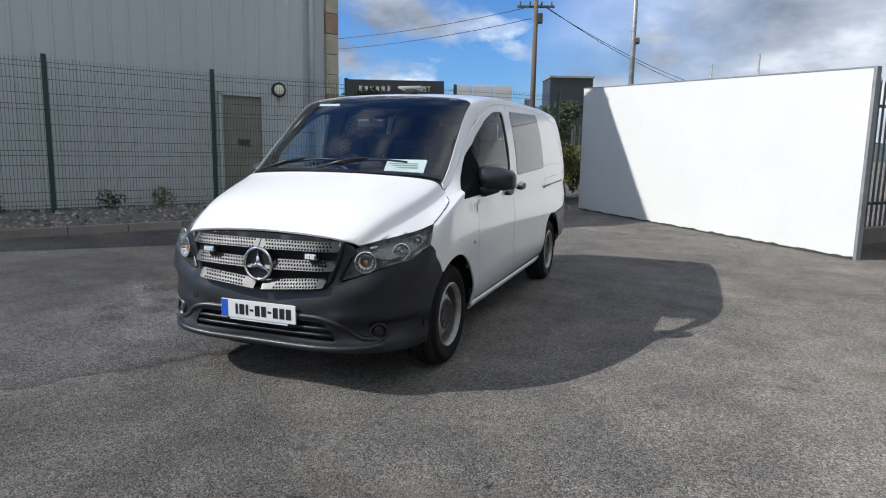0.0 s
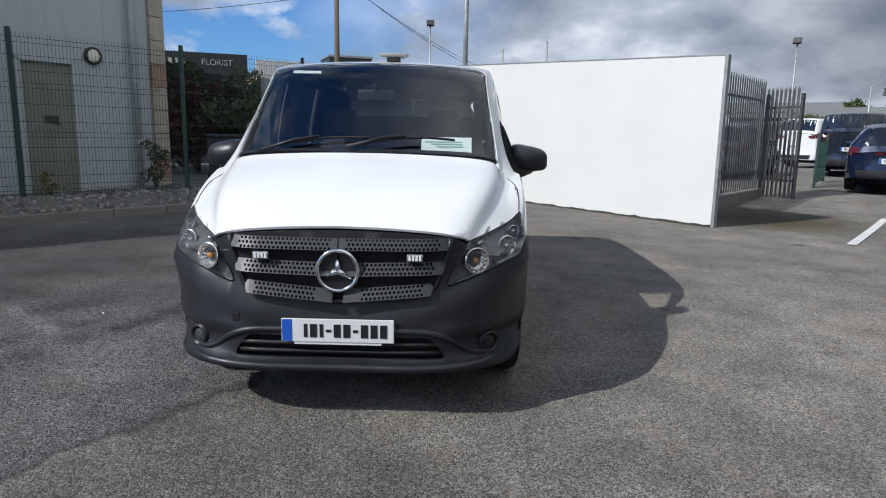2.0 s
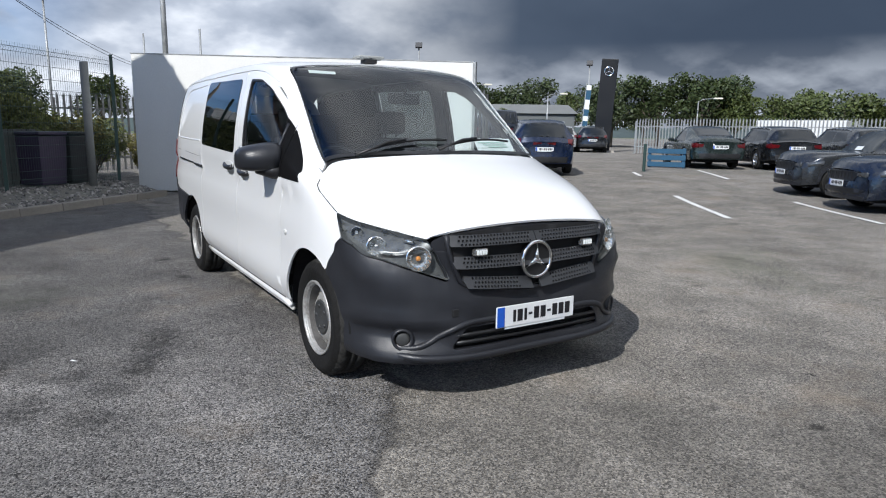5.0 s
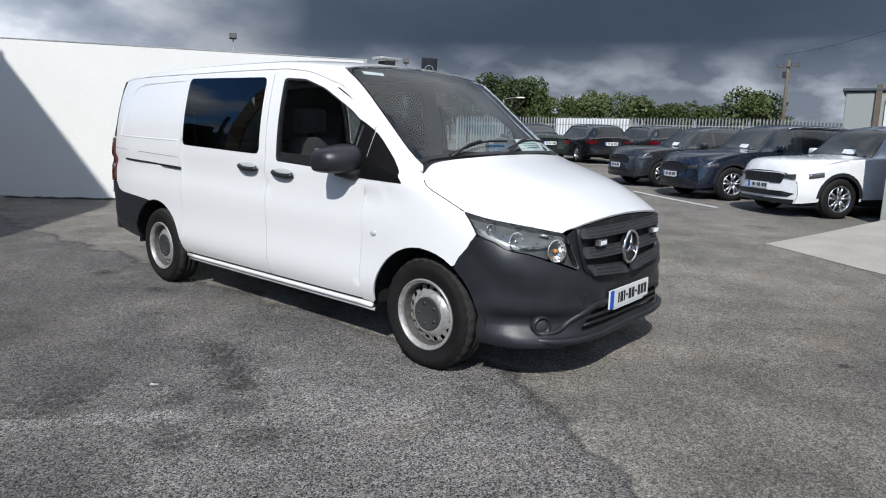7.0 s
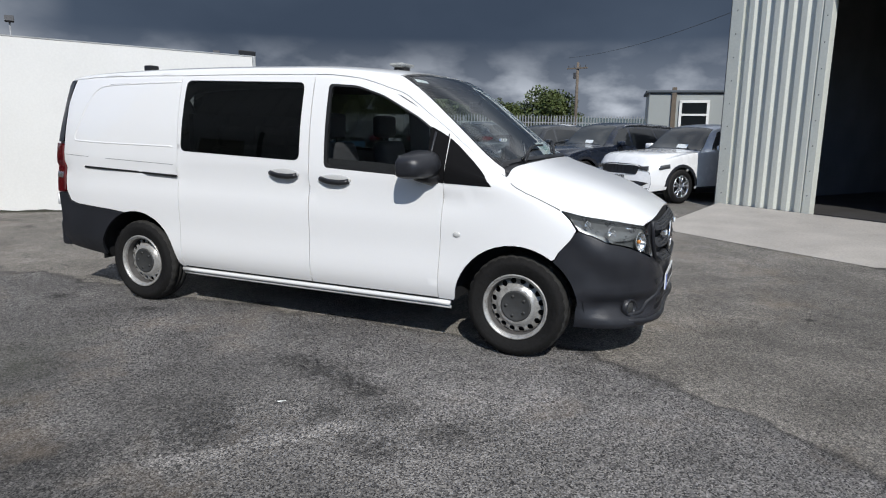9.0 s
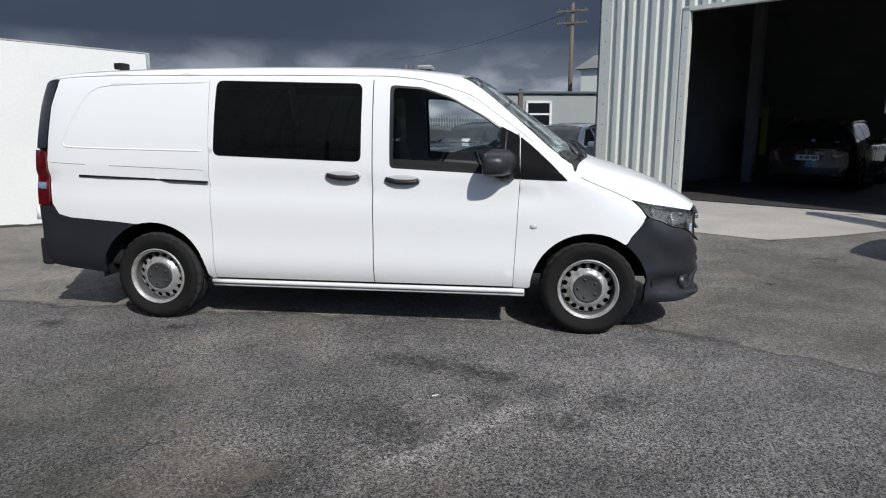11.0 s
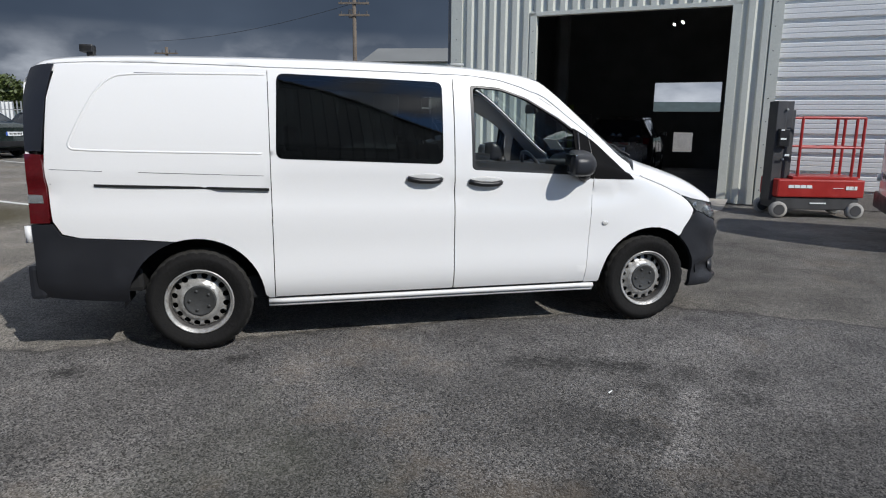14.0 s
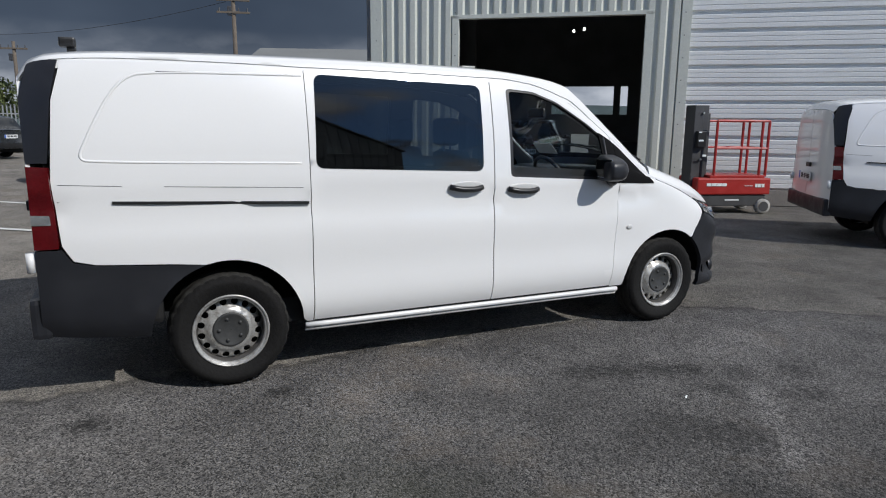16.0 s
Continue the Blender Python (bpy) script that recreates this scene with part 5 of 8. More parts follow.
    wh = new("steering_wheel"); wh.parent = van; wh.matrix_basis = Matrix.Translation((-0.42, -0.86, 1.10)) @ Matrix.Rotation(radians(62), 4, "X")
    bm = bmesh.new()
    spin(bm, [(0.185 + 0.015 * math.cos(a), 0.015 * math.sin(a)) for a in np.linspace(0, 2 * math.pi, 9)[:-1]], 36, "z", True)
    part("wheel_ring", bm, BLACK, wh, "", True)
    bm = bmesh.new()
    tube(bm, (0, 0, -0.03), (0, 0, 0.02), 0.06, 16)
    for a in (0, math.pi, -math.pi / 2):
        tube(bm, (0, 0, 0), (0.18 * math.cos(a), 0.18 * math.sin(a), 0), 0.016, 6)
    part("wheel_hub", bm, BLACK, wh, "", True)
    for x in (-0.42, 0.42):
        st = new("seat"); st.parent = van; st.matrix_basis = Matrix.Translation((x, -0.36, 0.48)); st["label"] = "dark cloth front seat"
        bm = bmesh.new()
        box(bm, (0, 0, 0.16), (0.52, 0.52, 0.20), 0.06)
        part("cushion", bm, SEATCLOTH, st, "", True)
        bm = bmesh.new()
        box(bm, (0, 0, 0.33), (0.50, 0.16, 0.66), 0.06, Matrix.Translation((0, 0.24, 0.20)) @ Matrix.Rotation(-0.20, 4, "X"), (0.85, 0.8))
        part("backrest", bm, SEATCLOTH, st, "", True)
        bm = bmesh.new()
        box(bm, (0, 0.40, 0.97), (0.26, 0.11, 0.19), 0.04)
        for dx in (-0.05, 0.05):
            tube(bm, (dx, 0.385, 0.80), (dx, 0.395, 0.92), 0.008, 6)
        part("headrest", bm, SEATCLOTH, st, "", True)
    bm = bmesh.new()
    box(bm, (0, 1.10, 0.95), (1.55, 0.04, 1.15), 0.0)
    part("bulkhead", bm, DASHMAT, van, "dark bulkhead behind the rear seats")
    bm = bmesh.new()
    box(bm, (0, 0.75, 0.60), (1.30, 0.50, 0.22), 0.06)
    box(bm, (0, 0.98, 0.95), (1.30, 0.14, 0.65), 0.05)
    for x in (-0.45, 0.0, 0.45):
        box(bm, (x, 0.98, 1.36), (0.26, 0.10, 0.17), 0.03)
    part("rear_bench", bm, SEATCLOTH, van, "", True)
    for sd in (1, -1):
        bm = bmesh.new()
        box(bm, (sd * 0.86, -0.6, 0.78), (0.05, 0.92, 0.62), 0.02)
        part("door_card", bm, DASHMAT, van)
    bm = bmesh.new()
    tube(bm, (0, -1.02, 1.66), (0, -1.00, 1.62), 0.012, 6)
    box(bm, (0, -0.98, 1.60), (0.24, 0.03, 0.08), 0.02)
    part("rear_view_mirror", bm, BLACK, van)
    bm = bmesh.new()
    box(bm, (0, 0, 0), (0.30, 0.002, 0.115), 0, Matrix.Translation((0.47, -1.395, 1.295)) @ Matrix.Rotation(radians(-40), 4, "X"))
    pp = part("paper_notice", bm, PAPER, van, "white printed notice behind the windscreen")
    bm = bmesh.new()
    for k in range(3):
        box(bm, (0.02 * k, -0.003, 0.020 - 0.018 * k), (0.22 - 0.03 * k, 0.002, 0.006), 0, Matrix.Translation((0.45, -1.397, 1.296)) @ Matrix.Rotation(radians(-40), 4, "X"))
    part("notice_print", bm, GREENPRINT, pp)
    bm = bmesh.new()
    box(bm, (0, 0, 0), (0.19, 0.002, 0.03), 0, Matrix.Translation((-0.50, -0.755, 1.762)) @ Matrix.Rotation(radians(-48), 4, "X"))
    part("windscreen_sticker", bm, PAPER, van)
    for y in (-1.6, 1.6):
        for sd in (1, -1):
            wheel_parts(van, Vector((sd * 0.795, y, 0.333)), 0.333, 0.205, sd, "steel", 56)
    return van


mat_sill = mat("grimy_sill_paint", (0.52, 0.52, 0.50), 0.45, var=0.25, scale=4)
SEAMSHADE = mat("grey_seam_and_shade", (0.10, 0.10, 0.10), 0.7, var=0.2)
HANDLEGREY = mat("recess_shade_and_indicator_grey", (0.50, 0.50, 0.49), 0.4, var=0.1)
GRILLESLAT = mat("satin_slat_plastic", (0.026, 0.027, 0.030), 0.46, var=0.15, rvar=0.05)
HOUSING = mat("lamp_housing", (0.16, 0.165, 0.165), 0.33, metal=0.5, var=0.35, scale=22)
BEACON = mat("beacon_grey", (0.30, 0.31, 0.30), 0.35, var=0.15)


VAN_OBJECT = white_van()

# ---- yard edge: gravel bed, kerb, fence, grey building ----
FENCE = [Vector((-9.0, -0.05)), Vector((-7.63, 2.33)), Vector((-6.25, 4.70)), Vector((-4.43, 6.60)), Vector((-2.64, 8.27)), Vector((-0.72, 10.25))]
BED_Z = 0.24


def fence_offset(d):
    out = []
    for i, p in enumerate(FENCE):
        a, b = FENCE[max(i - 1, 0)], FENCE[min(i + 1, len(FENCE) - 1)]
        t = (b - a).normalized()
        out.append(p + Vector((t.y, -t.x)) * d)
    return out


def gravel_bed():
    bm = bmesh.new()
    rows = []
    for d, z in ((0.93, 0.10), (0.55, 0.19), (0.1, BED_Z + 0.03), (-0.5, BED_Z + 0.05), (-8.0, BED_Z + 0.06)):
        line = fence_offset(d)
        pts = []
        for a, b in zip(line, line[1:]):
            pts += [a.lerp(b, k / 12) for k in range(12)]
        rows.append([bm.verts.new((p.x, p.y, z + 0.03 * noise.noise(Vector((p.x * 3, p.y * 3, 0))))) for p in pts + [line[-1]]])
    for A, B in zip(rows, rows[1:]):
        for i in range(len(A) - 1):
            bm.faces.new((A[i], A[i + 1], B[i + 1], B[i]))
    tagged(link("gravel_bed", bm, GRAVELBED, None, "", True), "stony bed of grey gravel behind the kerb", "gravel", kind="structure")
    rnd = random.Random(5)
    verts, faces = [], []
    for _ in range(5200):
        k = rnd.random() * (len(FENCE) - 1)
        i = min(int(k), len(FENCE) - 2)
        p = FENCE[i].lerp(FENCE[i + 1], k - i)
        t = (FENCE[i + 1] - FENCE[i]).normalized()
        d = rnd.uniform(-1.3, 0.9)
        p = p + Vector((t.y, -t.x)) * d
        z = 0.11 if d > 0.9 else 0.11 + (0.9 - d) / 0.8 * 0.15 if d > 0.1 else BED_Z + 0.03
        r = rnd.uniform(0.018, 0.052)
        n0 = len(verts)
        a0 = rnd.uniform(0, 6.28)
        for kk in range(5):
            a = a0 + kk * 1.2566
            q = r * rnd.uniform(0.7, 1.2)
            verts.append((p.x + q * math.cos(a), p.y + q * math.sin(a), z + 0.004))
        top = len(verts)
        for kk in range(3):
            a = a0 + 0.4 + kk * 2.094
            verts.append((p.x + 0.55 * r * math.cos(a), p.y + 0.55 * r * math.sin(a), z + r * rnd.uniform(0.55, 0.95)))
        faces.append((top, top + 1, top + 2))
        for kk in range(5):
            faces.append((n0 + kk, n0 + (kk + 1) % 5, top + min(2, kk * 3 // 5)))
        faces += [(n0 + 1, top + 1, top), (n0 + 3, top + 2, top + 1), (n0, top, top + 2)]
    me = bpy.data.meshes.new("gravel")
    me.from_pydata(verts, [], faces)
    me.materials.append(GRAVEL)
    tagged(new("gravel", me), "loose grey and cream gravel stones", "gravel", kind="stuff")


GRAVELBED = mat("gravel_bed_earth", (0.12, 0.115, 0.10), 0.95, var=0.4, scale=4, fine=50, bump=0.8)
GRAVEL = bpy.data.materials.new("gravel_stone")


def gravel_material():
    m = GRAVEL
    m.use_nodes = True
    nt = m.node_tree
    N, L = nt.nodes.new, nt.links.new
    b = nt.nodes["Principled BSDF"]
    g, r = N("ShaderNodeNewGeometry"), N("ShaderNodeValToRGB")
    el = r.color_ramp.elements
    el[0].color, el[1].color = (0.085, 0.085, 0.085, 1), (0.34, 0.325, 0.30, 1)
    e = el.new(0.55); e.color = (0.165, 0.158, 0.15, 1)
    L(g.outputs["Random Per Island"], r.inputs[0]); L(r.outputs[0], b.inputs["Base Color"])
    b.inputs["Roughness"].default_value = 0.9


gravel_material()
gravel_bed()


def kerb():
    root = thing("kerb", Matrix.Identity(4), "weathered concrete kerb stones along the gravel bed", "kerb", kind="structure")
    line = fence_offset(1.05)
    bm = bmesh.new()
    box(bm, (0, 0, 0.055), (0.905, 0.125, 0.15), 0.015)
    me = bpy.data.meshes.new("kerb_stone")
    bm.to_mesh(me); bm.free()
    me.materials.append(KERBSTONE)
    rnd = random.Random(2)
    for a, b in zip(line, line[1:]):
        n = max(1, round((b - a).length / 0.915))
        ang = math.atan2(b.y - a.y, b.x - a.x)
        for k in range(n):
            p = a.lerp(b, (k + 0.5) / n)
            ob = new("kerb_stone", me)
            ob.parent = root
            ob.matrix_basis = Matrix.Translation((p.x, p.y, rnd.uniform(-0.006, 0.006))) @ Matrix.Rotation(ang + rnd.uniform(-0.008, 0.008), 4, "Z") @ Matrix.Diagonal(((b - a).length / n / 0.915, 1, 1, 1))


kerb()


def mesh_fence():
    root = thing("wire_fence", Matrix.Identity(4), "tall dark green welded-mesh fence on steel posts beside gravel", "fence")
    H = 2.55
    for p in FENCE[1:]:
        bm = bmesh.new()
        box(bm, (p.x, p.y, BED_Z + H / 2), (0.06, 0.06, H + 0.12), 0.004)
        part("fence_post", bm, GREENWIRE, root)
    for a, b in zip(FENCE, FENCE[1:]):
        L = (b - a).length
        ang = math.atan2(b.y - a.y, b.x - a.x)
        m = Matrix.Translation((a.x, a.y, BED_Z + 0.06)) @ Matrix.Rotation(ang, 4, "Z")
        verts, faces = [], []

        def bar(p, q, r):
            p, q = Vector(p), Vector(q)
            d = (q - p).normalized()
            u = d.orthogonal().normalized()
            w = d.cross(u)
            n0 = len(verts)
            for c in (p, q):
                for k in range(4):
                    an = math.pi / 4 + k * math.pi / 2
                    verts.append(tuple(m @ (c + (u * math.cos(an) + w * math.sin(an)) * r)))
            for k in range(4):
                faces.append((n0 + k, n0 + (k + 1) % 4, n0 + 4 + (k + 1) % 4, n0 + 4 + k))

        n = int(L / 0.052)
        folds = [0.12, 0.95, 1.70, 2.38]
        for i in range(1, n):
            x = L * i / n
            pts = [(x, 0.02, 0.0)]
            for f in folds:
                pts += [(x, 0.02, f - 0.04), (x, -0.012, f), (x, 0.02, f + 0.04)]
            pts.append((x, 0.02, H - 0.06))
            for q0, q1 in zip(pts, pts[1:]):
                bar(q0, q1, 0.0030)
        for z in [0.03, 0.30, 0.53, 0.75, 1.15, 1.42, 1.92, 2.15] + [f + d for f in folds for d in (-0.04, 0.04)]:
            bar((0.03, 0.026, z), (L - 0.03, 0.026, z), 0.0040)
        me = bpy.data.meshes.new("mesh_panel")
        me.from_pydata(verts, [], faces)
        me.materials.append(GREENWIRE)
        ob = new("mesh_panel", me)
        ob.parent = root


mesh_fence()


def grey_building():
    """The clad building behind the fence. e runs along its face, 0 at the foot of the second post."""
    e = Vector((0.503, 0.864))
    n = Vector((-0.864, 0.503))
    o = Vector((-6.25, 4.70)) + n * 0.42
    ang = math.atan2(e.y, e.x)
    M = Matrix.Translation((o.x, o.y, 0)) @ Matrix.Rotation(ang, 4, "Z")  # local x along the face, local y into the building
    root = thing("industrial_building", M, "grey-blue metal-clad building with a shut side door and bulkhead lamp", "building")
    x0, x1 = -10.0, 2.93
    # roofline out of view, its heights set by where its shadow has to fall
    prof = [(-10.0, 3.2), (-6.4, 6.2), (-2.6, 8.4), (2.93, 8.0)]
    top = lambda x: float(np.interp(x, [p[0] for p in prof], [p[1] for p in prof]))
    # ribbed cladding, sheet by sheet, left out at the door
    dx0, dx1, dz = 0.24, 1.22, 2.44
    def sheet_of(xa, xb, za, zb_f):
        bm = bmesh.new()
        pts = []
        x = xa
        p = 0.30
        k = 0
        while x < xb - 1e-6:
            for f, y in ((0.0, 0.0), (0.78, 0.0), (0.84, -0.022), (0.94, -0.022)):
                q = x + f * p
                if q <= xb:
                    pts.append((q, y))
            x += p
        pts.append((xb, 0.0))
        lo = [bm.verts.new((x, y, za)) for x, y in pts]
        hi = [bm.verts.new((x, y, zb_f(x))) for x, y in pts]
        for i in range(len(pts) - 1):
            bm.faces.new((lo[i], lo[i + 1], hi[i + 1], hi[i]))
        part("cladding_sheet", bm, CLADBLUE, root)
    for xa, xb in ((-10, -7), (-7, -4.6), (-4.6, -2.2), (-2.2, dx0)):
        sheet_of(xa, xb, 0.0, top)
    sheet_of(dx0, dx1, dz + 0.06, top)
    sheet_of(dx1, 2.63, 0.0, top)
    bm = bmesh.new()
    pl = [(x0, 0.06), (x1, 0.06), (x1, 9.0), (x0, 9.0)]
    lo = [bm.verts.new((x, y, -0.1)) for x, y in pl]
    hi = [bm.verts.new((x, y, top(x) - 0.02)) for x, y in pl]
    for i in range(4):
        j = (i + 1) % 4
        bm.faces.new((lo[i], lo[j], hi[j], hi[i]))
    part("wall", bm, CLADBLUE, root)
    bm = bmesh.new()
    for (xa, za), (xb, zb) in zip(prof, prof[1:]):
        q = [(xa, -0.12, za), (xb, -0.12, zb), (xb, 9.1, zb), (xa, 9.1, za)]
        lo = [bm.verts.new(p) for p in q]
        hi = [bm.verts.new((p[0], p[1], p[2] + 0.12)) for p in q]
        bm.faces.new(hi); bm.faces.new(lo[::-1])
        for i in range(4):
            j = (i + 1) % 4
            bm.faces.new((lo[i], lo[j], hi[j], hi[i]))
    part("roof", bm, GALV, root)
    # corner blocks in courses of two colours
    z, k = 0.0, 0
    while z < 8.2:
        h = 0.43
        bm = bmesh.new()
        box(bm, (2.79, 0.10, z + h / 2), (0.30, 0.34, h - 0.012), 0.008)
        part("corner_block", bm, BROWNSTONE if k % 4 == 1 else PALESTONE, root)
        z += h
        k += 1
    # downpipe
    dp = new("downpipe"); dp.parent = root; dp["label"] = "pale grey downpipe with clips"
    bm = bmesh.new()
    pipe(bm, [(2.26, -0.10, 0.2), (2.26, -0.10, 8.2)], 0.058, 12)
    part("pipe", bm, CLADBLUE, dp, "", True)
    for z in (1.1, 2.2, 3.3, 4.4):
        bm = bmesh.new()
        tube(bm, (2.26, -0.10, z), (2.26, -0.10, z + 0.07), 0.068, 12)
        part("clip", bm, CLADBLUE, dp)
    d = new("door"); d.parent = root; d["label"] = "shut weathered grey-green steel door"
    bm = bmesh.new()
    box(bm, ((dx0 + dx1) / 2, 0.02, 0.24 + 1.08), (dx1 - dx0 - 0.16, 0.05, 2.14), 0.004)
    part("leaf", bm, DOORPAINT, d)
    bm = bmesh.new()
    for x in (dx0 + 0.04, dx1 - 0.04):
        box(bm, (x, -0.01, 1.34), (0.08, 0.10, 2.24), 0.004)
    box(bm, ((dx0 + dx1) / 2, -0.01, dz + 0.02), (dx1 - dx0, 0.10, 0.08), 0.004)
    part("frame", bm, CLADBLUE, d)
    bm = bmesh.new()
    tube(bm, (dx0 + 0.62, -0.03, 1.42), (dx0 + 0.62, -0.06, 1.42), 0.012, 8)
    box(bm, (dx0 + 0.60, -0.065, 1.42), (0.10, 0.015, 0.02), 0.004)
    part("handle", bm, DARKSTEEL, d)
    bm = bmesh.new()
    box(bm, (dx0 + 0.52, -0.012, 1.50), (0.24, 0.008, 0.12), 0.002)
    part("letter_plate", bm, DARKSTEEL, d)
    lam = new("bulkhead_lamp"); lam.parent = root; lam["label"] = "round bulkhead lamp with a black ring"
    bm = bmesh.new()
    spin(bm, [(0.150, 0.0), (0.150, 0.06), (0.118, 0.075), (0.112, 0.055)], 28, "z")
    for q in bm.verts:
        q.co = Vector((1.53 + q.co.x, -q.co.z, 2.60 + q.co.y))
    part("ring", bm, BLACK, lam, "", True)
    bm = bmesh.new()
    bmesh.ops.create_uvsphere(bm, u_segments=20, v_segments=10, radius=0.114)
    for q in bm.verts:
        q.co = Vector((1.53 + q.co.x, q.co.y * 0.35 - 0.05, 2.60 + q.co.z))
    part("diffuser", bm, LAMPWHITE, lam, "", True)
    return root


grey_building()

POSTGREY = mat("dull_post_steel", (0.17, 0.175, 0.17), 0.7, var=0.25, scale=4)
for x, y, h, lab in ((-3.12, 7.25, 2.36, ""), (-1.27, 9.40, 2.60, "")):
    bm = bmesh.new()
    tube(bm, (x, y, 0.1), (x, y, h), 0.075, 14)
    tagged(link("gate_post", bm, POSTGREY, None, "", True), "plain round grey steel gate post", "post", "old gate posts")

# ---- palisade fence and gate at the end of the white wall ----


def pale_mesh(h, steel, w=0.068):
    bm = bmesh.new()
    prof = [(-w / 2, 0.0), (-w / 4, 0.014), (0, 0.004), (w / 4, 0.014), (w / 2, 0.0)]
    a = [bm.verts.new((x, y, 0)) for x, y in prof]
    b = [bm.verts.new((x, y, h - 0.10)) for x, y in prof]
    c = [bm.verts.new((x, y - 0.004, h - (0.10 if i % 2 else 0.0) - (0.02 if i in (0, 4) else 0))) for i, (x, y) in enumerate(prof)]
    for A, B in ((a, b), (b, c)):
        for i in range(4):
            bm.faces.new((A[i], A[i + 1], B[i + 1], B[i]))
    ex = bmesh.ops.extrude_face_region(bm, geom=list(bm.faces))
    for v in ex["geom"]:
        if isinstance(v, bmesh.types.BMVert):
            v.co.y += 0.004
    me = bpy.data.meshes.new("pale")
    bm.to_mesh(me); bm.free()
    me.materials.append(steel)
    return me


def palisade(name, a, b, h, label, pitch=0.155, posts=2.75, group="", z=None, steel=None):
    a, b = Vector(a), Vector(b)
    steel = steel or GALV
    L = (b - a).length
    ang = math.atan2(b.y - a.y, b.x - a.x)
    za, zb = (ground_z(a.x, a.y), ground_z(b.x, b.y)) if z is None else (z, z)
    root = thing(name, Matrix.Translation((a.x, a.y, za)) @ Matrix.Rotation(ang, 4, "Z"), label, "gate" if "gate" in name else "fence", group)
    me = pale_mesh(h, steel)
    for k in range(int(L / pitch)):
        ob = new("pale", me)
        ob.parent = root
        ob.matrix_basis = Matrix.Translation(((k + 0.5) * pitch, 0, 0.04))
    for zz in (0.42, h - 0.42):
        bm = bmesh.new()
        box(bm, (L / 2, 0.030, zz), (L, 0.012, 0.05))
        part("rail", bm, steel, root)
    n = max(1, round(L / posts))
    for k in range(n + 1):
        bm = bmesh.new()
        box(bm, (L * k / n, 0.075, (h - 0.15) / 2), (0.06, 0.08, h - 0.1), 0.004)
        part("post", bm, steel, root)
    return root


# galvanised steel in a much darker grey than GALV
DARKGALV = mat("dark_galvanised_steel", (0.115, 0.118, 0.12), 0.5, metal=0.3, var=0.3, scale=5, tint=0.2)
palisade("palisade_fence", (4.16, 5.74), (7.50, 9.84), 2.42, "dark grey steel palisade fence with pointed pales on a kerb", group="steel palisade", z=0.24, steel=DARKGALV)
palisade("palisade_gate", (7.58, 10.0), (7.98, 9.25), 2.45, "open dark grey palisade gate leaf", 0.105, group="steel palisade", z=0.06, steel=DARKGALV)
slab("kerb_plinth", [(4.22, 5.70), (7.62, 9.86), (7.46, 9.99), (4.06, 5.83)], -0.02, 0.26, KERBSTONE, "low concrete plinth under the palisade fence", "plinth")

# ---- workshop shed with open door ----
SH = Vector((9.0, -2.68))
SD = Vector((-0.603, -0.798))
SHED = Matrix.Translation((SH.x, SH.y, 0)) @ Matrix.Rotation(math.atan2(SD.y, SD.x), 4, "Z")  # x along the front, +y into the building
FLOOR = 0.10


def ribs(bm, xa, xb, za, zb, pitch=0.25, depth=0.045, y=0.0):
    pts = []
    x = xa
    while x < xb - 1e-6:
        for f, d in ((0.0, 0.0), (0.34, 0.0), (0.46, -depth), (0.86, -depth)):
            q = x + f * pitch
            if q <= xb:
                pts.append((q, y + d))
        x += pitch
    pts.append((xb, y))
    lo = [bm.verts.new((a, b, za)) for a, b in pts]
    hi = [bm.verts.new((a, b, zb)) for a, b in pts]
    for i in range(len(pts) - 1):
        bm.faces.new((lo[i], lo[i + 1], hi[i + 1], hi[i]))


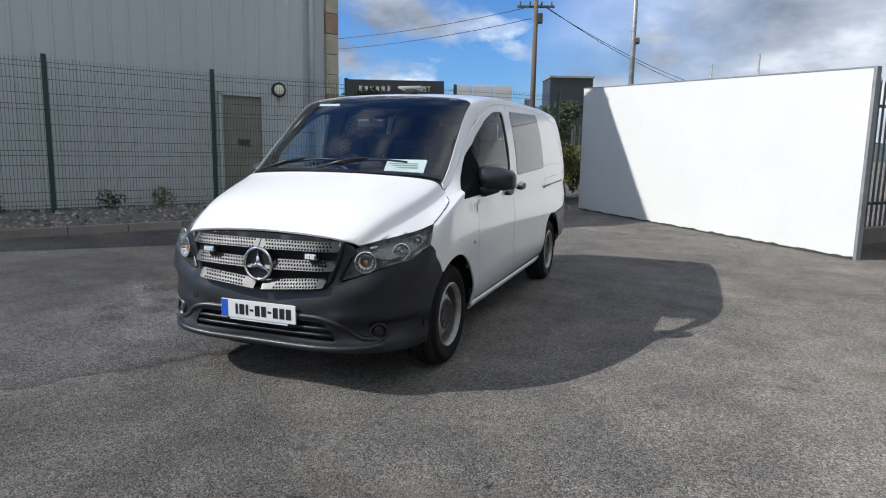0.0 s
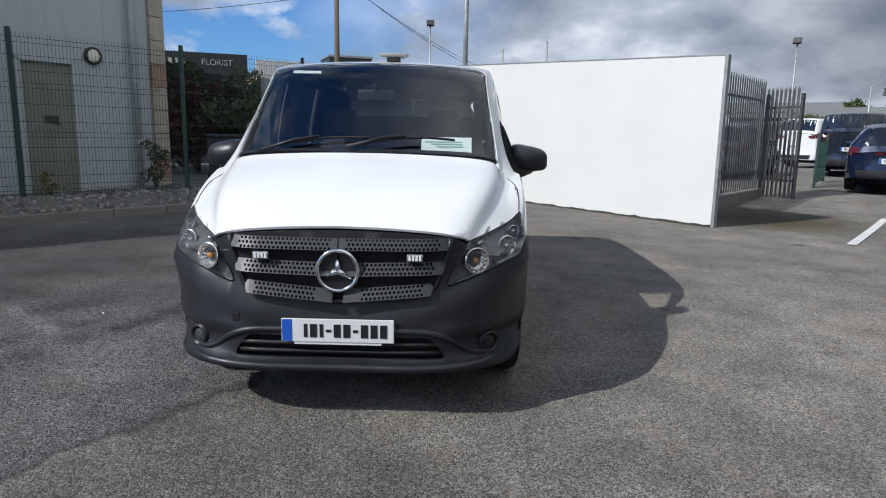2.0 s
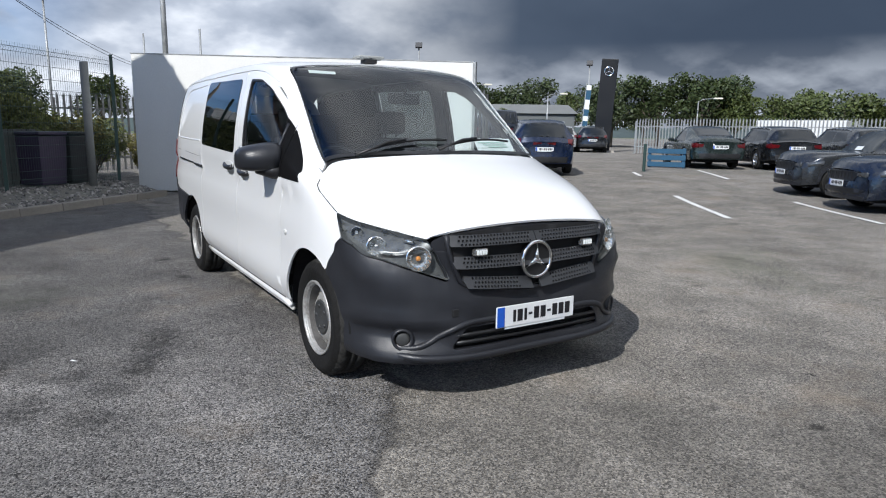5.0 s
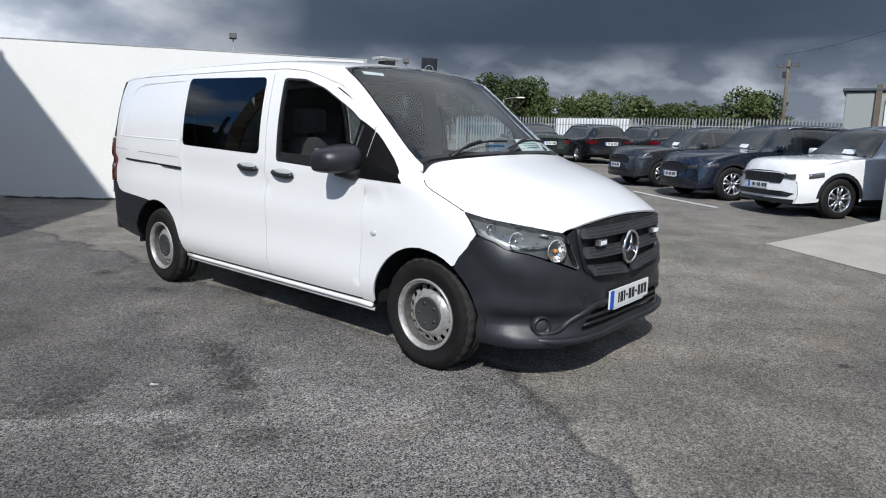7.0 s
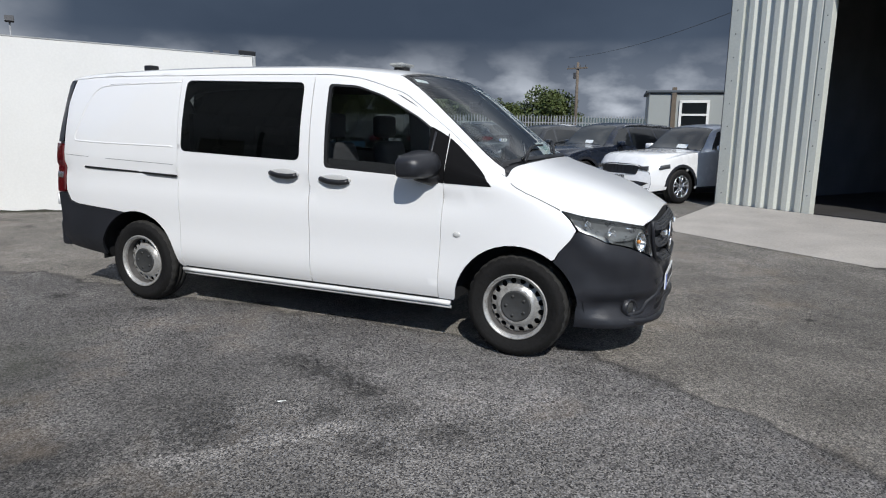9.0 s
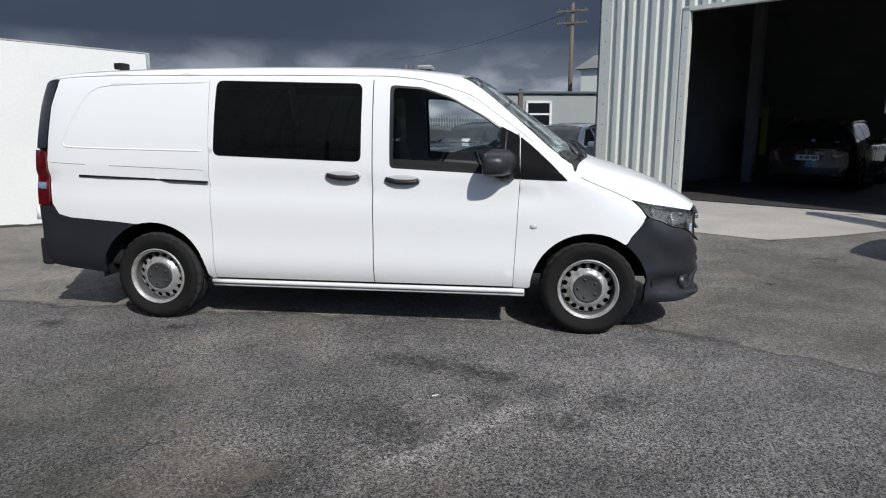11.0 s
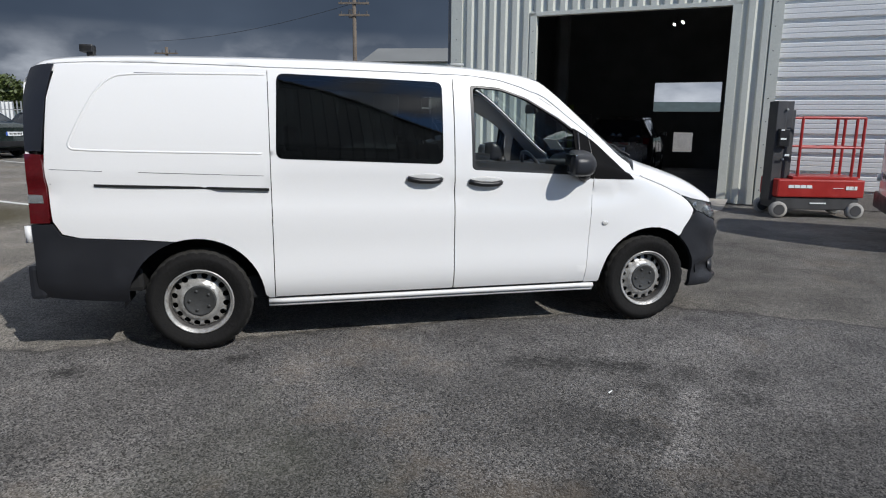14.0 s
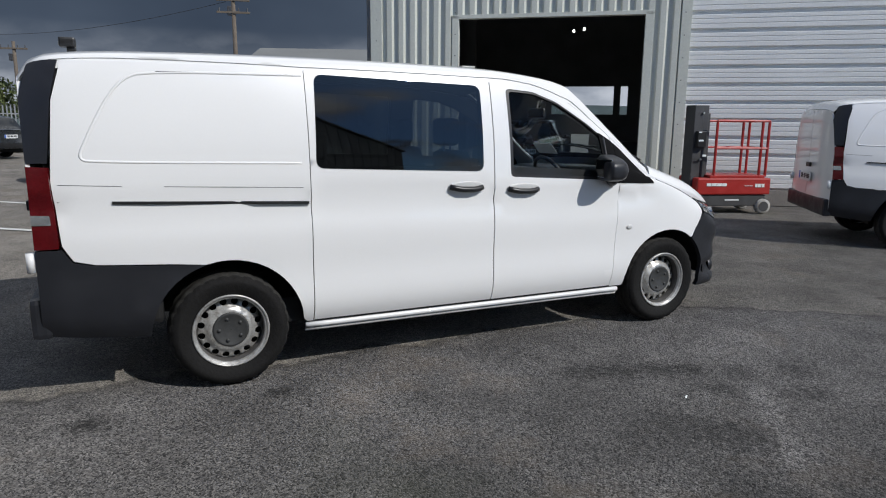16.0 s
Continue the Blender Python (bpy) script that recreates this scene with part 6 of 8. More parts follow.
def shed():
    root = thing("workshop_shed", SHED, "grey corrugated workshop shed with an open roller doorway", "shed")
    o0, o1, oz, top = 1.86, 5.53, 3.70, 6.6
    end = 6.38
    for xa, xb, za in ((0.22, 1.72, 0.10), (o1 + 0.16, o1 + 0.16 + 0.50, 0.02)):
        bm = bmesh.new()
        ribs(bm, xa, xb, za, top)
        part("corrugated_sheet", bm, CLADGREY, root)
    bm = bmesh.new()
    ribs(bm, 1.72, o1 + 0.16, oz + 0.02, top)
    part("corrugated_sheet", bm, CLADGREY, root)
    for xa, xb, za, zb, nm in ((-0.03, 0.22, 0.0, top, "corner_flashing"), (1.72, o0, 0.05, oz, "door_jamb"), (o1, o1 + 0.16, 0.05, oz, "door_jamb"), (o1 + 0.66, end, 0.0, top, "corner_flashing"), (1.72, o1 + 0.16, oz - 0.06, oz + 0.02, "door_head")):
        bm = bmesh.new()
        box(bm, ((xa + xb) / 2, 0.02, (za + zb) / 2), (xb - xa - 0.003, 0.14, zb - za), 0.004)
        part(nm, bm, CLADGREY, root)
    # roofing screws along the flashings
    for x, z0 in ((0.10, 0.3), (o1 + 0.73, 0.3), (1.79, 0.4)):
        for k in range(9):
            bm = bmesh.new()
            tube(bm, (x, -0.056, z0 + 0.42 * k), (x, -0.050, z0 + 0.42 * k), 0.011, 8)
            part("screw", bm, DARKSTEEL, root)
    # dark inside: walls, roof, floor; the far wall has an open doorway
    D = 9.5
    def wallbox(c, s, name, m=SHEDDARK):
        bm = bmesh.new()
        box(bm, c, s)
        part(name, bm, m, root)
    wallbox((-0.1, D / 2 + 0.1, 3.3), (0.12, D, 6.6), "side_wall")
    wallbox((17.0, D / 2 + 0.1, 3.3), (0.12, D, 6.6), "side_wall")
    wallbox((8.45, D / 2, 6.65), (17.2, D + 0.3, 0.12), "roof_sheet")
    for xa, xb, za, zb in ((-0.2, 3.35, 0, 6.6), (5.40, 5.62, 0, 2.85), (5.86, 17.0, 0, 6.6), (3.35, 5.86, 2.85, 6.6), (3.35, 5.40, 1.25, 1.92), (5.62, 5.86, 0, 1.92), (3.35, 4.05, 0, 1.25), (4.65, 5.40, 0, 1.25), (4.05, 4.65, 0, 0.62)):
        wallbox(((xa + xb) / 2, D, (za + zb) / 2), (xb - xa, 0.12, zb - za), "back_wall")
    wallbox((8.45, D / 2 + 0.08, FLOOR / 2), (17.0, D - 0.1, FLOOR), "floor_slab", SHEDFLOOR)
    for x in (1.2, 8.5, 12.0):
        wallbox((x, 5.5, 3.2), (0.25, 0.25, 6.2), "column")
    wallbox((6.38 + 5.3, 0.20, 3.3), (10.6, 0.10, 6.6), "front_lining")
    for x, y in ((4.35, 5.2), (4.05, 6.4)):
        bm = bmesh.new()
        box(bm, (x, y, 4.12 + 0.1 * (y - 5.2)), (0.06, 0.35, 0.03), 0.01)
        part("strip_light", bm, STRIPLIGHT, root, "small lit strip light")
    # narrow upright strip of yellow-green
    bm = bmesh.new()
    box(bm, (1.35, 6.0, 1.42), (0.16, 0.03, 1.25), 0.005)
    part("green_strip", bm, GREENSTRIP, root, "narrow upright yellow-green strip inside the shed")
    for k, (x, y, w, h) in enumerate(((6.1, 7.6, 1.1, 0.95), (0.9, 7.8, 1.4, 1.7))):
        bm = bmesh.new()
        box(bm, (x, y, FLOOR + h / 2), (w, 0.6, h), 0.02)
        part("tool_cabinet", bm, DARKSTEEL, root)
    # horizontal white cladding beside the doorway
    z, k = 0.30, 0
    while z < 6.5:
        bm = bmesh.new()
        prof = [(0.02, 0.0), (0.02, 0.035), (-0.035, 0.055), (-0.035, 0.125), (-0.026, 0.132), (-0.026, 0.140), (-0.035, 0.147), (-0.035, 0.215), (-0.026, 0.222), (-0.026, 0.230), (-0.035, 0.237), (-0.035, 0.295), (0.02, 0.315), (0.02, 0.335)]
        a = [bm.verts.new((end, 0.06 + y, z + h)) for y, h in prof]
        b = [bm.verts.new((end + 11.5, 0.06 + y, z + h)) for y, h in prof]
        for i in range(len(prof) - 1):
            bm.faces.new((a[i], b[i], b[i + 1], a[i + 1]))
        part("cladding_plank", bm, CLADWHITE, root)
        z += 0.335
        k += 1
    bm = bmesh.new()
    box(bm, (end + 5.75, 0.05, 0.16), (11.5, 0.12, 0.30), 0.006)
    part("plinth", bm, KERBSTONE, root)
    return root


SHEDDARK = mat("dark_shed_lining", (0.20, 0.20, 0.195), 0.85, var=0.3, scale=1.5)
# the darkness inside the shed is put into this near-black floor colour
SHEDFLOOR = mat("shaded_shed_floor", (0.05, 0.047, 0.044), 0.7, var=0.3, scale=1.5)
GREENSTRIP = mat("yellow_green_strip", (0.20, 0.25, 0.06), 0.6)
STRIPLIGHT = mat("lit_tube", (1.0, 0.97, 0.9), 0.5, emit=6.0)
shed()


def apron():
    """The concrete ramp in front of the doorway."""
    P = lambda a, b: SHED @ Vector((a, b, 0))
    outer = [Vector((5.55, -1.80, 0.006)), Vector((4.6, -2.95, 0.006)), Vector((3.55, -4.35, 0.006)), Vector((4.0, -5.35, 0.006)), Vector((4.75, -6.55, 0.006))]
    inner = [P(0.05, -0.06), P(1.5, -0.06), P(3.2, -0.06), P(4.6, -0.06), P(5.75, -0.06)]
    bm = bmesh.new()
    rows = []
    for k in range(7):
        t = k / 6
        rows.append([bm.verts.new(Vector((*(a.lerp(b, t)).xy, 0.006 + (FLOOR - 0.006) * t ** 1.3))) for a, b in zip(outer, inner)])
    for A, B in zip(rows, rows[1:]):
        for i in range(4):
            bm.faces.new((A[i], A[i + 1], B[i + 1], B[i]))
    bmesh.ops.recalc_face_normals(bm, faces=bm.faces)
    tagged(link("apron", bm, CONCRETE, None, "", True), "pale dusty concrete ramp before the shed doorway", "ramp", kind="structure")


apron()


def painted_lines():
    for i, (a, b, w) in enumerate((((5.80, 3.28), (8.12, 6.2), 0.12), ((7.72, 1.70), (10.1, 4.73), 0.12), ((9.45, 0.10), (11.45, 2.75), 0.12), ((13.16, 8.45), (13.95, 9.45), 0.12), ((14.7, 6.58), (16.6, 9.03), 0.12))):
        a, b = Vector(a), Vector(b)
        n = max(2, int((b - a).length / 0.5))
        t = (b - a).normalized()
        s = Vector((-t.y, t.x)) * w / 2
        bm = bmesh.new()
        L = []
        for k in range(n + 1):
            p = a.lerp(b, k / n)
            L.append([bm.verts.new((q.x, q.y, ground_z(q.x, q.y) + 0.013)) for q in (p - s, p + s)])
        for A, B in zip(L, L[1:]):
            bm.faces.new((A[0], B[0], B[1], A[1]))
        tagged(link("parking_line", bm, PAINTLINE), "worn white painted parking line on tarmac", "road marking", "parking lines", "structure")


painted_lines()

# ---- parked cars ----
GREYGLASS = mat("car_window_dark", (0.010, 0.012, 0.014), 0.06, var=0.05, spec=0.7)
PAINTS = {
    "white": mat("car_white", (0.78, 0.78, 0.77), 0.25, var=0.02, coat=0.9),
    "darkblue": mat("car_dark_blue", (0.012, 0.017, 0.030), 0.25, metal=0.3, var=0.05, coat=0.9),
    "blue": mat("car_blue", (0.004, 0.011, 0.036), 0.25, metal=0.3, var=0.05, coat=0.9),
    "darkgrey": mat("car_dark_grey", (0.035, 0.038, 0.042), 0.28, metal=0.4, var=0.05, coat=0.9),
    "black": mat("car_black", (0.010, 0.011, 0.013), 0.22, metal=0.2, var=0.05, coat=0.9),
    "green": mat("car_dark_green", (0.015, 0.024, 0.022), 0.25, metal=0.3, var=0.05, coat=0.9),
    "silver": mat("car_silver", (0.42, 0.42, 0.41), 0.28, metal=0.6, var=0.04, coat=0.8),
    "brown": mat("car_dark_brown", (0.040, 0.030, 0.030), 0.28, metal=0.4, var=0.05, coat=0.9),
}
CARLAMP = mat("car_lamp_lens", (0.10, 0.105, 0.11), 0.12, metal=0.4, var=0.5, scale=20, coat=0.8)
SHELLS = {}


def car_shell(kind):
    if kind in SHELLS:
        return SHELLS[kind]
    # length, width, height, wheelbase, front overhang, wheel radius
    L, W, H, wb, fo, r = {"suv": (4.40, 1.84, 1.62, 2.64, 0.87, 0.345), "bigsuv": (4.70, 1.88, 1.66, 2.79, 0.90, 0.36), "smallsuv": (4.24, 1.79, 1.55, 2.65, 0.85, 0.335),
                         "saloon": (4.69, 1.83, 1.46, 2.69, 0.90, 0.33), "estate": (4.69, 1.83, 1.48, 2.69, 0.90, 0.33), "minibus": (4.90, 1.90, 1.97, 3.0, 0.91, 0.34)}[kind]
    F, R = -wb / 2 - fo, -wb / 2 - fo + L
    hh = 1.15 if kind == "minibus" else (0.665 * H if "suv" in kind else 0.635 * H)
    cow = -wb / 2 + (0.52 if kind != "minibus" else 0.05)
    wt = cow + (0.72 if kind != "minibus" else 0.70)
    if kind == "saloon":
        top = [(F, 0.60), (F + 0.10, 0.74), (F + 0.45, 0.86), (cow, hh), (wt, H - 0.07), (wt + 0.55, H), (R - 1.45, H - 0.06), (R - 0.60, 1.10), (R - 0.30, 1.07), (R - 0.04, 1.02), (R, 0.92)]
    elif kind == "minibus":
        top = [(F, 0.80), (F + 0.08, 0.95), (F + 0.5, 1.10), (cow, hh + 0.04), (wt, H - 0.10), (wt + 0.4, H - 0.02), (R - 0.5, H), (R - 0.10, H - 0.06), (R - 0.02, H - 0.25), (R, H - 0.6)]
    else:
        nb = 0.14 if "suv" in kind else 0.0
        top = [(F, 0.66 + nb), (F + 0.07, 0.82 + nb), (F + 0.40, 0.92 + nb * 0.8), (cow, hh), (wt, H - 0.07), (wt + 0.55, H), (R - 0.80, H - 0.03), (R - 0.32, H - 0.12), (R - 0.10, H - 0.48), (R, 0.95)]
    w = W / 2
    belt = hh - 0.05 if kind != "minibus" else 1.08
    sh = Shell(top=top,
               half=[(F, w - 0.16), (F + 0.12, w - 0.07), (F + 0.45, w - 0.015), (0, w), (R - 0.5, w - 0.01), (R - 0.12, w - 0.05), (R, w - 0.10)],
               edge=[(F, w - 0.30), (F + 0.4, w - 0.16), (cow, w - 0.14), (wt, w - 0.28), (0.3, w - 0.26), (R - 0.8, w - 0.28), (R - 0.3, w - 0.30), (R, w - 0.20)] if kind != "minibus" else [(F, w - 0.25), (cow, w - 0.10), (wt, w - 0.16), (R, w - 0.17)],
               low=[(F, 0.24), (F + 0.6, 0.20), (R - 0.6, 0.22), (R, 0.32)],
               belt=[(F, 0.60 if "suv" in kind else 0.52), (F + 0.3, 0.86 if "suv" in kind else 0.78), (cow, belt - 0.02), (0, belt), (R - 0.2, belt + 0.02), (R, min(belt, 0.88))],
               bow=[(F, 0.22), (cow, 0.16), (wt, 0.08), (0.2, 0), (R - 0.6, 0.0), (R, -0.12)], n=110)
    SHELLS[kind] = (sh, dict(L=L, W=W, H=H, wb=wb, F=F, R=R, r=r, hh=hh, cow=cow, wt=wt, belt=belt, w=w))
    return SHELLS[kind]


def car(name, kind, paint, heading, axle, label, category, front=True, group="parked cars", detail=0.09, clad=True, z=None):
    """A parked car; axle is the middle of the axle nearer the viewer (front or rear)."""
    S, d = car_shell(kind)
    h = Vector(heading).normalized()
    a = Vector(axle)
    o = a - h * d["wb"] / 2 if front else a + h * d["wb"] / 2
    zz = ground_z(o.x, o.y) if z is None else z
    root = thing(name, Matrix.Translation((o.x, o.y, zz)) @ Matrix.Rotation(math.atan2(h.y, h.x) + math.pi / 2, 4, "Z"), label, category, group)
    P, F, R, wb, r, H, belt, cow, wt, w = PAINTS[paint], d["F"], d["R"], d["wb"], d["r"], d["H"], d["belt"], d["cow"], d["wt"], d["w"]
    ra = r + 0.055
    yf, yr = -wb / 2, wb / 2
    # body skin with open wheel arches, from sill to the middle of the roof
    bm = bmesh.new()
    for sd in (1, -1):
        ol = [S.uv(yf + ra, 0.30)] + [S.uv(y, 0.30) for y in np.linspace(yf + ra + 0.2, yr - ra - 0.2, 6)] + [S.uv(yr - ra, 0.30)]
        ol += [S.uv(*q) for q in arc(yr, r, ra, 175, 5, 10)] + [S.uv(yr + ra, 0.30), (R - 0.02, 0.02), (R, 0.10)] + [(R, v) for v in np.linspace(0.2, 1.0, 8)] + [(F, 1.0)] + [(F, v) for v in np.linspace(0.9, 0.02, 8)]
        ol += [S.uv(yf - ra, 0.30)] + [S.uv(*q) for q in arc(yf, r, ra, 175, 5, 10)]
        S.panel("x", ol, [], P, root, flank=False, off=0, thick=0.0, sides=(sd,), step=detail, join=bm)
    bmesh.ops.remove_doubles(bm, verts=bm.verts, dist=0.002)
    body = part("body", bm, P, root, "", True)

    def end_pt(x, z, dd, rear=False):
        s = R if rear else F
        k = max(0.0, 1 - (abs(x) / (w - 0.12)) ** 4)
        swell = 0.05 * math.exp(-((z - 0.42) / 0.18) ** 2) * k
        y = s + S.bow(s) * (x / 0.95) ** 2
        return Vector((x, y + swell + dd, z)) if rear else Vector((x, y - swell - dd, z))

    for rear in (False, True):
        i = -1 if rear else 0
        zs = np.linspace(S.Z[i][0] + 0.01, S.Z[i][-1] - 0.02, 9)
        half = [(float(np.interp(q, S.Z[i], S.X[i])), q) for q in zs]
        ol = half + [(-x, q) for x, q in reversed(half)]
        bm = bmesh.new()
        sheet(bm, ol, [], detail, lambda x, q, dd, rear=rear: end_pt(x, q, dd, rear), 0.0, flip=rear)
        part("rear_panel" if rear else "front_panel", bm, P, root, "", True)

    def decal(nm, poly, m, rear, off=0.012, thick=0.012, lab=""):
        bm = bmesh.new()
        sheet(bm, poly, [], 0.09, lambda x, q, dd: end_pt(x, q, dd + off, rear), thick, flip=rear)
        return part(nm, bm, m, root, lab, True)

    z0, z1 = S.Z[0][-1], S.Z[-1][-1]
    fw = float(S.X[0][40]) + 0.02
    if kind != "minibus":
        g = decal("grille", [(-0.46, z0 - 0.21), (0.46, z0 - 0.21), (0.52, z0 - 0.06), (0.40, z0 - 0.035), (-0.40, z0 - 0.035), (-0.52, z0 - 0.06)], BLACK, False, 0.02, 0.02)
        for k in range(9):
            bm = bmesh.new()
            x = -0.40 + 0.10 * k
            box(bm, end_pt(x, z0 - 0.125, 0.026), (0.012, 0.012, 0.14))
            part("grille_bar", bm, BLACK, g)
    decal("lower_intake", [(-0.62, 0.37), (0.62, 0.37), (0.72, 0.43), (0.50, 0.46), (-0.50, 0.46), (-0.72, 0.43)], BLACK, False, 0.014)
    decal("lower_lip", [(-0.70, 0.25), (0.70, 0.25), (0.72, 0.325), (-0.72, 0.325)], PLASTIC, False, 0.014)
    decal("rear_valance", [(-0.66, 0.36), (0.66, 0.36), (0.70, 0.52), (-0.70, 0.52)], BLACK if clad else P, True, 0.014)
    number_plate(root, end_pt(0, 0.54, 0.03), -1)
    number_plate(root, end_pt(0, 0.74 if kind != "minibus" else 0.85, 0.03, True), 1)
    for sd in (1, -1):
        # lamps wrap round the corners
        zl = z0 - 0.10
        def flank_at(q, zz, off):
            k = min(max(int((q - S.s0) / (S.s1 - S.s0) * (len(S.S) - 1)), 0), len(S.S) - 1)
            x = float(np.interp(zz, S.Z[k][:58], S.X[k][:58])) + off
            return Vector((sd * x, q + S.bow(q) * (x / 0.95) ** 2, zz))

        bm = bmesh.new()
        rows = [[bm.verts.new(flank_at(F + 0.03 + 0.30 * k / 6, zz, o)) for zz, o in ((zl - 0.03 + 0.05 * k / 6, 0.002), (zl - 0.028 + 0.05 * k / 6, 0.018), (zl + 0.055 + 0.045 * k / 6, 0.016), (zl + 0.058 + 0.045 * k / 6, -0.004))] for k in range(7)]
        for A, B in zip(rows, rows[1:]):
            for k in range(3):
                bm.faces.new((A[k], B[k], B[k + 1], A[k + 1]) if sd > 0 else (A[k], A[k + 1], B[k + 1], B[k]))
        part("head_lamp", bm, CARLAMP, root, "clear headlamp", True)
        decal("head_lamp_front", [(q[0] * sd, q[1]) for q in ([(fw - 0.02, zl - 0.03), (fw - 0.02, zl + 0.06), (0.53, zl + 0.045), (0.52, zl - 0.01)][:: (-1 if sd > 0 else 1)])], CARLAMP, False, 0.024, 0.03)
        zt = belt - 0.02 if kind != "minibus" else 1.30
        tl = [(R - 0.30, zt - 0.13), (R - 0.30, zt + 0.0), (R - 0.05, zt + 0.02), (R - 0.05, zt - 0.15)]
        S.panel("tail_lamp", tl, [], REDLENS, root, off=0.008, thick=0.02, sides=(sd,), step=0.06, label="red tail lamp")
        rx = float(np.interp(zt - 0.06, S.Z[-1], S.X[-1]))
        decal("tail_lamp_rear", [(q[0] * sd, q[1]) for q in ([(rx, zt - 0.15), (rx, min(zt, z1 - 0.02)), (rx - 0.26, min(zt - 0.03, z1 - 0.03)), (rx - 0.22, zt - 0.12)][:: (1 if sd > 0 else -1)])], REDLENS, True, 0.012)
        # side glass
        zt_ = H - 0.155
        if kind == "saloon":
            wins = [[(cow + 0.40, belt + 0.04), (cow + 0.78, zt_ - 0.02), (0.12, zt_ + 0.01), (0.10, belt + 0.03)], [(0.17, belt + 0.03), (0.19, zt_ + 0.01), (0.75, zt_ - 0.03), (1.22, belt + 0.06)]]
        elif kind == "minibus":
            wins = [[(cow + 0.25, belt + 0.12), (cow + 0.62, H - 0.25), (0.0, H - 0.25), (0.0, belt + 0.10)], [(0.08, belt + 0.10), (0.08, H - 0.25), (1.0, H - 0.25), (1.0, belt + 0.10)], [(1.08, belt + 0.10), (1.08, H - 0.25), (R - 0.35, H - 0.27), (R - 0.28, belt + 0.10)]]
        else:
            wins = [[(cow + 0.40, belt + 0.05), (cow + 0.76, zt_ - 0.02), (0.12, zt_ + 0.02), (0.10, belt + 0.03)], [(0.17, belt + 0.03), (0.19, zt_ + 0.02), (0.98, zt_ - 0.01), (1.05, belt + 0.05)], [(1.12, belt + 0.06), (1.05, zt_ - 0.02), (R - 0.75, zt_ - 0.05), (R - 0.50, belt + 0.12)]]
        for wn in wins:
            S.panel("side_window", rounded(wn, 0.03), [], GREYGLASS, root, off=0.004, thick=0.004, sides=(sd,), step=detail)
        if clad:
            cl = [(yf + ra + 0.06, 0.21), (yf + ra + 0.05, 0.33), (yr - ra - 0.05, 0.35), (yr - ra - 0.06, 0.22)]
            S.panel("sill_cladding", cl, [], PLASTIC, root, off=0.010, thick=0.02, sides=(sd,), step=detail)
            for yy in (yf, yr):
                ring = arc(yy, r, ra + 0.055, 178, 2, 12) + arc(yy, r, ra - 0.005, 2, 178, 12)
                S.panel("arch_cladding", ring, [], PLASTIC, root, off=0.008, thick=0.02, sides=(sd,), step=0.1)
        for y0 in (0.145, 1.10 if kind not in ("minibus",) else 1.04):
            bm = bmesh.new()
            pts = [S.at(*S.uv(y0, q), 0.0005, sd) for q in np.linspace(0.36, belt, 6)]
            pipe(bm, pts, 0.004, 4)
            part("door_seam", bm, BLACK, body)
        for y0 in (0.0, 0.92):
            c = S.at(*S.uv(y0, belt - 0.10), 0.012, sd)
            bm = bmesh.new()
            box(bm, c, (0.03, 0.18, 0.028), 0.008)
            part("door_handle", bm, P, root)
        bm = bmesh.new()
        c = Vector((sd * (w + 0.06), cow + 0.55, belt + 0.09))
        box(bm, c, (0.20, 0.14, 0.13), 0.04)
        box(bm, c + Vector((-sd * 0.12, 0, -0.05)), (0.14, 0.06, 0.04), 0.01)
        part("door_mirror", bm, P, root, "", True)
        if kind in ("suv", "bigsuv", "estate"):
            bm = bmesh.new()
            pts = [S.at(y, 0.645, 0.03, sd) for y in np.linspace(wt + 0.25, R - 0.7, 10)]
            pts = [pts[0] - Vector((0, 0.05, 0.04))] + pts + [pts[-1] + Vector((0, 0.05, -0.04))]
            pipe(bm, pts, 0.016, 6)
            part("roof_rail", bm, ALLOY if paint != "white" else DARKSTEEL, root, "", True)
        for yy in (yf, yr):
            wheel_parts(root, Vector((sd * (w - 0.115), yy, r)), r, 0.22, sd, "alloy", 28)
    bm = bmesh.new()
    vb = 0.70
    ws = [(cow + 0.06, vb), (wt - 0.03, vb + 0.02), (wt + 0.0, 1.0), (cow + 0.0, 1.0)]
    S.panel("x", ws, [], GREYGLASS, root, flank=False, off=0.004, thick=0, join=bm, step=detail)
    part("windscreen", bm, SCREENDARK, root, "", True)
    bm = bmesh.new()
    if kind == "saloon":
        rw = [(R - 1.40, 0.72), (R - 0.72, 0.72), (R - 0.68, 1.0), (R - 1.42, 1.0)]
    elif kind == "minibus":
        rw = [(R - 0.09, 0.70), (R - 0.012, 0.72), (R - 0.012, 1.0), (R - 0.09, 1.0)]
    else:
        rw = [(R - 0.30, 0.72), (R - 0.075, 0.70), (R - 0.07, 1.0), (R - 0.32, 1.0)]
    S.panel("x", rw, [], GREYGLASS, root, flank=False, off=0.006, thick=0, join=bm, step=0.08)
    part("rear_window", bm, GREYGLASS, root, "", True)
    bm = bmesh.new()
    box(bm, (0, 0, 0.36), (2 * w - 0.36, d["L"] - 0.5, 0.30), 0.02)
    part("underbody", bm, DARK, root)
    bm = bmesh.new()
    box(bm, (0, 0, 0), (0.27, 0.004, 0.10), 0, Matrix.Translation((0.30, cow + 0.13, d["hh"] + 0.07)) @ Matrix.Rotation(radians(-35), 4, "X"))
    part("price_card", bm, PAPER, root)
    return root


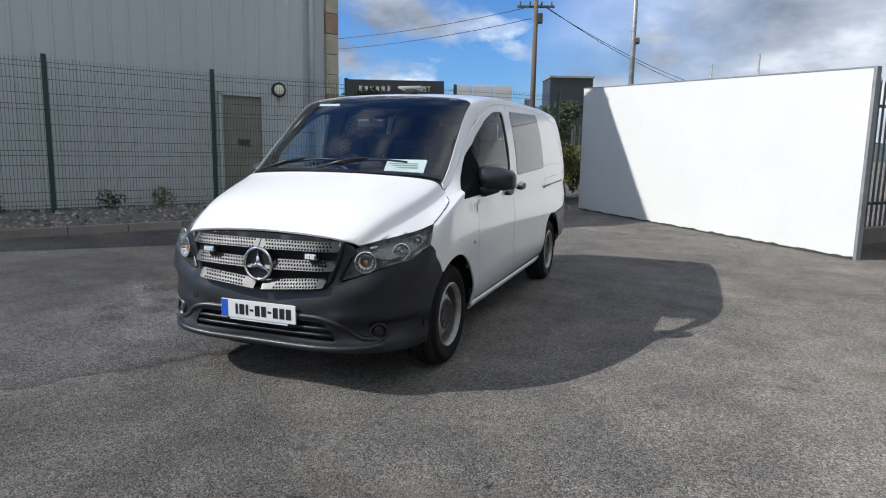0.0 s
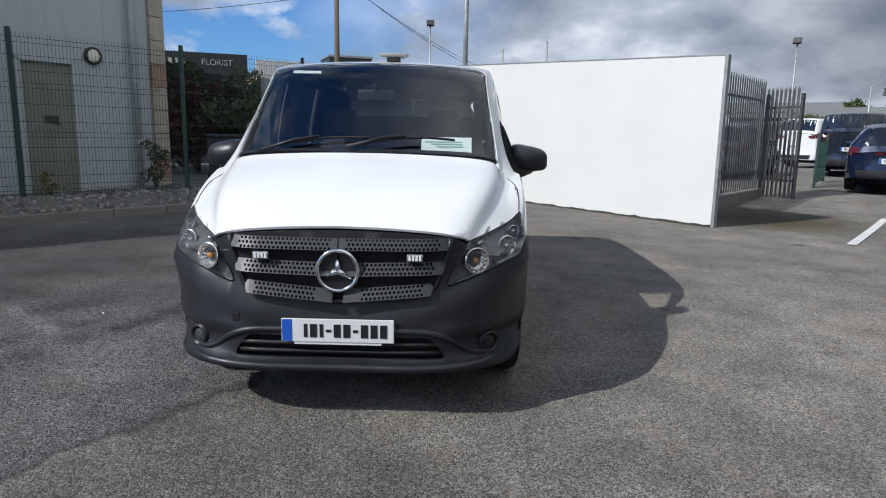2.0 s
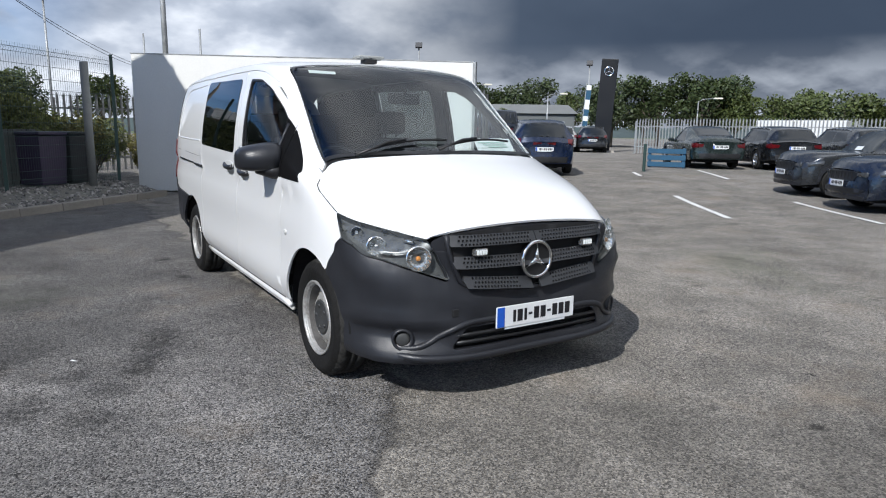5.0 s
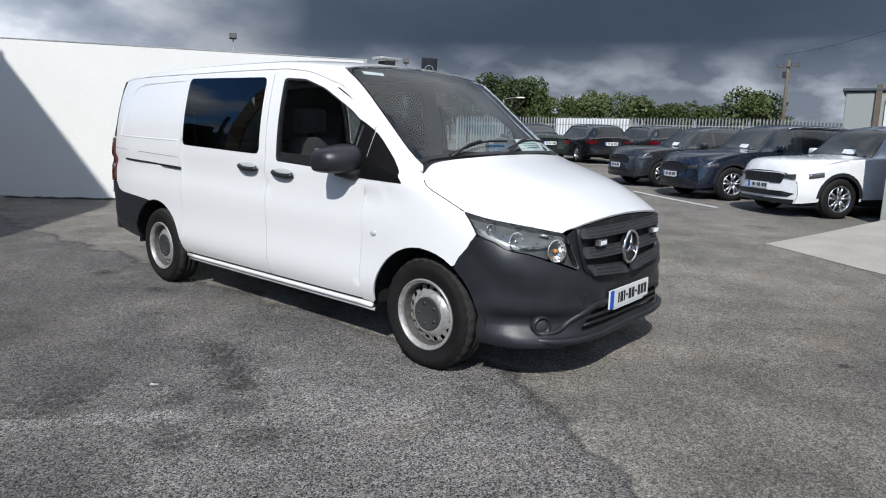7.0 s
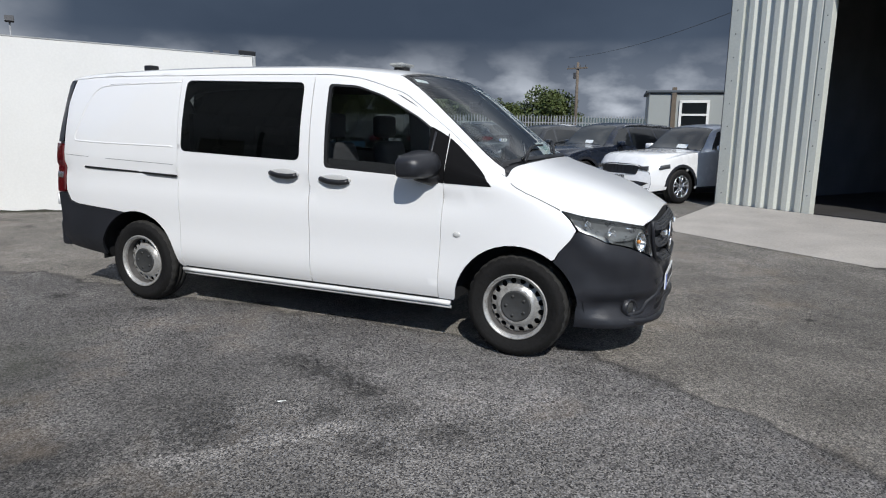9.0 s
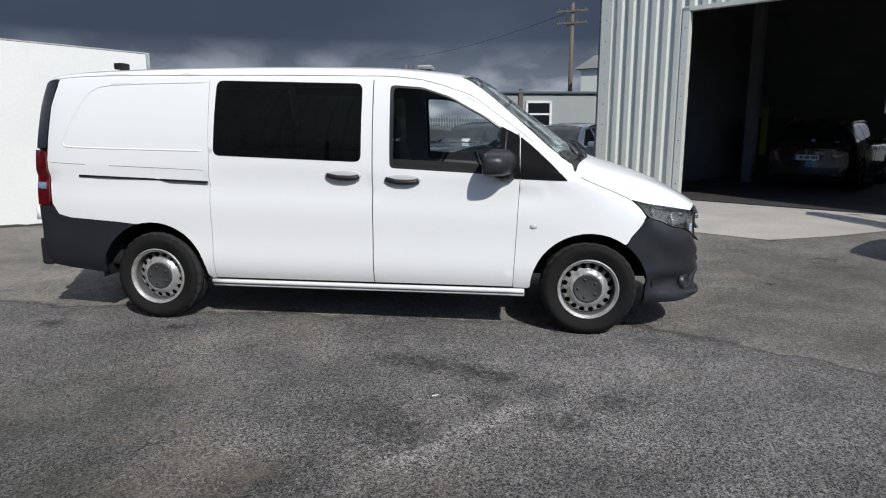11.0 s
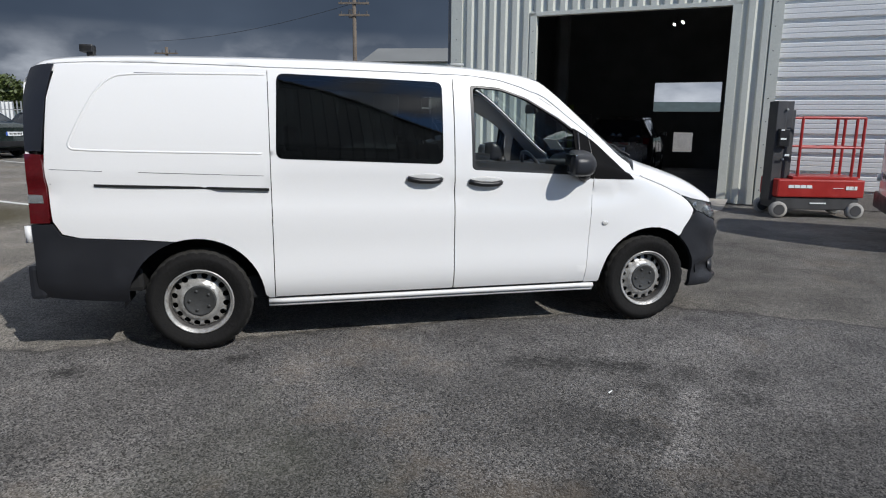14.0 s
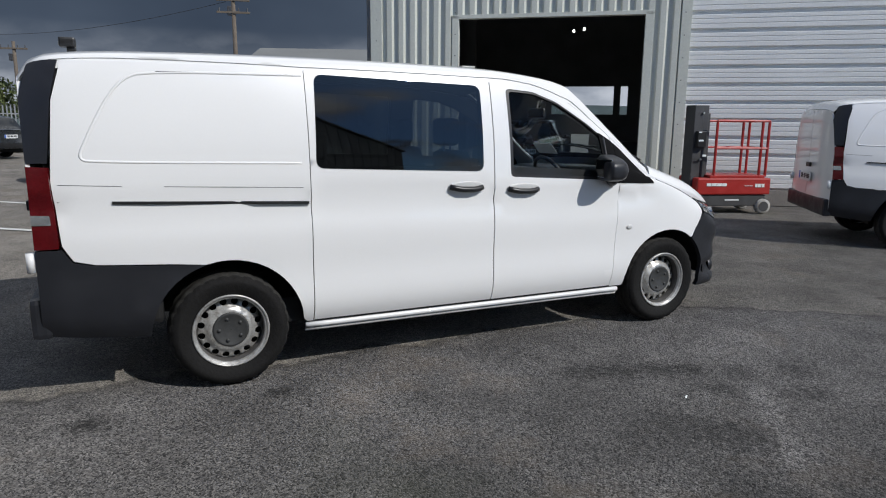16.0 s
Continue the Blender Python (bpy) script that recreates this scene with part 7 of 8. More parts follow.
SCREENDARK = mat("car_windscreen_dark", (0.020, 0.024, 0.026), 0.05, var=0.05, spec=0.8)
BACK = Vector((-0.80, 0.60))   # the bays in front of the shed: noses point this way
ROW = Vector((0.60, 0.80))
for kind, paint, p, lab, cat in (("suv", "white", (9.40, -1.87), "white sport utility car with black lower trim, nose out", "car"),
                                 ("bigsuv", "darkblue", (11.20, 0.46), "large dark blue sport utility car, nose out", "car"),
                                 ("smallsuv", "darkgrey", (12.95, 2.70), "dark grey compact sport utility car, nose out", "car")):
    car("parked_car", kind, paint, BACK, Vector(p) + ROW * 0.78, lab, cat)
car("parked_car", "saloon", "green", (0.6, 0.8), (18.2, 9.8), "dark green saloon car seen from behind", "car", front=False)
car("parked_car", "estate", "black", (0.6, 0.8), (20.0, 8.2), "black estate car seen from behind", "car", front=False)
car("parked_car", "estate", "darkgrey", (0.6, 0.8), (22.2, 6.7), "dark grey estate car in the far row", "car", front=False)
car("parked_car", "suv", "blue", (0.55, 0.83), (10.85, 10.35), "dark blue sport utility car seen from behind", "car", front=False)
car("parked_car", "suv", "silver", (0.60, 0.80), (25.6, 25.8), "silver sport utility car across the road", "car", front=False)
car("parked_car", "suv", "black", (0.66, 0.75), (27.0, 24.6), "black sport utility car across the road", "car", front=False)
car("parked_van", "minibus", "darkblue", (0.55, 0.83), (13.1, 15.8), "dark blue minibus parked behind the gate", "van", front=False)
car("parked_van", "minibus", "white", (0.90, 0.45), (15.0, 21.8), "white minibus parked behind the gate", "van", front=False)
car("parked_car", "suv", "darkgrey", (0.60, 0.80), (8.6, 14.6), "dark grey car parked behind the palisade fence", "car", front=False)
car("parked_car", "suv", "brown", (0.798, -0.603), (11.11, -8.01), "dark brown sport utility car inside the shed", "car", front=False, z=FLOOR)
car("parked_car", "saloon", "white", (0.1, 1.0), (27.3, 6.3), "white saloon car in the far row", "car", front=True)

# a second white van by the shed
m2 = Vector((-0.14, -8.44))
h2 = Vector((-0.632, -0.775))
second = copy_thing(VAN_OBJECT, Matrix.Translation((m2.x, m2.y, 0)) @ Matrix.Rotation(math.atan2(h2.y, h2.x) + math.pi / 2, 4, "Z"))
tagged(second, "white panel van seen from behind by the shed", "van")


def reversing_camera(van):
    cam_ = new("reversing_camera"); cam_.parent = van; cam_["label"] = "small black reversing camera on the rear roof edge"
    bm = bmesh.new()
    box(bm, (0.04, 2.33, 1.89), (0.06, 0.05, 0.10), 0.008)
    part("bracket", bm, BLACK, cam_)
    bm = bmesh.new()
    box(bm, (0.04, 2.35, 1.965), (0.10, 0.09, 0.055), 0.012)
    part("housing", bm, BLACK, cam_)


reversing_camera(VAN_OBJECT)

# ---- lift, bins, posts, signs, far buildings ----


LIFTTYRE = mat("pale_solid_tyre", (0.34, 0.33, 0.31), 0.8, var=0.35, scale=12)


def work_lift():
    a, b = Vector((4.05, -6.92)), Vector((3.65, -8.12))
    c = (a + b) / 2
    t = (b - a).normalized()
    root = thing("work_lift", Matrix.Translation((c.x, c.y, 0)) @ Matrix.Rotation(math.atan2(t.y, t.x), 4, "Z"), "red and dark grey mast work lift on white wheels", "lift")
    bm = bmesh.new()
    box(bm, (0, 0.05, 0.24), (1.30, 0.66, 0.20), 0.02)
    part("chassis", bm, DARKSTEEL, root)
    bm = bmesh.new()
    box(bm, (0.03, 0.05, 0.49), (1.36, 0.72, 0.29), 0.025)
    part("base_cover", bm, REDSTEEL, root, "red base cover")
    for x in (-0.60, 0.60):
        for y in (-0.28, 0.38):
            w = new("wheel"); w.parent = root; w.matrix_basis = Matrix.Translation((x, y, 0.135))
            bm = bmesh.new()
            spin(bm, [(0.085, -0.05), (0.13, -0.05), (0.135, 0.0), (0.13, 0.05), (0.085, 0.05)], 24, "z")
            for q in bm.verts:
                q.co = Vector((q.co.x, q.co.z, q.co.y))
            part("tyre", bm, LIFTTYRE, w, "pale grey solid tyre", True)
            bm = bmesh.new()
            tube(bm, (0, -0.056, 0), (0, 0.056, 0), 0.088, 20)
            part("hub", bm, DARKSTEEL, w)
    mast = new("mast"); mast.parent = root; mast["label"] = "dark grey lifting mast"
    for k, (x, wd, h) in enumerate(((-0.62, 0.16, 1.66), (-0.49, 0.12, 1.66), (-0.42, 0.08, 1.52))):
        bm = bmesh.new()
        box(bm, (x, 0.05, 0.35 + h / 2 - 0.1), (wd, 0.34 - 0.05 * k, h - 0.05), 0.012)
        part("mast_section", bm, DARKSTEEL, mast)
    bm = bmesh.new()
    box(bm, (-0.58, -0.16, 1.30), (0.16, 0.10, 0.28), 0.01)
    part("control_box", bm, BLACK, mast)
    for x, z, w, h in ((-0.60, 1.28, 0.09, 0.03), (-0.52, 1.02, 0.07, 0.035), (-0.62, 1.42, 0.05, 0.02)):
        bm = bmesh.new()
        box(bm, (x, -0.215, z), (w, 0.006, h))
        part("sticker", bm, PAPER, mast)
    for k, z in enumerate((0.55, 0.95, 1.35, 1.75)):
        bm = bmesh.new()
        tube(bm, (-0.55, -0.13, z), (-0.55, -0.155, z), 0.018, 10)
        part("mast_bolt", bm, GALV, mast)
    cage = new("cage"); cage.parent = root; cage["label"] = "red tubular guard rails"
    bm = bmesh.new()
    box(bm, (0.10, 0.05, 0.66), (1.02, 0.64, 0.05), 0.01)
    part("platform", bm, REDSTEEL, cage)
    for y in (-0.25, 0.35):
        for z in (1.62, 1.15):
            bm = bmesh.new()
            tube(bm, (-0.34, y, z), (0.62, y, z), 0.022, 8)
            part("rail", bm, REDSTEEL, cage)
        for x in (-0.34, 0.50, 0.62):
            bm = bmesh.new()
            tube(bm, (x, y, 0.66), (x, y, 1.62), 0.024, 8)
            part("upright", bm, REDSTEEL, cage)
    for z in (1.62, 1.15):
        bm = bmesh.new()
        tube(bm, (0.62, -0.25, z), (0.62, 0.35, z), 0.022, 8)
        part("rail", bm, REDSTEEL, cage)
    for x, w, z, h in ((-0.44, 0.085, 0.52, 0.05), (-0.345, 0.085, 0.52, 0.05), (-0.25, 0.085, 0.52, 0.05), (-0.155, 0.085, 0.52, 0.05), (0.30, 0.16, 0.50, 0.008), (0.44, 0.042, 0.505, 0.06), (0.49, 0.042, 0.505, 0.06), (0.525, 0.018, 0.505, 0.06), (0.57, 0.042, 0.505, 0.06)):
        bm = bmesh.new()
        box(bm, (x, -0.316, z), (w, 0.006, h))
        part("marking_bar", bm, PAPER, root)
    bm = bmesh.new()
    box(bm, (0.02, -0.288, 0.25), (0.26, 0.008, 0.022))
    part("chassis_marking_bar", bm, PAPER, root)
    return root


work_lift()


def wheelie_bin(at, ang, m, lab):
    root = thing("wheelie_bin", Matrix.Translation(at) @ Matrix.Rotation(ang, 4, "Z"), lab, "bin", "bins behind the fence")
    bm = bmesh.new()
    box(bm, (0, 0, 0.52), (0.56, 0.62, 0.92), 0.03, None, (1.12, 1.15))
    part("body", bm, m, root)
    bm = bmesh.new()
    box(bm, (0, 0.01, 1.02), (0.66, 0.76, 0.07), 0.03)
    part("lid", bm, m, root)
    bm = bmesh.new()
    tube(bm, (-0.25, 0.40, 0.97), (0.25, 0.40, 0.97), 0.018, 8)
    part("handle", bm, m, root)
    for x in (-0.27, 0.27):
        bm = bmesh.new()
        tube(bm, (x - 0.025, 0.30, 0.12), (x + 0.025, 0.30, 0.12), 0.12, 18)
        part("wheel", bm, RUBBER, root)
    bm = bmesh.new()
    box(bm, (0.08, -0.345, 0.86), (0.10, 0.006, 0.10))
    part("sticker", bm, PAPER, root)


wheelie_bin((-2.12, 9.50, 0.24), 0.75, BINPURPLE, "purple-black wheelie bin with a shut lid")
wheelie_bin((-1.62, 9.98, 0.24), 0.75, BINBLACK, "black wheelie bin with a shut lid")
wheelie_bin((-4.15, 8.05, 0.24), 0.75, BINBLACK, "black wheelie bin beside the building")


def screen_panels():
    """Grey slatted screens behind the mesh fence."""
    root = thing("slatted_screen", Matrix.Identity(4), "weathered grey slatted screen behind the fence", "screen")
    a, b = Vector((-3.75, 8.25)), Vector((-2.15, 9.75))
    t = (b - a)
    n = 22
    for k in range(n):
        p = a + t * ((k + 0.5) / n)
        bm = bmesh.new()
        box(bm, (0, 0, 0.24 + 0.55), (t.length / n - 0.012, 0.02, 1.08), 0.003, Matrix.Translation((p.x, p.y, 0)) @ Matrix.Rotation(math.atan2(t.y, t.x), 4, "Z"))
        part("slat", bm, SCREENWOOD, root)
    for z in (0.45, 1.15):
        bm = bmesh.new()
        box(bm, (t.length / 2, 0.03, z), (t.length, 0.03, 0.06), 0, Matrix.Translation((a.x, a.y, 0)) @ Matrix.Rotation(math.atan2(t.y, t.x), 4, "Z"))
        part("rail", bm, SCREENWOOD, root)


SCREENWOOD = mat("weathered_grey_slats", (0.07, 0.074, 0.072), 0.85, var=0.3, tint=0.15)
screen_panels()


def florist():
    a, b = Vector((-12.2, 20.8)), Vector((-8.3, 22.4))
    t = (b - a).normalized()
    root = thing("shop_unit", Matrix.Translation((a.x, a.y, 0)) @ Matrix.Rotation(math.atan2(t.y, t.x), 4, "Z"), "low dark-fronted florist shop unit with pale lettering", "shop")
    L = (b - a).length
    bm = bmesh.new()
    box(bm, (L / 2, 3.0, 1.9), (L, 6.0, 3.8), 0.02)
    part("wall", bm, SIGNDARK, root)
    bm = bmesh.new()
    box(bm, (L / 2, -0.08, 4.05), (L + 0.1, 0.16, 0.85), 0.01)
    sg = part("sign_board", bm, SIGNDARK, root)
    words("FLORIST", 0.33, SIGNTEXT, Matrix.Translation((L * 0.73, -0.175, 4.1)) @ Matrix.Rotation(math.pi / 2, 4, "X"), sg)
    for k in range(6):
        bm = bmesh.new()
        box(bm, (0.55 + 0.25 * k, -0.17, 4.1), (0.14, 0.012, 0.22))
        part("name_bar", bm, SIGNTEXT, sg)
    for k in range(3):
        bm = bmesh.new()
        box(bm, (0.75 + 1.32 * k, -0.02, 2.0), (1.1, 0.06, 2.6), 0.01)
        part("window", bm, GREYGLASS, root)
    # paler unit beside it with a white fascia
    r2 = thing("shop_unit", Matrix.Translation((b.x + 0.1, b.y + 0.9, 0)) @ Matrix.Rotation(math.atan2(t.y, t.x), 4, "Z"), "long low building with white fascia panels", "shop")
    bm = bmesh.new()
    box(bm, (1.4, 3, 2.0), (2.8, 6, 4.0), 0.02)
    part("wall", bm, BROWNSTONE, r2)
    for k in range(3):
        bm = bmesh.new()
        box(bm, (0.48 + 0.93 * k, -0.06, 4.0), (0.89, 0.12, 0.8), 0.01)
        part("fascia_panel", bm, CLADWHITE, r2)
    for k in range(3):
        bm = bmesh.new()
        box(bm, (0.48 + 0.93 * k, -0.03, 2.9), (0.7, 0.06, 0.7), 0.01)
        part("window", bm, GREYGLASS, r2)
    r3 = thing("substation", Matrix.Translation((-22.5, 132.0, 0)) @ Matrix.Rotation(math.atan2(t.y, t.x), 4, "Z"), "tall dark flat-roofed block far beyond the shops", "building")
    bm = bmesh.new()
    box(bm, (0, 0, 8.1), (8.6, 8.6, 16.2), 0.03)
    part("wall", bm, SIGNDARK, r3)
    bm = bmesh.new()
    box(bm, (0, 0, 16.4), (9.0, 9.0, 0.4), 0.02)
    part("roof", bm, GALV, r3)


florist()


def telegraph_pole(at, h, ang, lab, arms=1):
    root = thing("telegraph_pole", Matrix.Translation(at) @ Matrix.Rotation(ang, 4, "Z"), lab, "pole")
    bm = bmesh.new()
    tube(bm, (0, 0, 0), (0, 0, h), 0.16, 12, 0.11)
    part("shaft", bm, WOODPOLE, root, "", True)
    for k in range(arms):
        bm = bmesh.new()
        box(bm, (0, 0.12, h - 0.5 - 0.7 * k), (1.9, 0.10, 0.12), 0.01)
        arm = part("crossarm", bm, WOODPOLE, root)
        for x in (-0.8, -0.3, 0.3, 0.8):
            bm = bmesh.new()
            tube(bm, (x, 0.12, h - 0.44 - 0.7 * k), (x, 0.12, h - 0.24 - 0.7 * k), 0.045, 8, 0.03)
            part("insulator", bm, DARKSTEEL, arm)
    bm = bmesh.new()
    box(bm, (0.22, 0, h - 1.1), (0.26, 0.3, 0.5), 0.04)
    part("junction_box", bm, DARKSTEEL, root)
    return root


telegraph_pole((-5.6, 28.55, 0), 9.3, 0.3, "leaning wooden telegraph pole with crossarm and wires")
telegraph_pole((37.4, -3.8, 0), 9.2, 1.3, "wooden power pole with crossarm", 2)
telegraph_pole((52.5, 9.5, 0), 7.2, 1.3, "distant wooden power pole")


def wire(name, a, b, sag, r=0.012):
    bm = bmesh.new()
    a, b = Vector(a), Vector(b)
    pipe(bm, [a.lerp(b, k / 16) - Vector((0, 0, sag * 4 * (k / 16) * (1 - k / 16))) for k in range(17)], r, 5)
    tagged(link(name, bm, BLACK, None, "", True), "sagging black overhead wire", "wire", "overhead wires")


wire("overhead_wire", (-5.4, 28.6, 8.9), (6.0, 52.0, 6.0), 0.7, 0.016)
wire("overhead_wire", (-5.0, 28.7, 8.7), (6.4, 52.0, 5.8), 0.9, 0.016)
wire("overhead_wire", (-5.8, 28.5, 8.8), (-30.0, 31.0, 8.6), 0.8, 0.016)
wire("overhead_wire", (-5.8, 28.5, 8.2), (-30.0, 31.0, 8.0), 0.8, 0.016)
wire("overhead_wire", (37.4, -3.4, 8.6), (60.0, 12.0, 8.4), 0.5, 0.015)


def lamp_post(at, h, ang, kind, lab):
    root = thing("street_lamp", Matrix.Translation(at) @ Matrix.Rotation(ang, 4, "Z"), lab, "lamp post", "yard lamps")
    bm = bmesh.new()
    tube(bm, (0, 0, 0), (0, 0, h), 0.075, 10, 0.05)
    part("shaft", bm, GALV, root, "", True)
    if kind == "flood":
        for x in (-0.22, 0.22):
            bm = bmesh.new()
            box(bm, (x, -0.12, h + 0.16), (0.36, 0.16, 0.32), 0.03, None)
            part("floodlight", bm, DARKSTEEL, root)
        bm = bmesh.new()
        box(bm, (0, 0, h), (0.7, 0.06, 0.06))
        part("bracket", bm, DARKSTEEL, root)
    elif kind == "single":
        bm = bmesh.new()
        box(bm, (0, 0, 0), (0.46, 0.16, 0.36), 0.03, Matrix.Translation((0, -0.14, h + 0.16)) @ Matrix.Rotation(-0.5, 4, "X"))
        part("floodlight", bm, DARKSTEEL, root)
        bm = bmesh.new()
        box(bm, (0, -0.02, h), (0.40, 0.06, 0.05))
        part("bracket", bm, DARKSTEEL, root)
    elif kind == "arm":
        bm = bmesh.new()
        pipe(bm, [(0, 0, h - 0.1), (0.3, 0, h + 0.12), (1.2, 0, h + 0.2)], 0.03, 8)
        part("arm", bm, GALV, root, "", True)
        bm = bmesh.new()
        box(bm, (1.5, 0, h + 0.2), (0.7, 0.28, 0.12), 0.04)
        part("lantern", bm, LAMPWHITE, root)
    return root


lamp_post((-1.23, 36.0, 0), 7.9, 0.2, "single", "tall steel lamp post with one floodlight")
lamp_post((20.26, 34.35, 0), 6.95, -0.6, "single", "steel lamp post with one floodlight")
lamp_post((33.1, 31.4, 0), 6.4, -0.8, "single", "steel lamp post with a floodlight beside a banner")
lamp_post((36.6, 40.0, 0), 4.7, -0.3, "arm", "street lamp with a curved arm")
lamp_post((44.0, 30.0, 0), 4.2, -0.7, "arm", "low street lamp with a curved arm")
lamp_post((28.3, 40.0, 0), 5.1, -0.3, "arm", "street lamp with a curved arm")
lamp_post((0.72, 12.58, 0), 8.6, 0, "plain", "very tall plain steel mast")
lamp_post((3.07, 33.2, 0), 6.25, 0, "plain", "thin steel mast behind the wall")
lamp_post((5.03, 29.06, 0), 6.15, 0, "plain", "thin steel mast behind the wall")


TOTEMDARK = mat("totem_dark_gloss", (0.008, 0.009, 0.011), 0.45, var=0.35, scale=0.8, spec=0.3)


def totem():
    h = Vector((-0.70, -0.71))
    root = thing("sign_totem", Matrix.Translation((27.9, 24.7, 0.25)) @ Matrix.Rotation(math.atan2(h.y, h.x) + math.pi / 2, 4, "Z"), "tall dark leaning dealer sign totem", "sign")
    bm = bmesh.new()
    box(bm, (0, 0, 2.85), (1.02, 0.30, 5.7), 0.04, Matrix.Rotation(0.05, 4, "Y"), (0.97, 0.9))
    part("slab", bm, TOTEMDARK, root)
    bm = bmesh.new()
    spin(bm, [(0.36 + 0.03 * math.cos(a), 0.03 * math.sin(a)) for a in np.linspace(0, 2 * math.pi, 9)[:-1]], 32, "z", True)
    for k in range(3):
        a = math.pi / 2 + k * 2 * math.pi / 3
        tube(bm, (0, 0, 0), (0.36 * math.cos(a), 0.36 * math.sin(a), 0), 0.04, 6, 0.015)
    for q in bm.verts:
        q.co = Vector((q.co.x * 0.72 + 0.24, -0.19 - q.co.z * 0.3, 4.95 + q.co.y * 0.72))
    part("ring_emblem", bm, CHROME, root, "", True)
    bm = bmesh.new()
    box(bm, (0, 0, 0.08), (1.6, 0.7, 0.16), 0.04)
    part("plinth", bm, CONCRETE, root)
    bn = thing("banner_flag", Matrix.Translation((32.6, 31.6, 0)) @ Matrix.Rotation(-0.6, 4, "Z") @ Matrix.Rotation(0.07, 4, "Y"), "tall narrow blue and white feather banner", "banner")
    bm = bmesh.new()
    tube(bm, (0, 0, 0), (0, 0, 5.2), 0.03, 8)
    part("pole", bm, GALV, bn)
    bm = bmesh.new()
    box(bm, (0.20, 0, 3.3), (0.36, 0.012, 3.4), 0.004)
    cl = part("cloth", bm, PAPER, bn)
    for z, hh in ((4.3, 0.7), (3.0, 0.5), (2.1, 0.6)):
        bm = bmesh.new()
        box(bm, (0.20, 0, z), (0.37, 0.016, hh), 0.002)
        part("blue_block", bm, BLUEWOOD, cl)


totem()


def barrier():
    root = thing("timber_barrier", Matrix.Translation((16.7, 10.45, 0.25)) @ Matrix.Rotation(math.atan2(-1.15, 0.63), 4, "Z"), "low blue-painted timber barrier", "barrier")
    for z in (0.13, 0.36, 0.59):
        bm = bmesh.new()
        box(bm, (0, 0, z), (1.30, 0.05, 0.17), 0.008)
        part("board", bm, BLUEWOOD, root)
    for x in (-0.58, 0.58):
        bm = bmesh.new()
        box(bm, (x, 0.06, 0.35), (0.09, 0.09, 0.70), 0.008)
        part("upright", bm, BLUEWOOD, root)
    # low green mesh panels by the gate
    r2 = thing("mesh_barrier", Matrix.Translation((9.75, 11.6, 0.18)) @ Matrix.Rotation(math.atan2(0.83, 0.55), 4, "Z"), "low green wire-mesh fence beside the parked car", "fence")
    for x in (0.0, 2.4):
        bm = bmesh.new()
        box(bm, (x, 0, 0.7), (0.07, 0.07, 1.4), 0.004)
        part("post", bm, GREENWIRE, r2)
    bm = bmesh.new()
    for k in range(30):
        box(bm, (0.04 + 0.08 * k, 0, 0.65), (0.008, 0.008, 1.1))
    for z in (0.15, 0.5, 0.85, 1.18):
        box(bm, (1.2, 0, z), (2.4, 0.010, 0.012))
    part("mesh_panel", bm, GREENPANEL, r2)
    bm = bmesh.new()
    tube(bm, (14.6, 9.6, 0.2), (14.6, 9.6, 1.1), 0.05, 10)
    tagged(link("bollard", bm, GREENWIRE), "slim dark green bollard", "bollard")


GREENPANEL = mat("green_mesh", (0.012, 0.045, 0.035), 0.5)
barrier()
palisade("palisade_fence", (27.9, 22.0), (39.5, -6.0), 2.02, "long pale palisade fence behind the parked cars", 0.17, group="far palisade")
palisade("palisade_fence", (-1.6, 17.5), (5.0, 17.8), 2.3, "grey palisade fence behind the bins", 0.17, group="far palisade", steel=DARKGALV)


def cabin():
    a, b = Vector((20.1, -0.05)), Vector((21.2, -7.5))
    t = (b - a).normalized()
    root = thing("site_cabin", Matrix.Translation((a.x, a.y, 0)) @ Matrix.Rotation(math.atan2(t.y, t.x), 4, "Z"), "grey flat-roofed site cabin with a white-framed window", "cabin")
    L = 7.5
    bm = bmesh.new()
    box(bm, (L / 2, 1.5, 1.4), (L, 3.0, 2.8), 0.03)
    part("wall", bm, CABINGREY, root)
    bm = bmesh.new()
    box(bm, (L / 2, 1.5, 2.86), (L + 0.2, 3.2, 0.09), 0.02)
    part("roof", bm, CABINROOF, root)
    bm = bmesh.new()
    box(bm, (0.85, -0.04, 1.55), (0.16, 0.1, 2.9), 0.01)
    part("downpipe", bm, WOODPOLE, root)
    for x in (1.55, 4.4):
        w = new("window"); w.parent = root
        bm = bmesh.new()
        box(bm, (x, -0.01, 2.05), (0.95, 0.05, 0.95), 0.01)
        part("pane", bm, GREYGLASS, w)
        for dx, dz, sx, sz in ((-0.46, 0, 0.09, 1.0), (0.46, 0, 0.09, 1.0), (0, 0.46, 1.0, 0.09), (0, -0.46, 1.0, 0.09), (0, 0.0, 0.9, 0.07)):
            bm = bmesh.new()
            box(bm, (x + dx, -0.045, 2.05 + dz), (sx, 0.05, sz), 0.005)
            part("frame", bm, WALLWHITE, w)


CABINROOF = mat("dark_cabin_roof_edge", (0.07, 0.085, 0.10), 0.6, var=0.2)
CABINGREY = mat("cabin_grey", (0.30, 0.32, 0.31), 0.6, var=0.12, streak=1.0, scale=1.0)
cabin()


WAREGREY = mat("weathered_warehouse", (0.13, 0.14, 0.14), 0.7, var=0.2, scale=0.5, streak=1.0)


WAREROOF = mat("weathered_sheet_roof", (0.16, 0.165, 0.16), 0.8, var=0.25, scale=0.4, streak=1.0)


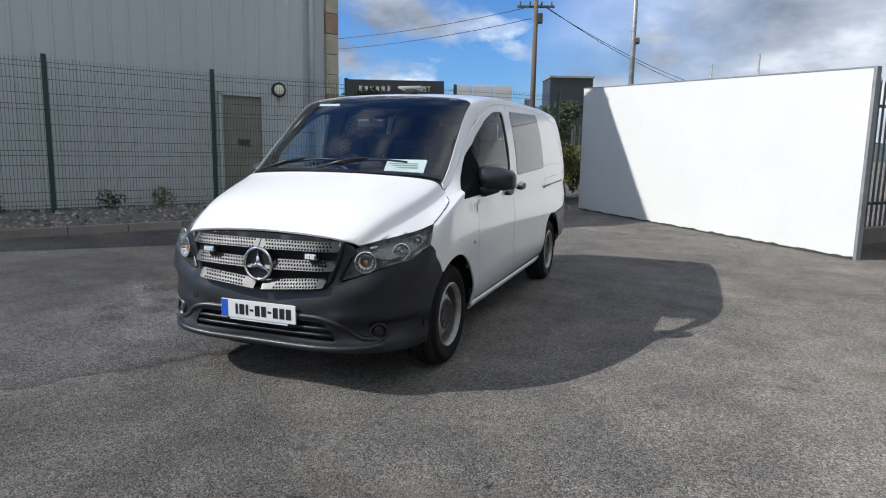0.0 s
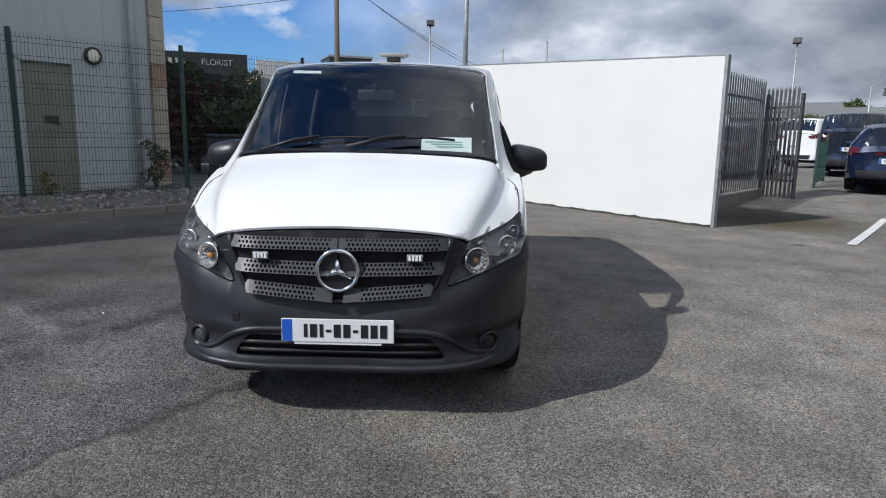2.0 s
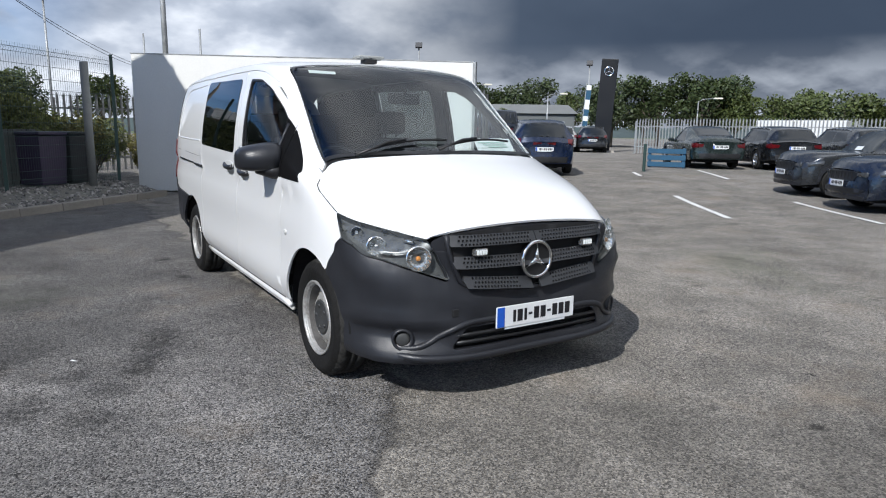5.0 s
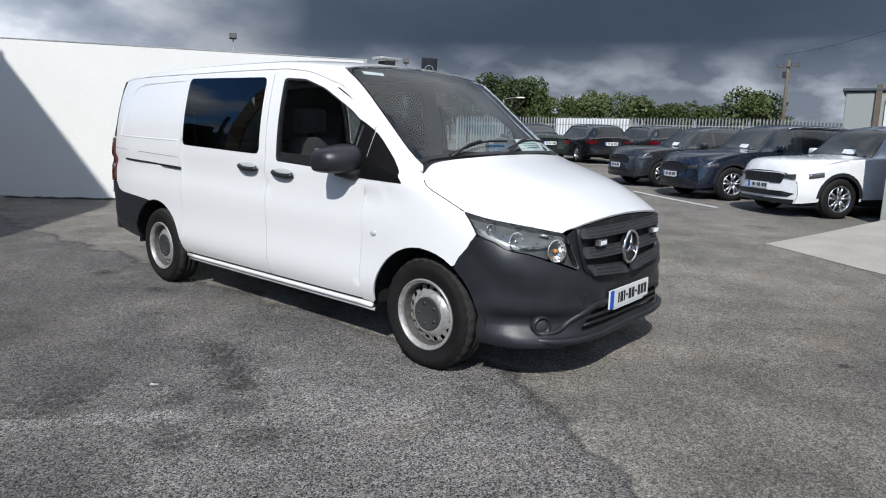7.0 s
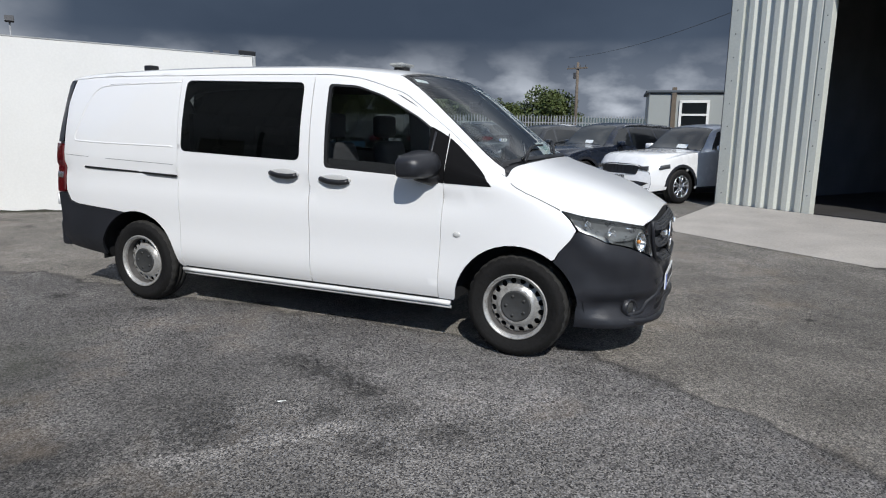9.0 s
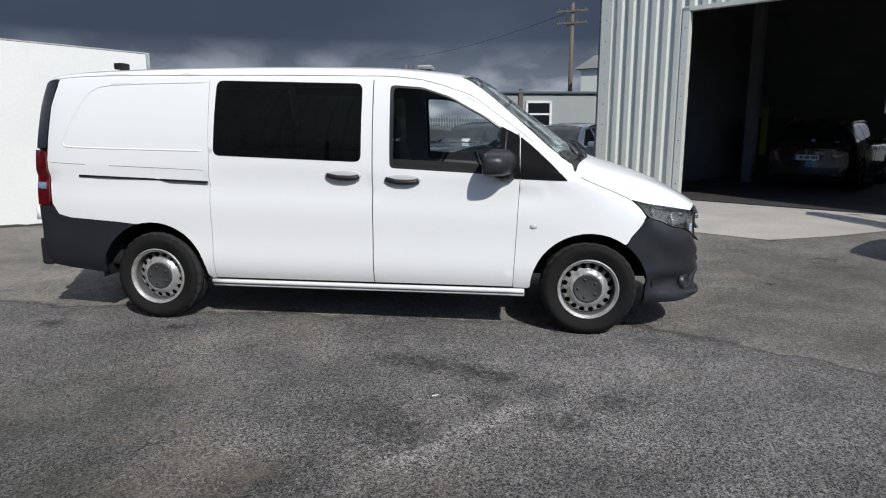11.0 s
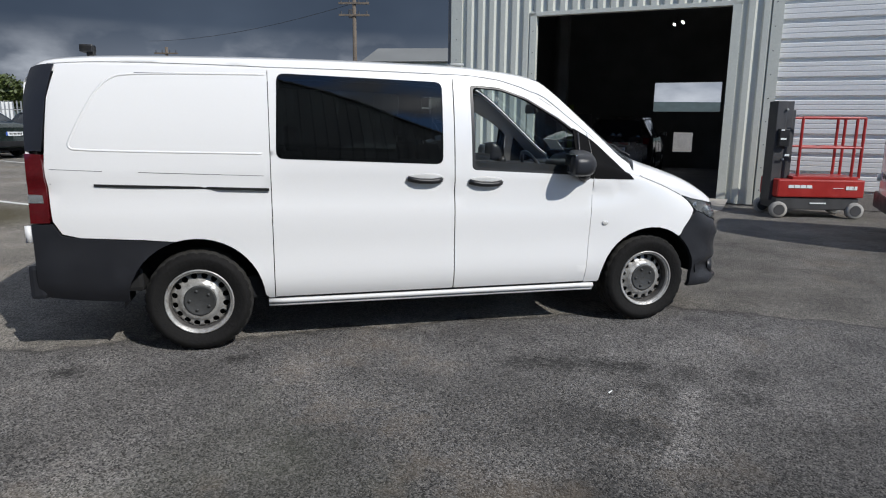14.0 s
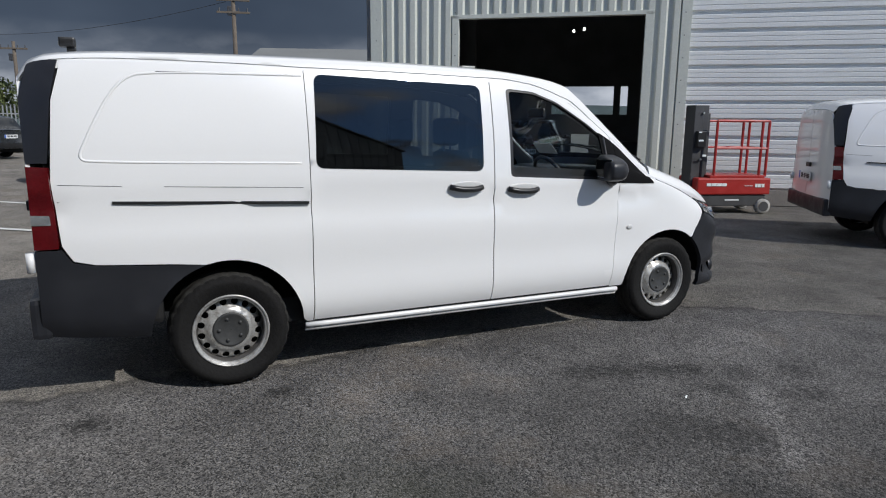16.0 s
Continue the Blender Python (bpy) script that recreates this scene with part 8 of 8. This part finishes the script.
def far_shed(at, ang, size, m, lab):
    root = thing("warehouse", Matrix.Translation(at) @ Matrix.Rotation(ang, 4, "Z"), lab, "warehouse", "far buildings")
    bm = bmesh.new()
    box(bm, (0, 0, size[2] / 2), size, 0.05)
    part("wall", bm, m, root)
    bm = bmesh.new()
    vs = [bm.verts.new(p) for p in ((-size[0] / 2 - 0.3, -size[1] / 2 - 0.3, size[2]), (size[0] / 2 + 0.3, -size[1] / 2 - 0.3, size[2]), (size[0] / 2 + 0.3, size[1] / 2 + 0.3, size[2]), (-size[0] / 2 - 0.3, size[1] / 2 + 0.3, size[2]), (-size[0] / 2, 0, size[2] + 1.1), (size[0] / 2, 0, size[2] + 1.1))]
    for f in ((0, 1, 5, 4), (2, 3, 4, 5), (1, 2, 5), (3, 0, 4), (3, 2, 1, 0)):
        bm.faces.new([vs[i] for i in f])
    part("roof", bm, WAREROOF, root)
    for k in range(3):
        bm = bmesh.new()
        box(bm, (-size[0] / 3 + k * size[0] / 3, -size[1] / 2 - 0.02, 1.6), (size[0] / 8, 0.06, 2.4))
        part("door", bm, DARKSTEEL, root)


far_shed((38.0, 55.0, 0), -0.6, (22, 10, 3.4), WAREGREY, "long low grey warehouse beyond the road")
far_shed((31.0, 62.0, 0), -0.5, (14, 9, 4.0), CLADBLUE, "low blue-grey warehouse beyond the road")
far_shed((36.0, -9.5, 0), 1.2, (9, 6, 5.0), CLADGREY, "grey clad building beyond the site cabin")
bm = bmesh.new()
box(bm, (0, 0, 1.25), (5.4, 2.4, 2.5), 0.05, Matrix.Translation((42.2, 20.2, 0)) @ Matrix.Rotation(-1.2, 4, "Z"))
tagged(link("container", bm, CLADWHITE), "pale blue-white container behind the far fence", "container")


def hills():
    bm = bmesh.new()
    ring = []
    n = 120
    for i in range(n + 1):
        a = 2 * math.pi * i / n
        h = 6 + 9 * max(0, noise.noise(Vector((2.2 * math.cos(a), 2.2 * math.sin(a), 3)))) + 10 * max(0, math.cos(a + 0.55)) ** 8
        r = 420
        ring.append((bm.verts.new((r * math.cos(a), r * math.sin(a), -3)), bm.verts.new((r * 1.04 * math.cos(a), r * 1.04 * math.sin(a), h))))
    for A, B in zip(ring, ring[1:]):
        bm.faces.new((A[0], B[0], B[1], A[1]))
    tagged(link("backdrop", bm, HILL, None, "", True), "low blue-green hills on the horizon", "hills", kind="structure")
    bm = bmesh.new()
    vs = [bm.verts.new((430 * math.cos(2 * math.pi * i / 64), 430 * math.sin(2 * math.pi * i / 64), -0.35)) for i in range(64)]
    bm.faces.new(vs)
    tagged(link("land", bm, GRASSLAND), "flat rough grassland out to the horizon", "land", kind="structure")


HILL = mat("far_hillside", (0.055, 0.075, 0.075), 0.95, var=0.3, scale=0.02, fine=0.2)
GRASSLAND = mat("rough_grass", (0.075, 0.10, 0.035), 0.95, var=0.35, scale=0.05, fine=2)
hills()


def paper_scrap():
    bm = bmesh.new()
    v = [bm.verts.new(q) for q in ((-0.062, -0.012, 0.004), (0.055, -0.016, 0.010), (0.062, 0.010, 0.006), (-0.050, 0.012, 0.012), (0.006, -0.006, 0.018))]
    for a, b in ((0, 1), (1, 2), (2, 3), (3, 0)):
        bm.faces.new((v[a], v[b], v[4]))
    ob = tagged(link("paper_scrap", bm, PAPER), "small crumpled white paper scrap lying on tarmac", "litter")
    ob.matrix_basis = Matrix.Translation((-2.08, -0.69, 0.0)) @ Matrix.Rotation(-0.9, 4, "Z") @ Matrix.Scale(0.38, 4)


paper_scrap()

# ---- trees and hedges ----
BARK = mat("bark", (0.10, 0.08, 0.06), 0.95, var=0.3, scale=10, bump=0.5)


def leaf_mat(name, col):
    m = bpy.data.materials.new(name)
    m.use_nodes = True
    nt = m.node_tree
    N, L = nt.nodes.new, nt.links.new
    b = nt.nodes["Principled BSDF"]
    g, v, q = N("ShaderNodeNewGeometry"), N("ShaderNodeVectorMath"), N("ShaderNodeMapRange")
    q.inputs["To Min"].default_value, q.inputs["To Max"].default_value = 0.55, 1.5
    L(g.outputs["Random Per Island"], q.inputs["Value"])
    v.operation = "SCALE"
    v.inputs[0].default_value = col
    L(q.outputs[0], v.inputs["Scale"]); L(v.outputs[0], b.inputs["Base Color"])
    b.inputs["Roughness"].default_value = 0.6
    return m


LEAF = {"green": leaf_mat("leaf_green", (0.062, 0.082, 0.019)), "dark": leaf_mat("leaf_dark", (0.040, 0.058, 0.017)), "olive": leaf_mat("leaf_olive", (0.105, 0.120, 0.026)), "shade": leaf_mat("leaf_shade", (0.050, 0.072, 0.020)), "yellow": leaf_mat("leaf_yellow", (0.13, 0.115, 0.022)), "red": leaf_mat("leaf_red", (0.095, 0.026, 0.020))}


def crown(rnd, blobs, count, leaf):
    """Many small bent leaves in uneven clumps."""
    verts, faces = [], []
    wts = [b[3] ** 2 for b in blobs]
    for _ in range(count):
        cx, cy, cz, r = rnd.choices(blobs, wts)[0]
        d = Vector((rnd.gauss(0, 1), rnd.gauss(0, 1), rnd.gauss(0, 1))).normalized()
        k = r * (0.55 + 0.5 * rnd.random() ** 0.6)
        k *= 0.8 + 0.35 * noise.noise(Vector((d.x * 2 + cx, d.y * 2 + cy, d.z * 2 + cz)))
        p = Vector((cx, cy, cz)) + Vector((d.x * k, d.y * k, d.z * k * 0.85))
        u = Vector((rnd.gauss(0, 1), rnd.gauss(0, 1), rnd.gauss(0, 0.6))).normalized()
        w = u.orthogonal().normalized()
        w = (w + u.cross(w) * rnd.uniform(-1, 1)).normalized()
        s = leaf * rnd.uniform(0.6, 1.3)
        n0 = len(verts)
        verts += [tuple(p - u * s), tuple(p + w * s * 0.5), tuple(p + u * s), tuple(p - w * s * 0.5 + Vector((0, 0, s * 0.2)))]
        faces += [(n0, n0 + 1, n0 + 2), (n0, n0 + 2, n0 + 3)]
    return verts, faces


def tree(seed, h, spread, kind, count, leaf, trunk=True, name="tree", lab="", cat="tree", group="", at=(0, 0, 0)):
    rnd = random.Random(seed)
    root = thing(name, Matrix.Translation(at) @ Matrix.Rotation(rnd.uniform(0, 6), 4, "Z"), lab, cat, group)
    blobs = []
    base = h * (0.30 if trunk else 0.02)
    for _ in range(11 if trunk else 9):
        a, q = rnd.uniform(0, 6.283), rnd.random() ** 0.5
        z = base + (h - base) * rnd.uniform(0.22, 0.84)
        lim = 1 - 0.55 * abs((z - base) / (h - base) - 0.45)
        blobs.append((spread * 0.62 * q * math.cos(a) * lim, spread * 0.62 * q * math.sin(a) * lim, z, spread * rnd.uniform(0.28, 0.46)))
    bm = bmesh.new()
    if trunk:
        pipe(bm, [(0, 0, 0), (0.05 * h * rnd.uniform(-1, 1) * 0.3, 0.02 * h, h * 0.3), (0, 0, h * 0.6)], 0.022 * h, 8)
    for b in blobs[:6]:
        z0 = base * rnd.uniform(0.7, 1.2) if trunk else 0.0
        pipe(bm, [(0, 0, z0), (b[0] * 0.5, b[1] * 0.5, (z0 + b[2]) / 2 + 0.1), b[:3]], 0.008 * h, 6)
    part("trunk", bm, BARK, root, "", True)
    v, f = crown(rnd, blobs, count, leaf)
    me = bpy.data.meshes.new("crown")
    me.from_pydata(v, [], f)
    me.materials.append(LEAF[kind])
    ob = new("crown", me)
    ob.parent = root
    return root


masters = [tree(11, 7.2, 3.9, "dark", 5200, 0.15, lab="broad leafy green tree behind the far fence", group="trees behind the fence", at=(44.0, 34.0, 0)),
           tree(12, 6.4, 3.4, "green", 4600, 0.15, lab="leafy green tree behind the far fence", group="trees behind the fence", at=(47.5, 32.5, 0)),
           tree(13, 4.6, 2.9, "green", 3800, 0.14, lab="low bushy tree behind the far fence", group="trees behind the fence", at=(50.0, 27.0, 0))]
rnd = random.Random(77)
for x, y, s, k in ((41.5, 37.0, 1.0, 0), (46.0, 31.0, 1.05, 0), (48.5, 29.5, 0.85, 1), (50.5, 25.0, 1.0, 2), (51.5, 22.0, 1.05, 2), (52.5, 19.5, 0.85, 2), (53.2, 17.5, 0.9, 2), (53.6, 15.0, 0.85, 2), (54.0, 12.8, 1.12, 2),
                   (54.2, 11.2, 1.0, 2), (49.5, 31.5, 0.9, 1), (44.0, 40.0, 0.9, 1), (52.0, 34.0, 1.1, 0), (56.0, 27.0, 0.9, 1), (38.0, 48.0, 0.62, 1), (35.5, 46.0, 0.62, 2), (51.0, 68.0, 1.25, 0), (55.0, 65.0, 1.35, 0), (58.5, 61.0, 1.1, 1), (46.0, 72.0, 1.0, 1),
                   (30.0, 52.0, 0.8, 2), (12.0, 70.0, 1.0, 0), (4.0, 72.0, 1.1, 1), (-4.0, 70.0, 1.1, 0), (18.0, 74.0, 1.0, 1), (-12.0, 66.0, 1.1, 0), (24.0, 72.0, 0.9, 1), (58.0, 48.0, 0.9, 1), (62.0, 40.0, 1.0, 0), (64.0, 33.0, 0.9, 1)):
    copy_thing(masters[k], Matrix.Translation((x, y, 0)) @ Matrix.Rotation(rnd.uniform(0, 6.28), 4, "Z") @ Matrix.Scale(s, 4))
# hedge and shrubs behind the mesh fence
hd = [tree(21, 2.9, 1.7, "shade", 8000, 0.052, False, "shrub", "dense dark green shrub behind the fence", "shrub", "shrubs behind the fence", at=(-5.1, 11.2, 0.2)),
      tree(22, 2.3, 1.7, "olive", 8000, 0.052, False, "shrub", "dense green shrub behind the fence", "shrub", "shrubs behind the fence", at=(-3.2, 12.2, 0.2)),
      tree(23, 2.3, 1.5, "yellow", 7000, 0.048, False, "shrub", "yellow-green shrub behind the fence", "shrub", "shrubs behind the fence", at=(-1.9, 13.0, 0.2))]
tree(24, 2.6, 1.3, "red", 3600, 0.07, False, "shrub", "dark red-leaved shrub beside the building", "shrub", "shrubs behind the fence", at=(-5.9, 11.0, 0.2))
for x, y, s, k in ((-4.2, 11.6, 0.95, 1), (-2.6, 13.6, 0.82, 1), (-0.9, 13.9, 0.62, 1), (-6.6, 12.6, 1.1, 0), (-4.2, 13.9, 0.95, 0), (0.6, 15.0, 0.55, 2), (-1.2, 15.5, 0.66, 2), (-7.6, 14.0, 1.15, 0)):
    copy_thing(hd[k], Matrix.Translation((x, y, 0.2)) @ Matrix.Rotation(rnd.uniform(0, 6.28), 4, "Z") @ Matrix.Scale(s, 4))
# scrub at the foot of the fence
tree(31, 1.0, 0.45, "dark", 260, 0.05, False, "weed", "straggly dark weed by the downpipe", "weed", at=(-5.0, 6.55, 0.24))
for i, (x, y) in enumerate(((-7.3, 3.2), (-6.9, 4.0), (-8.2, 1.6), (-6.1, 5.2), (-4.0, 7.3))):
    tree(40 + i, 0.42, 0.30, "yellow" if i % 2 else "dark", 150, 0.035, False, "weed", "dry grass tuft at the fence foot", "weed", "weeds", at=(x, y, 0.24))
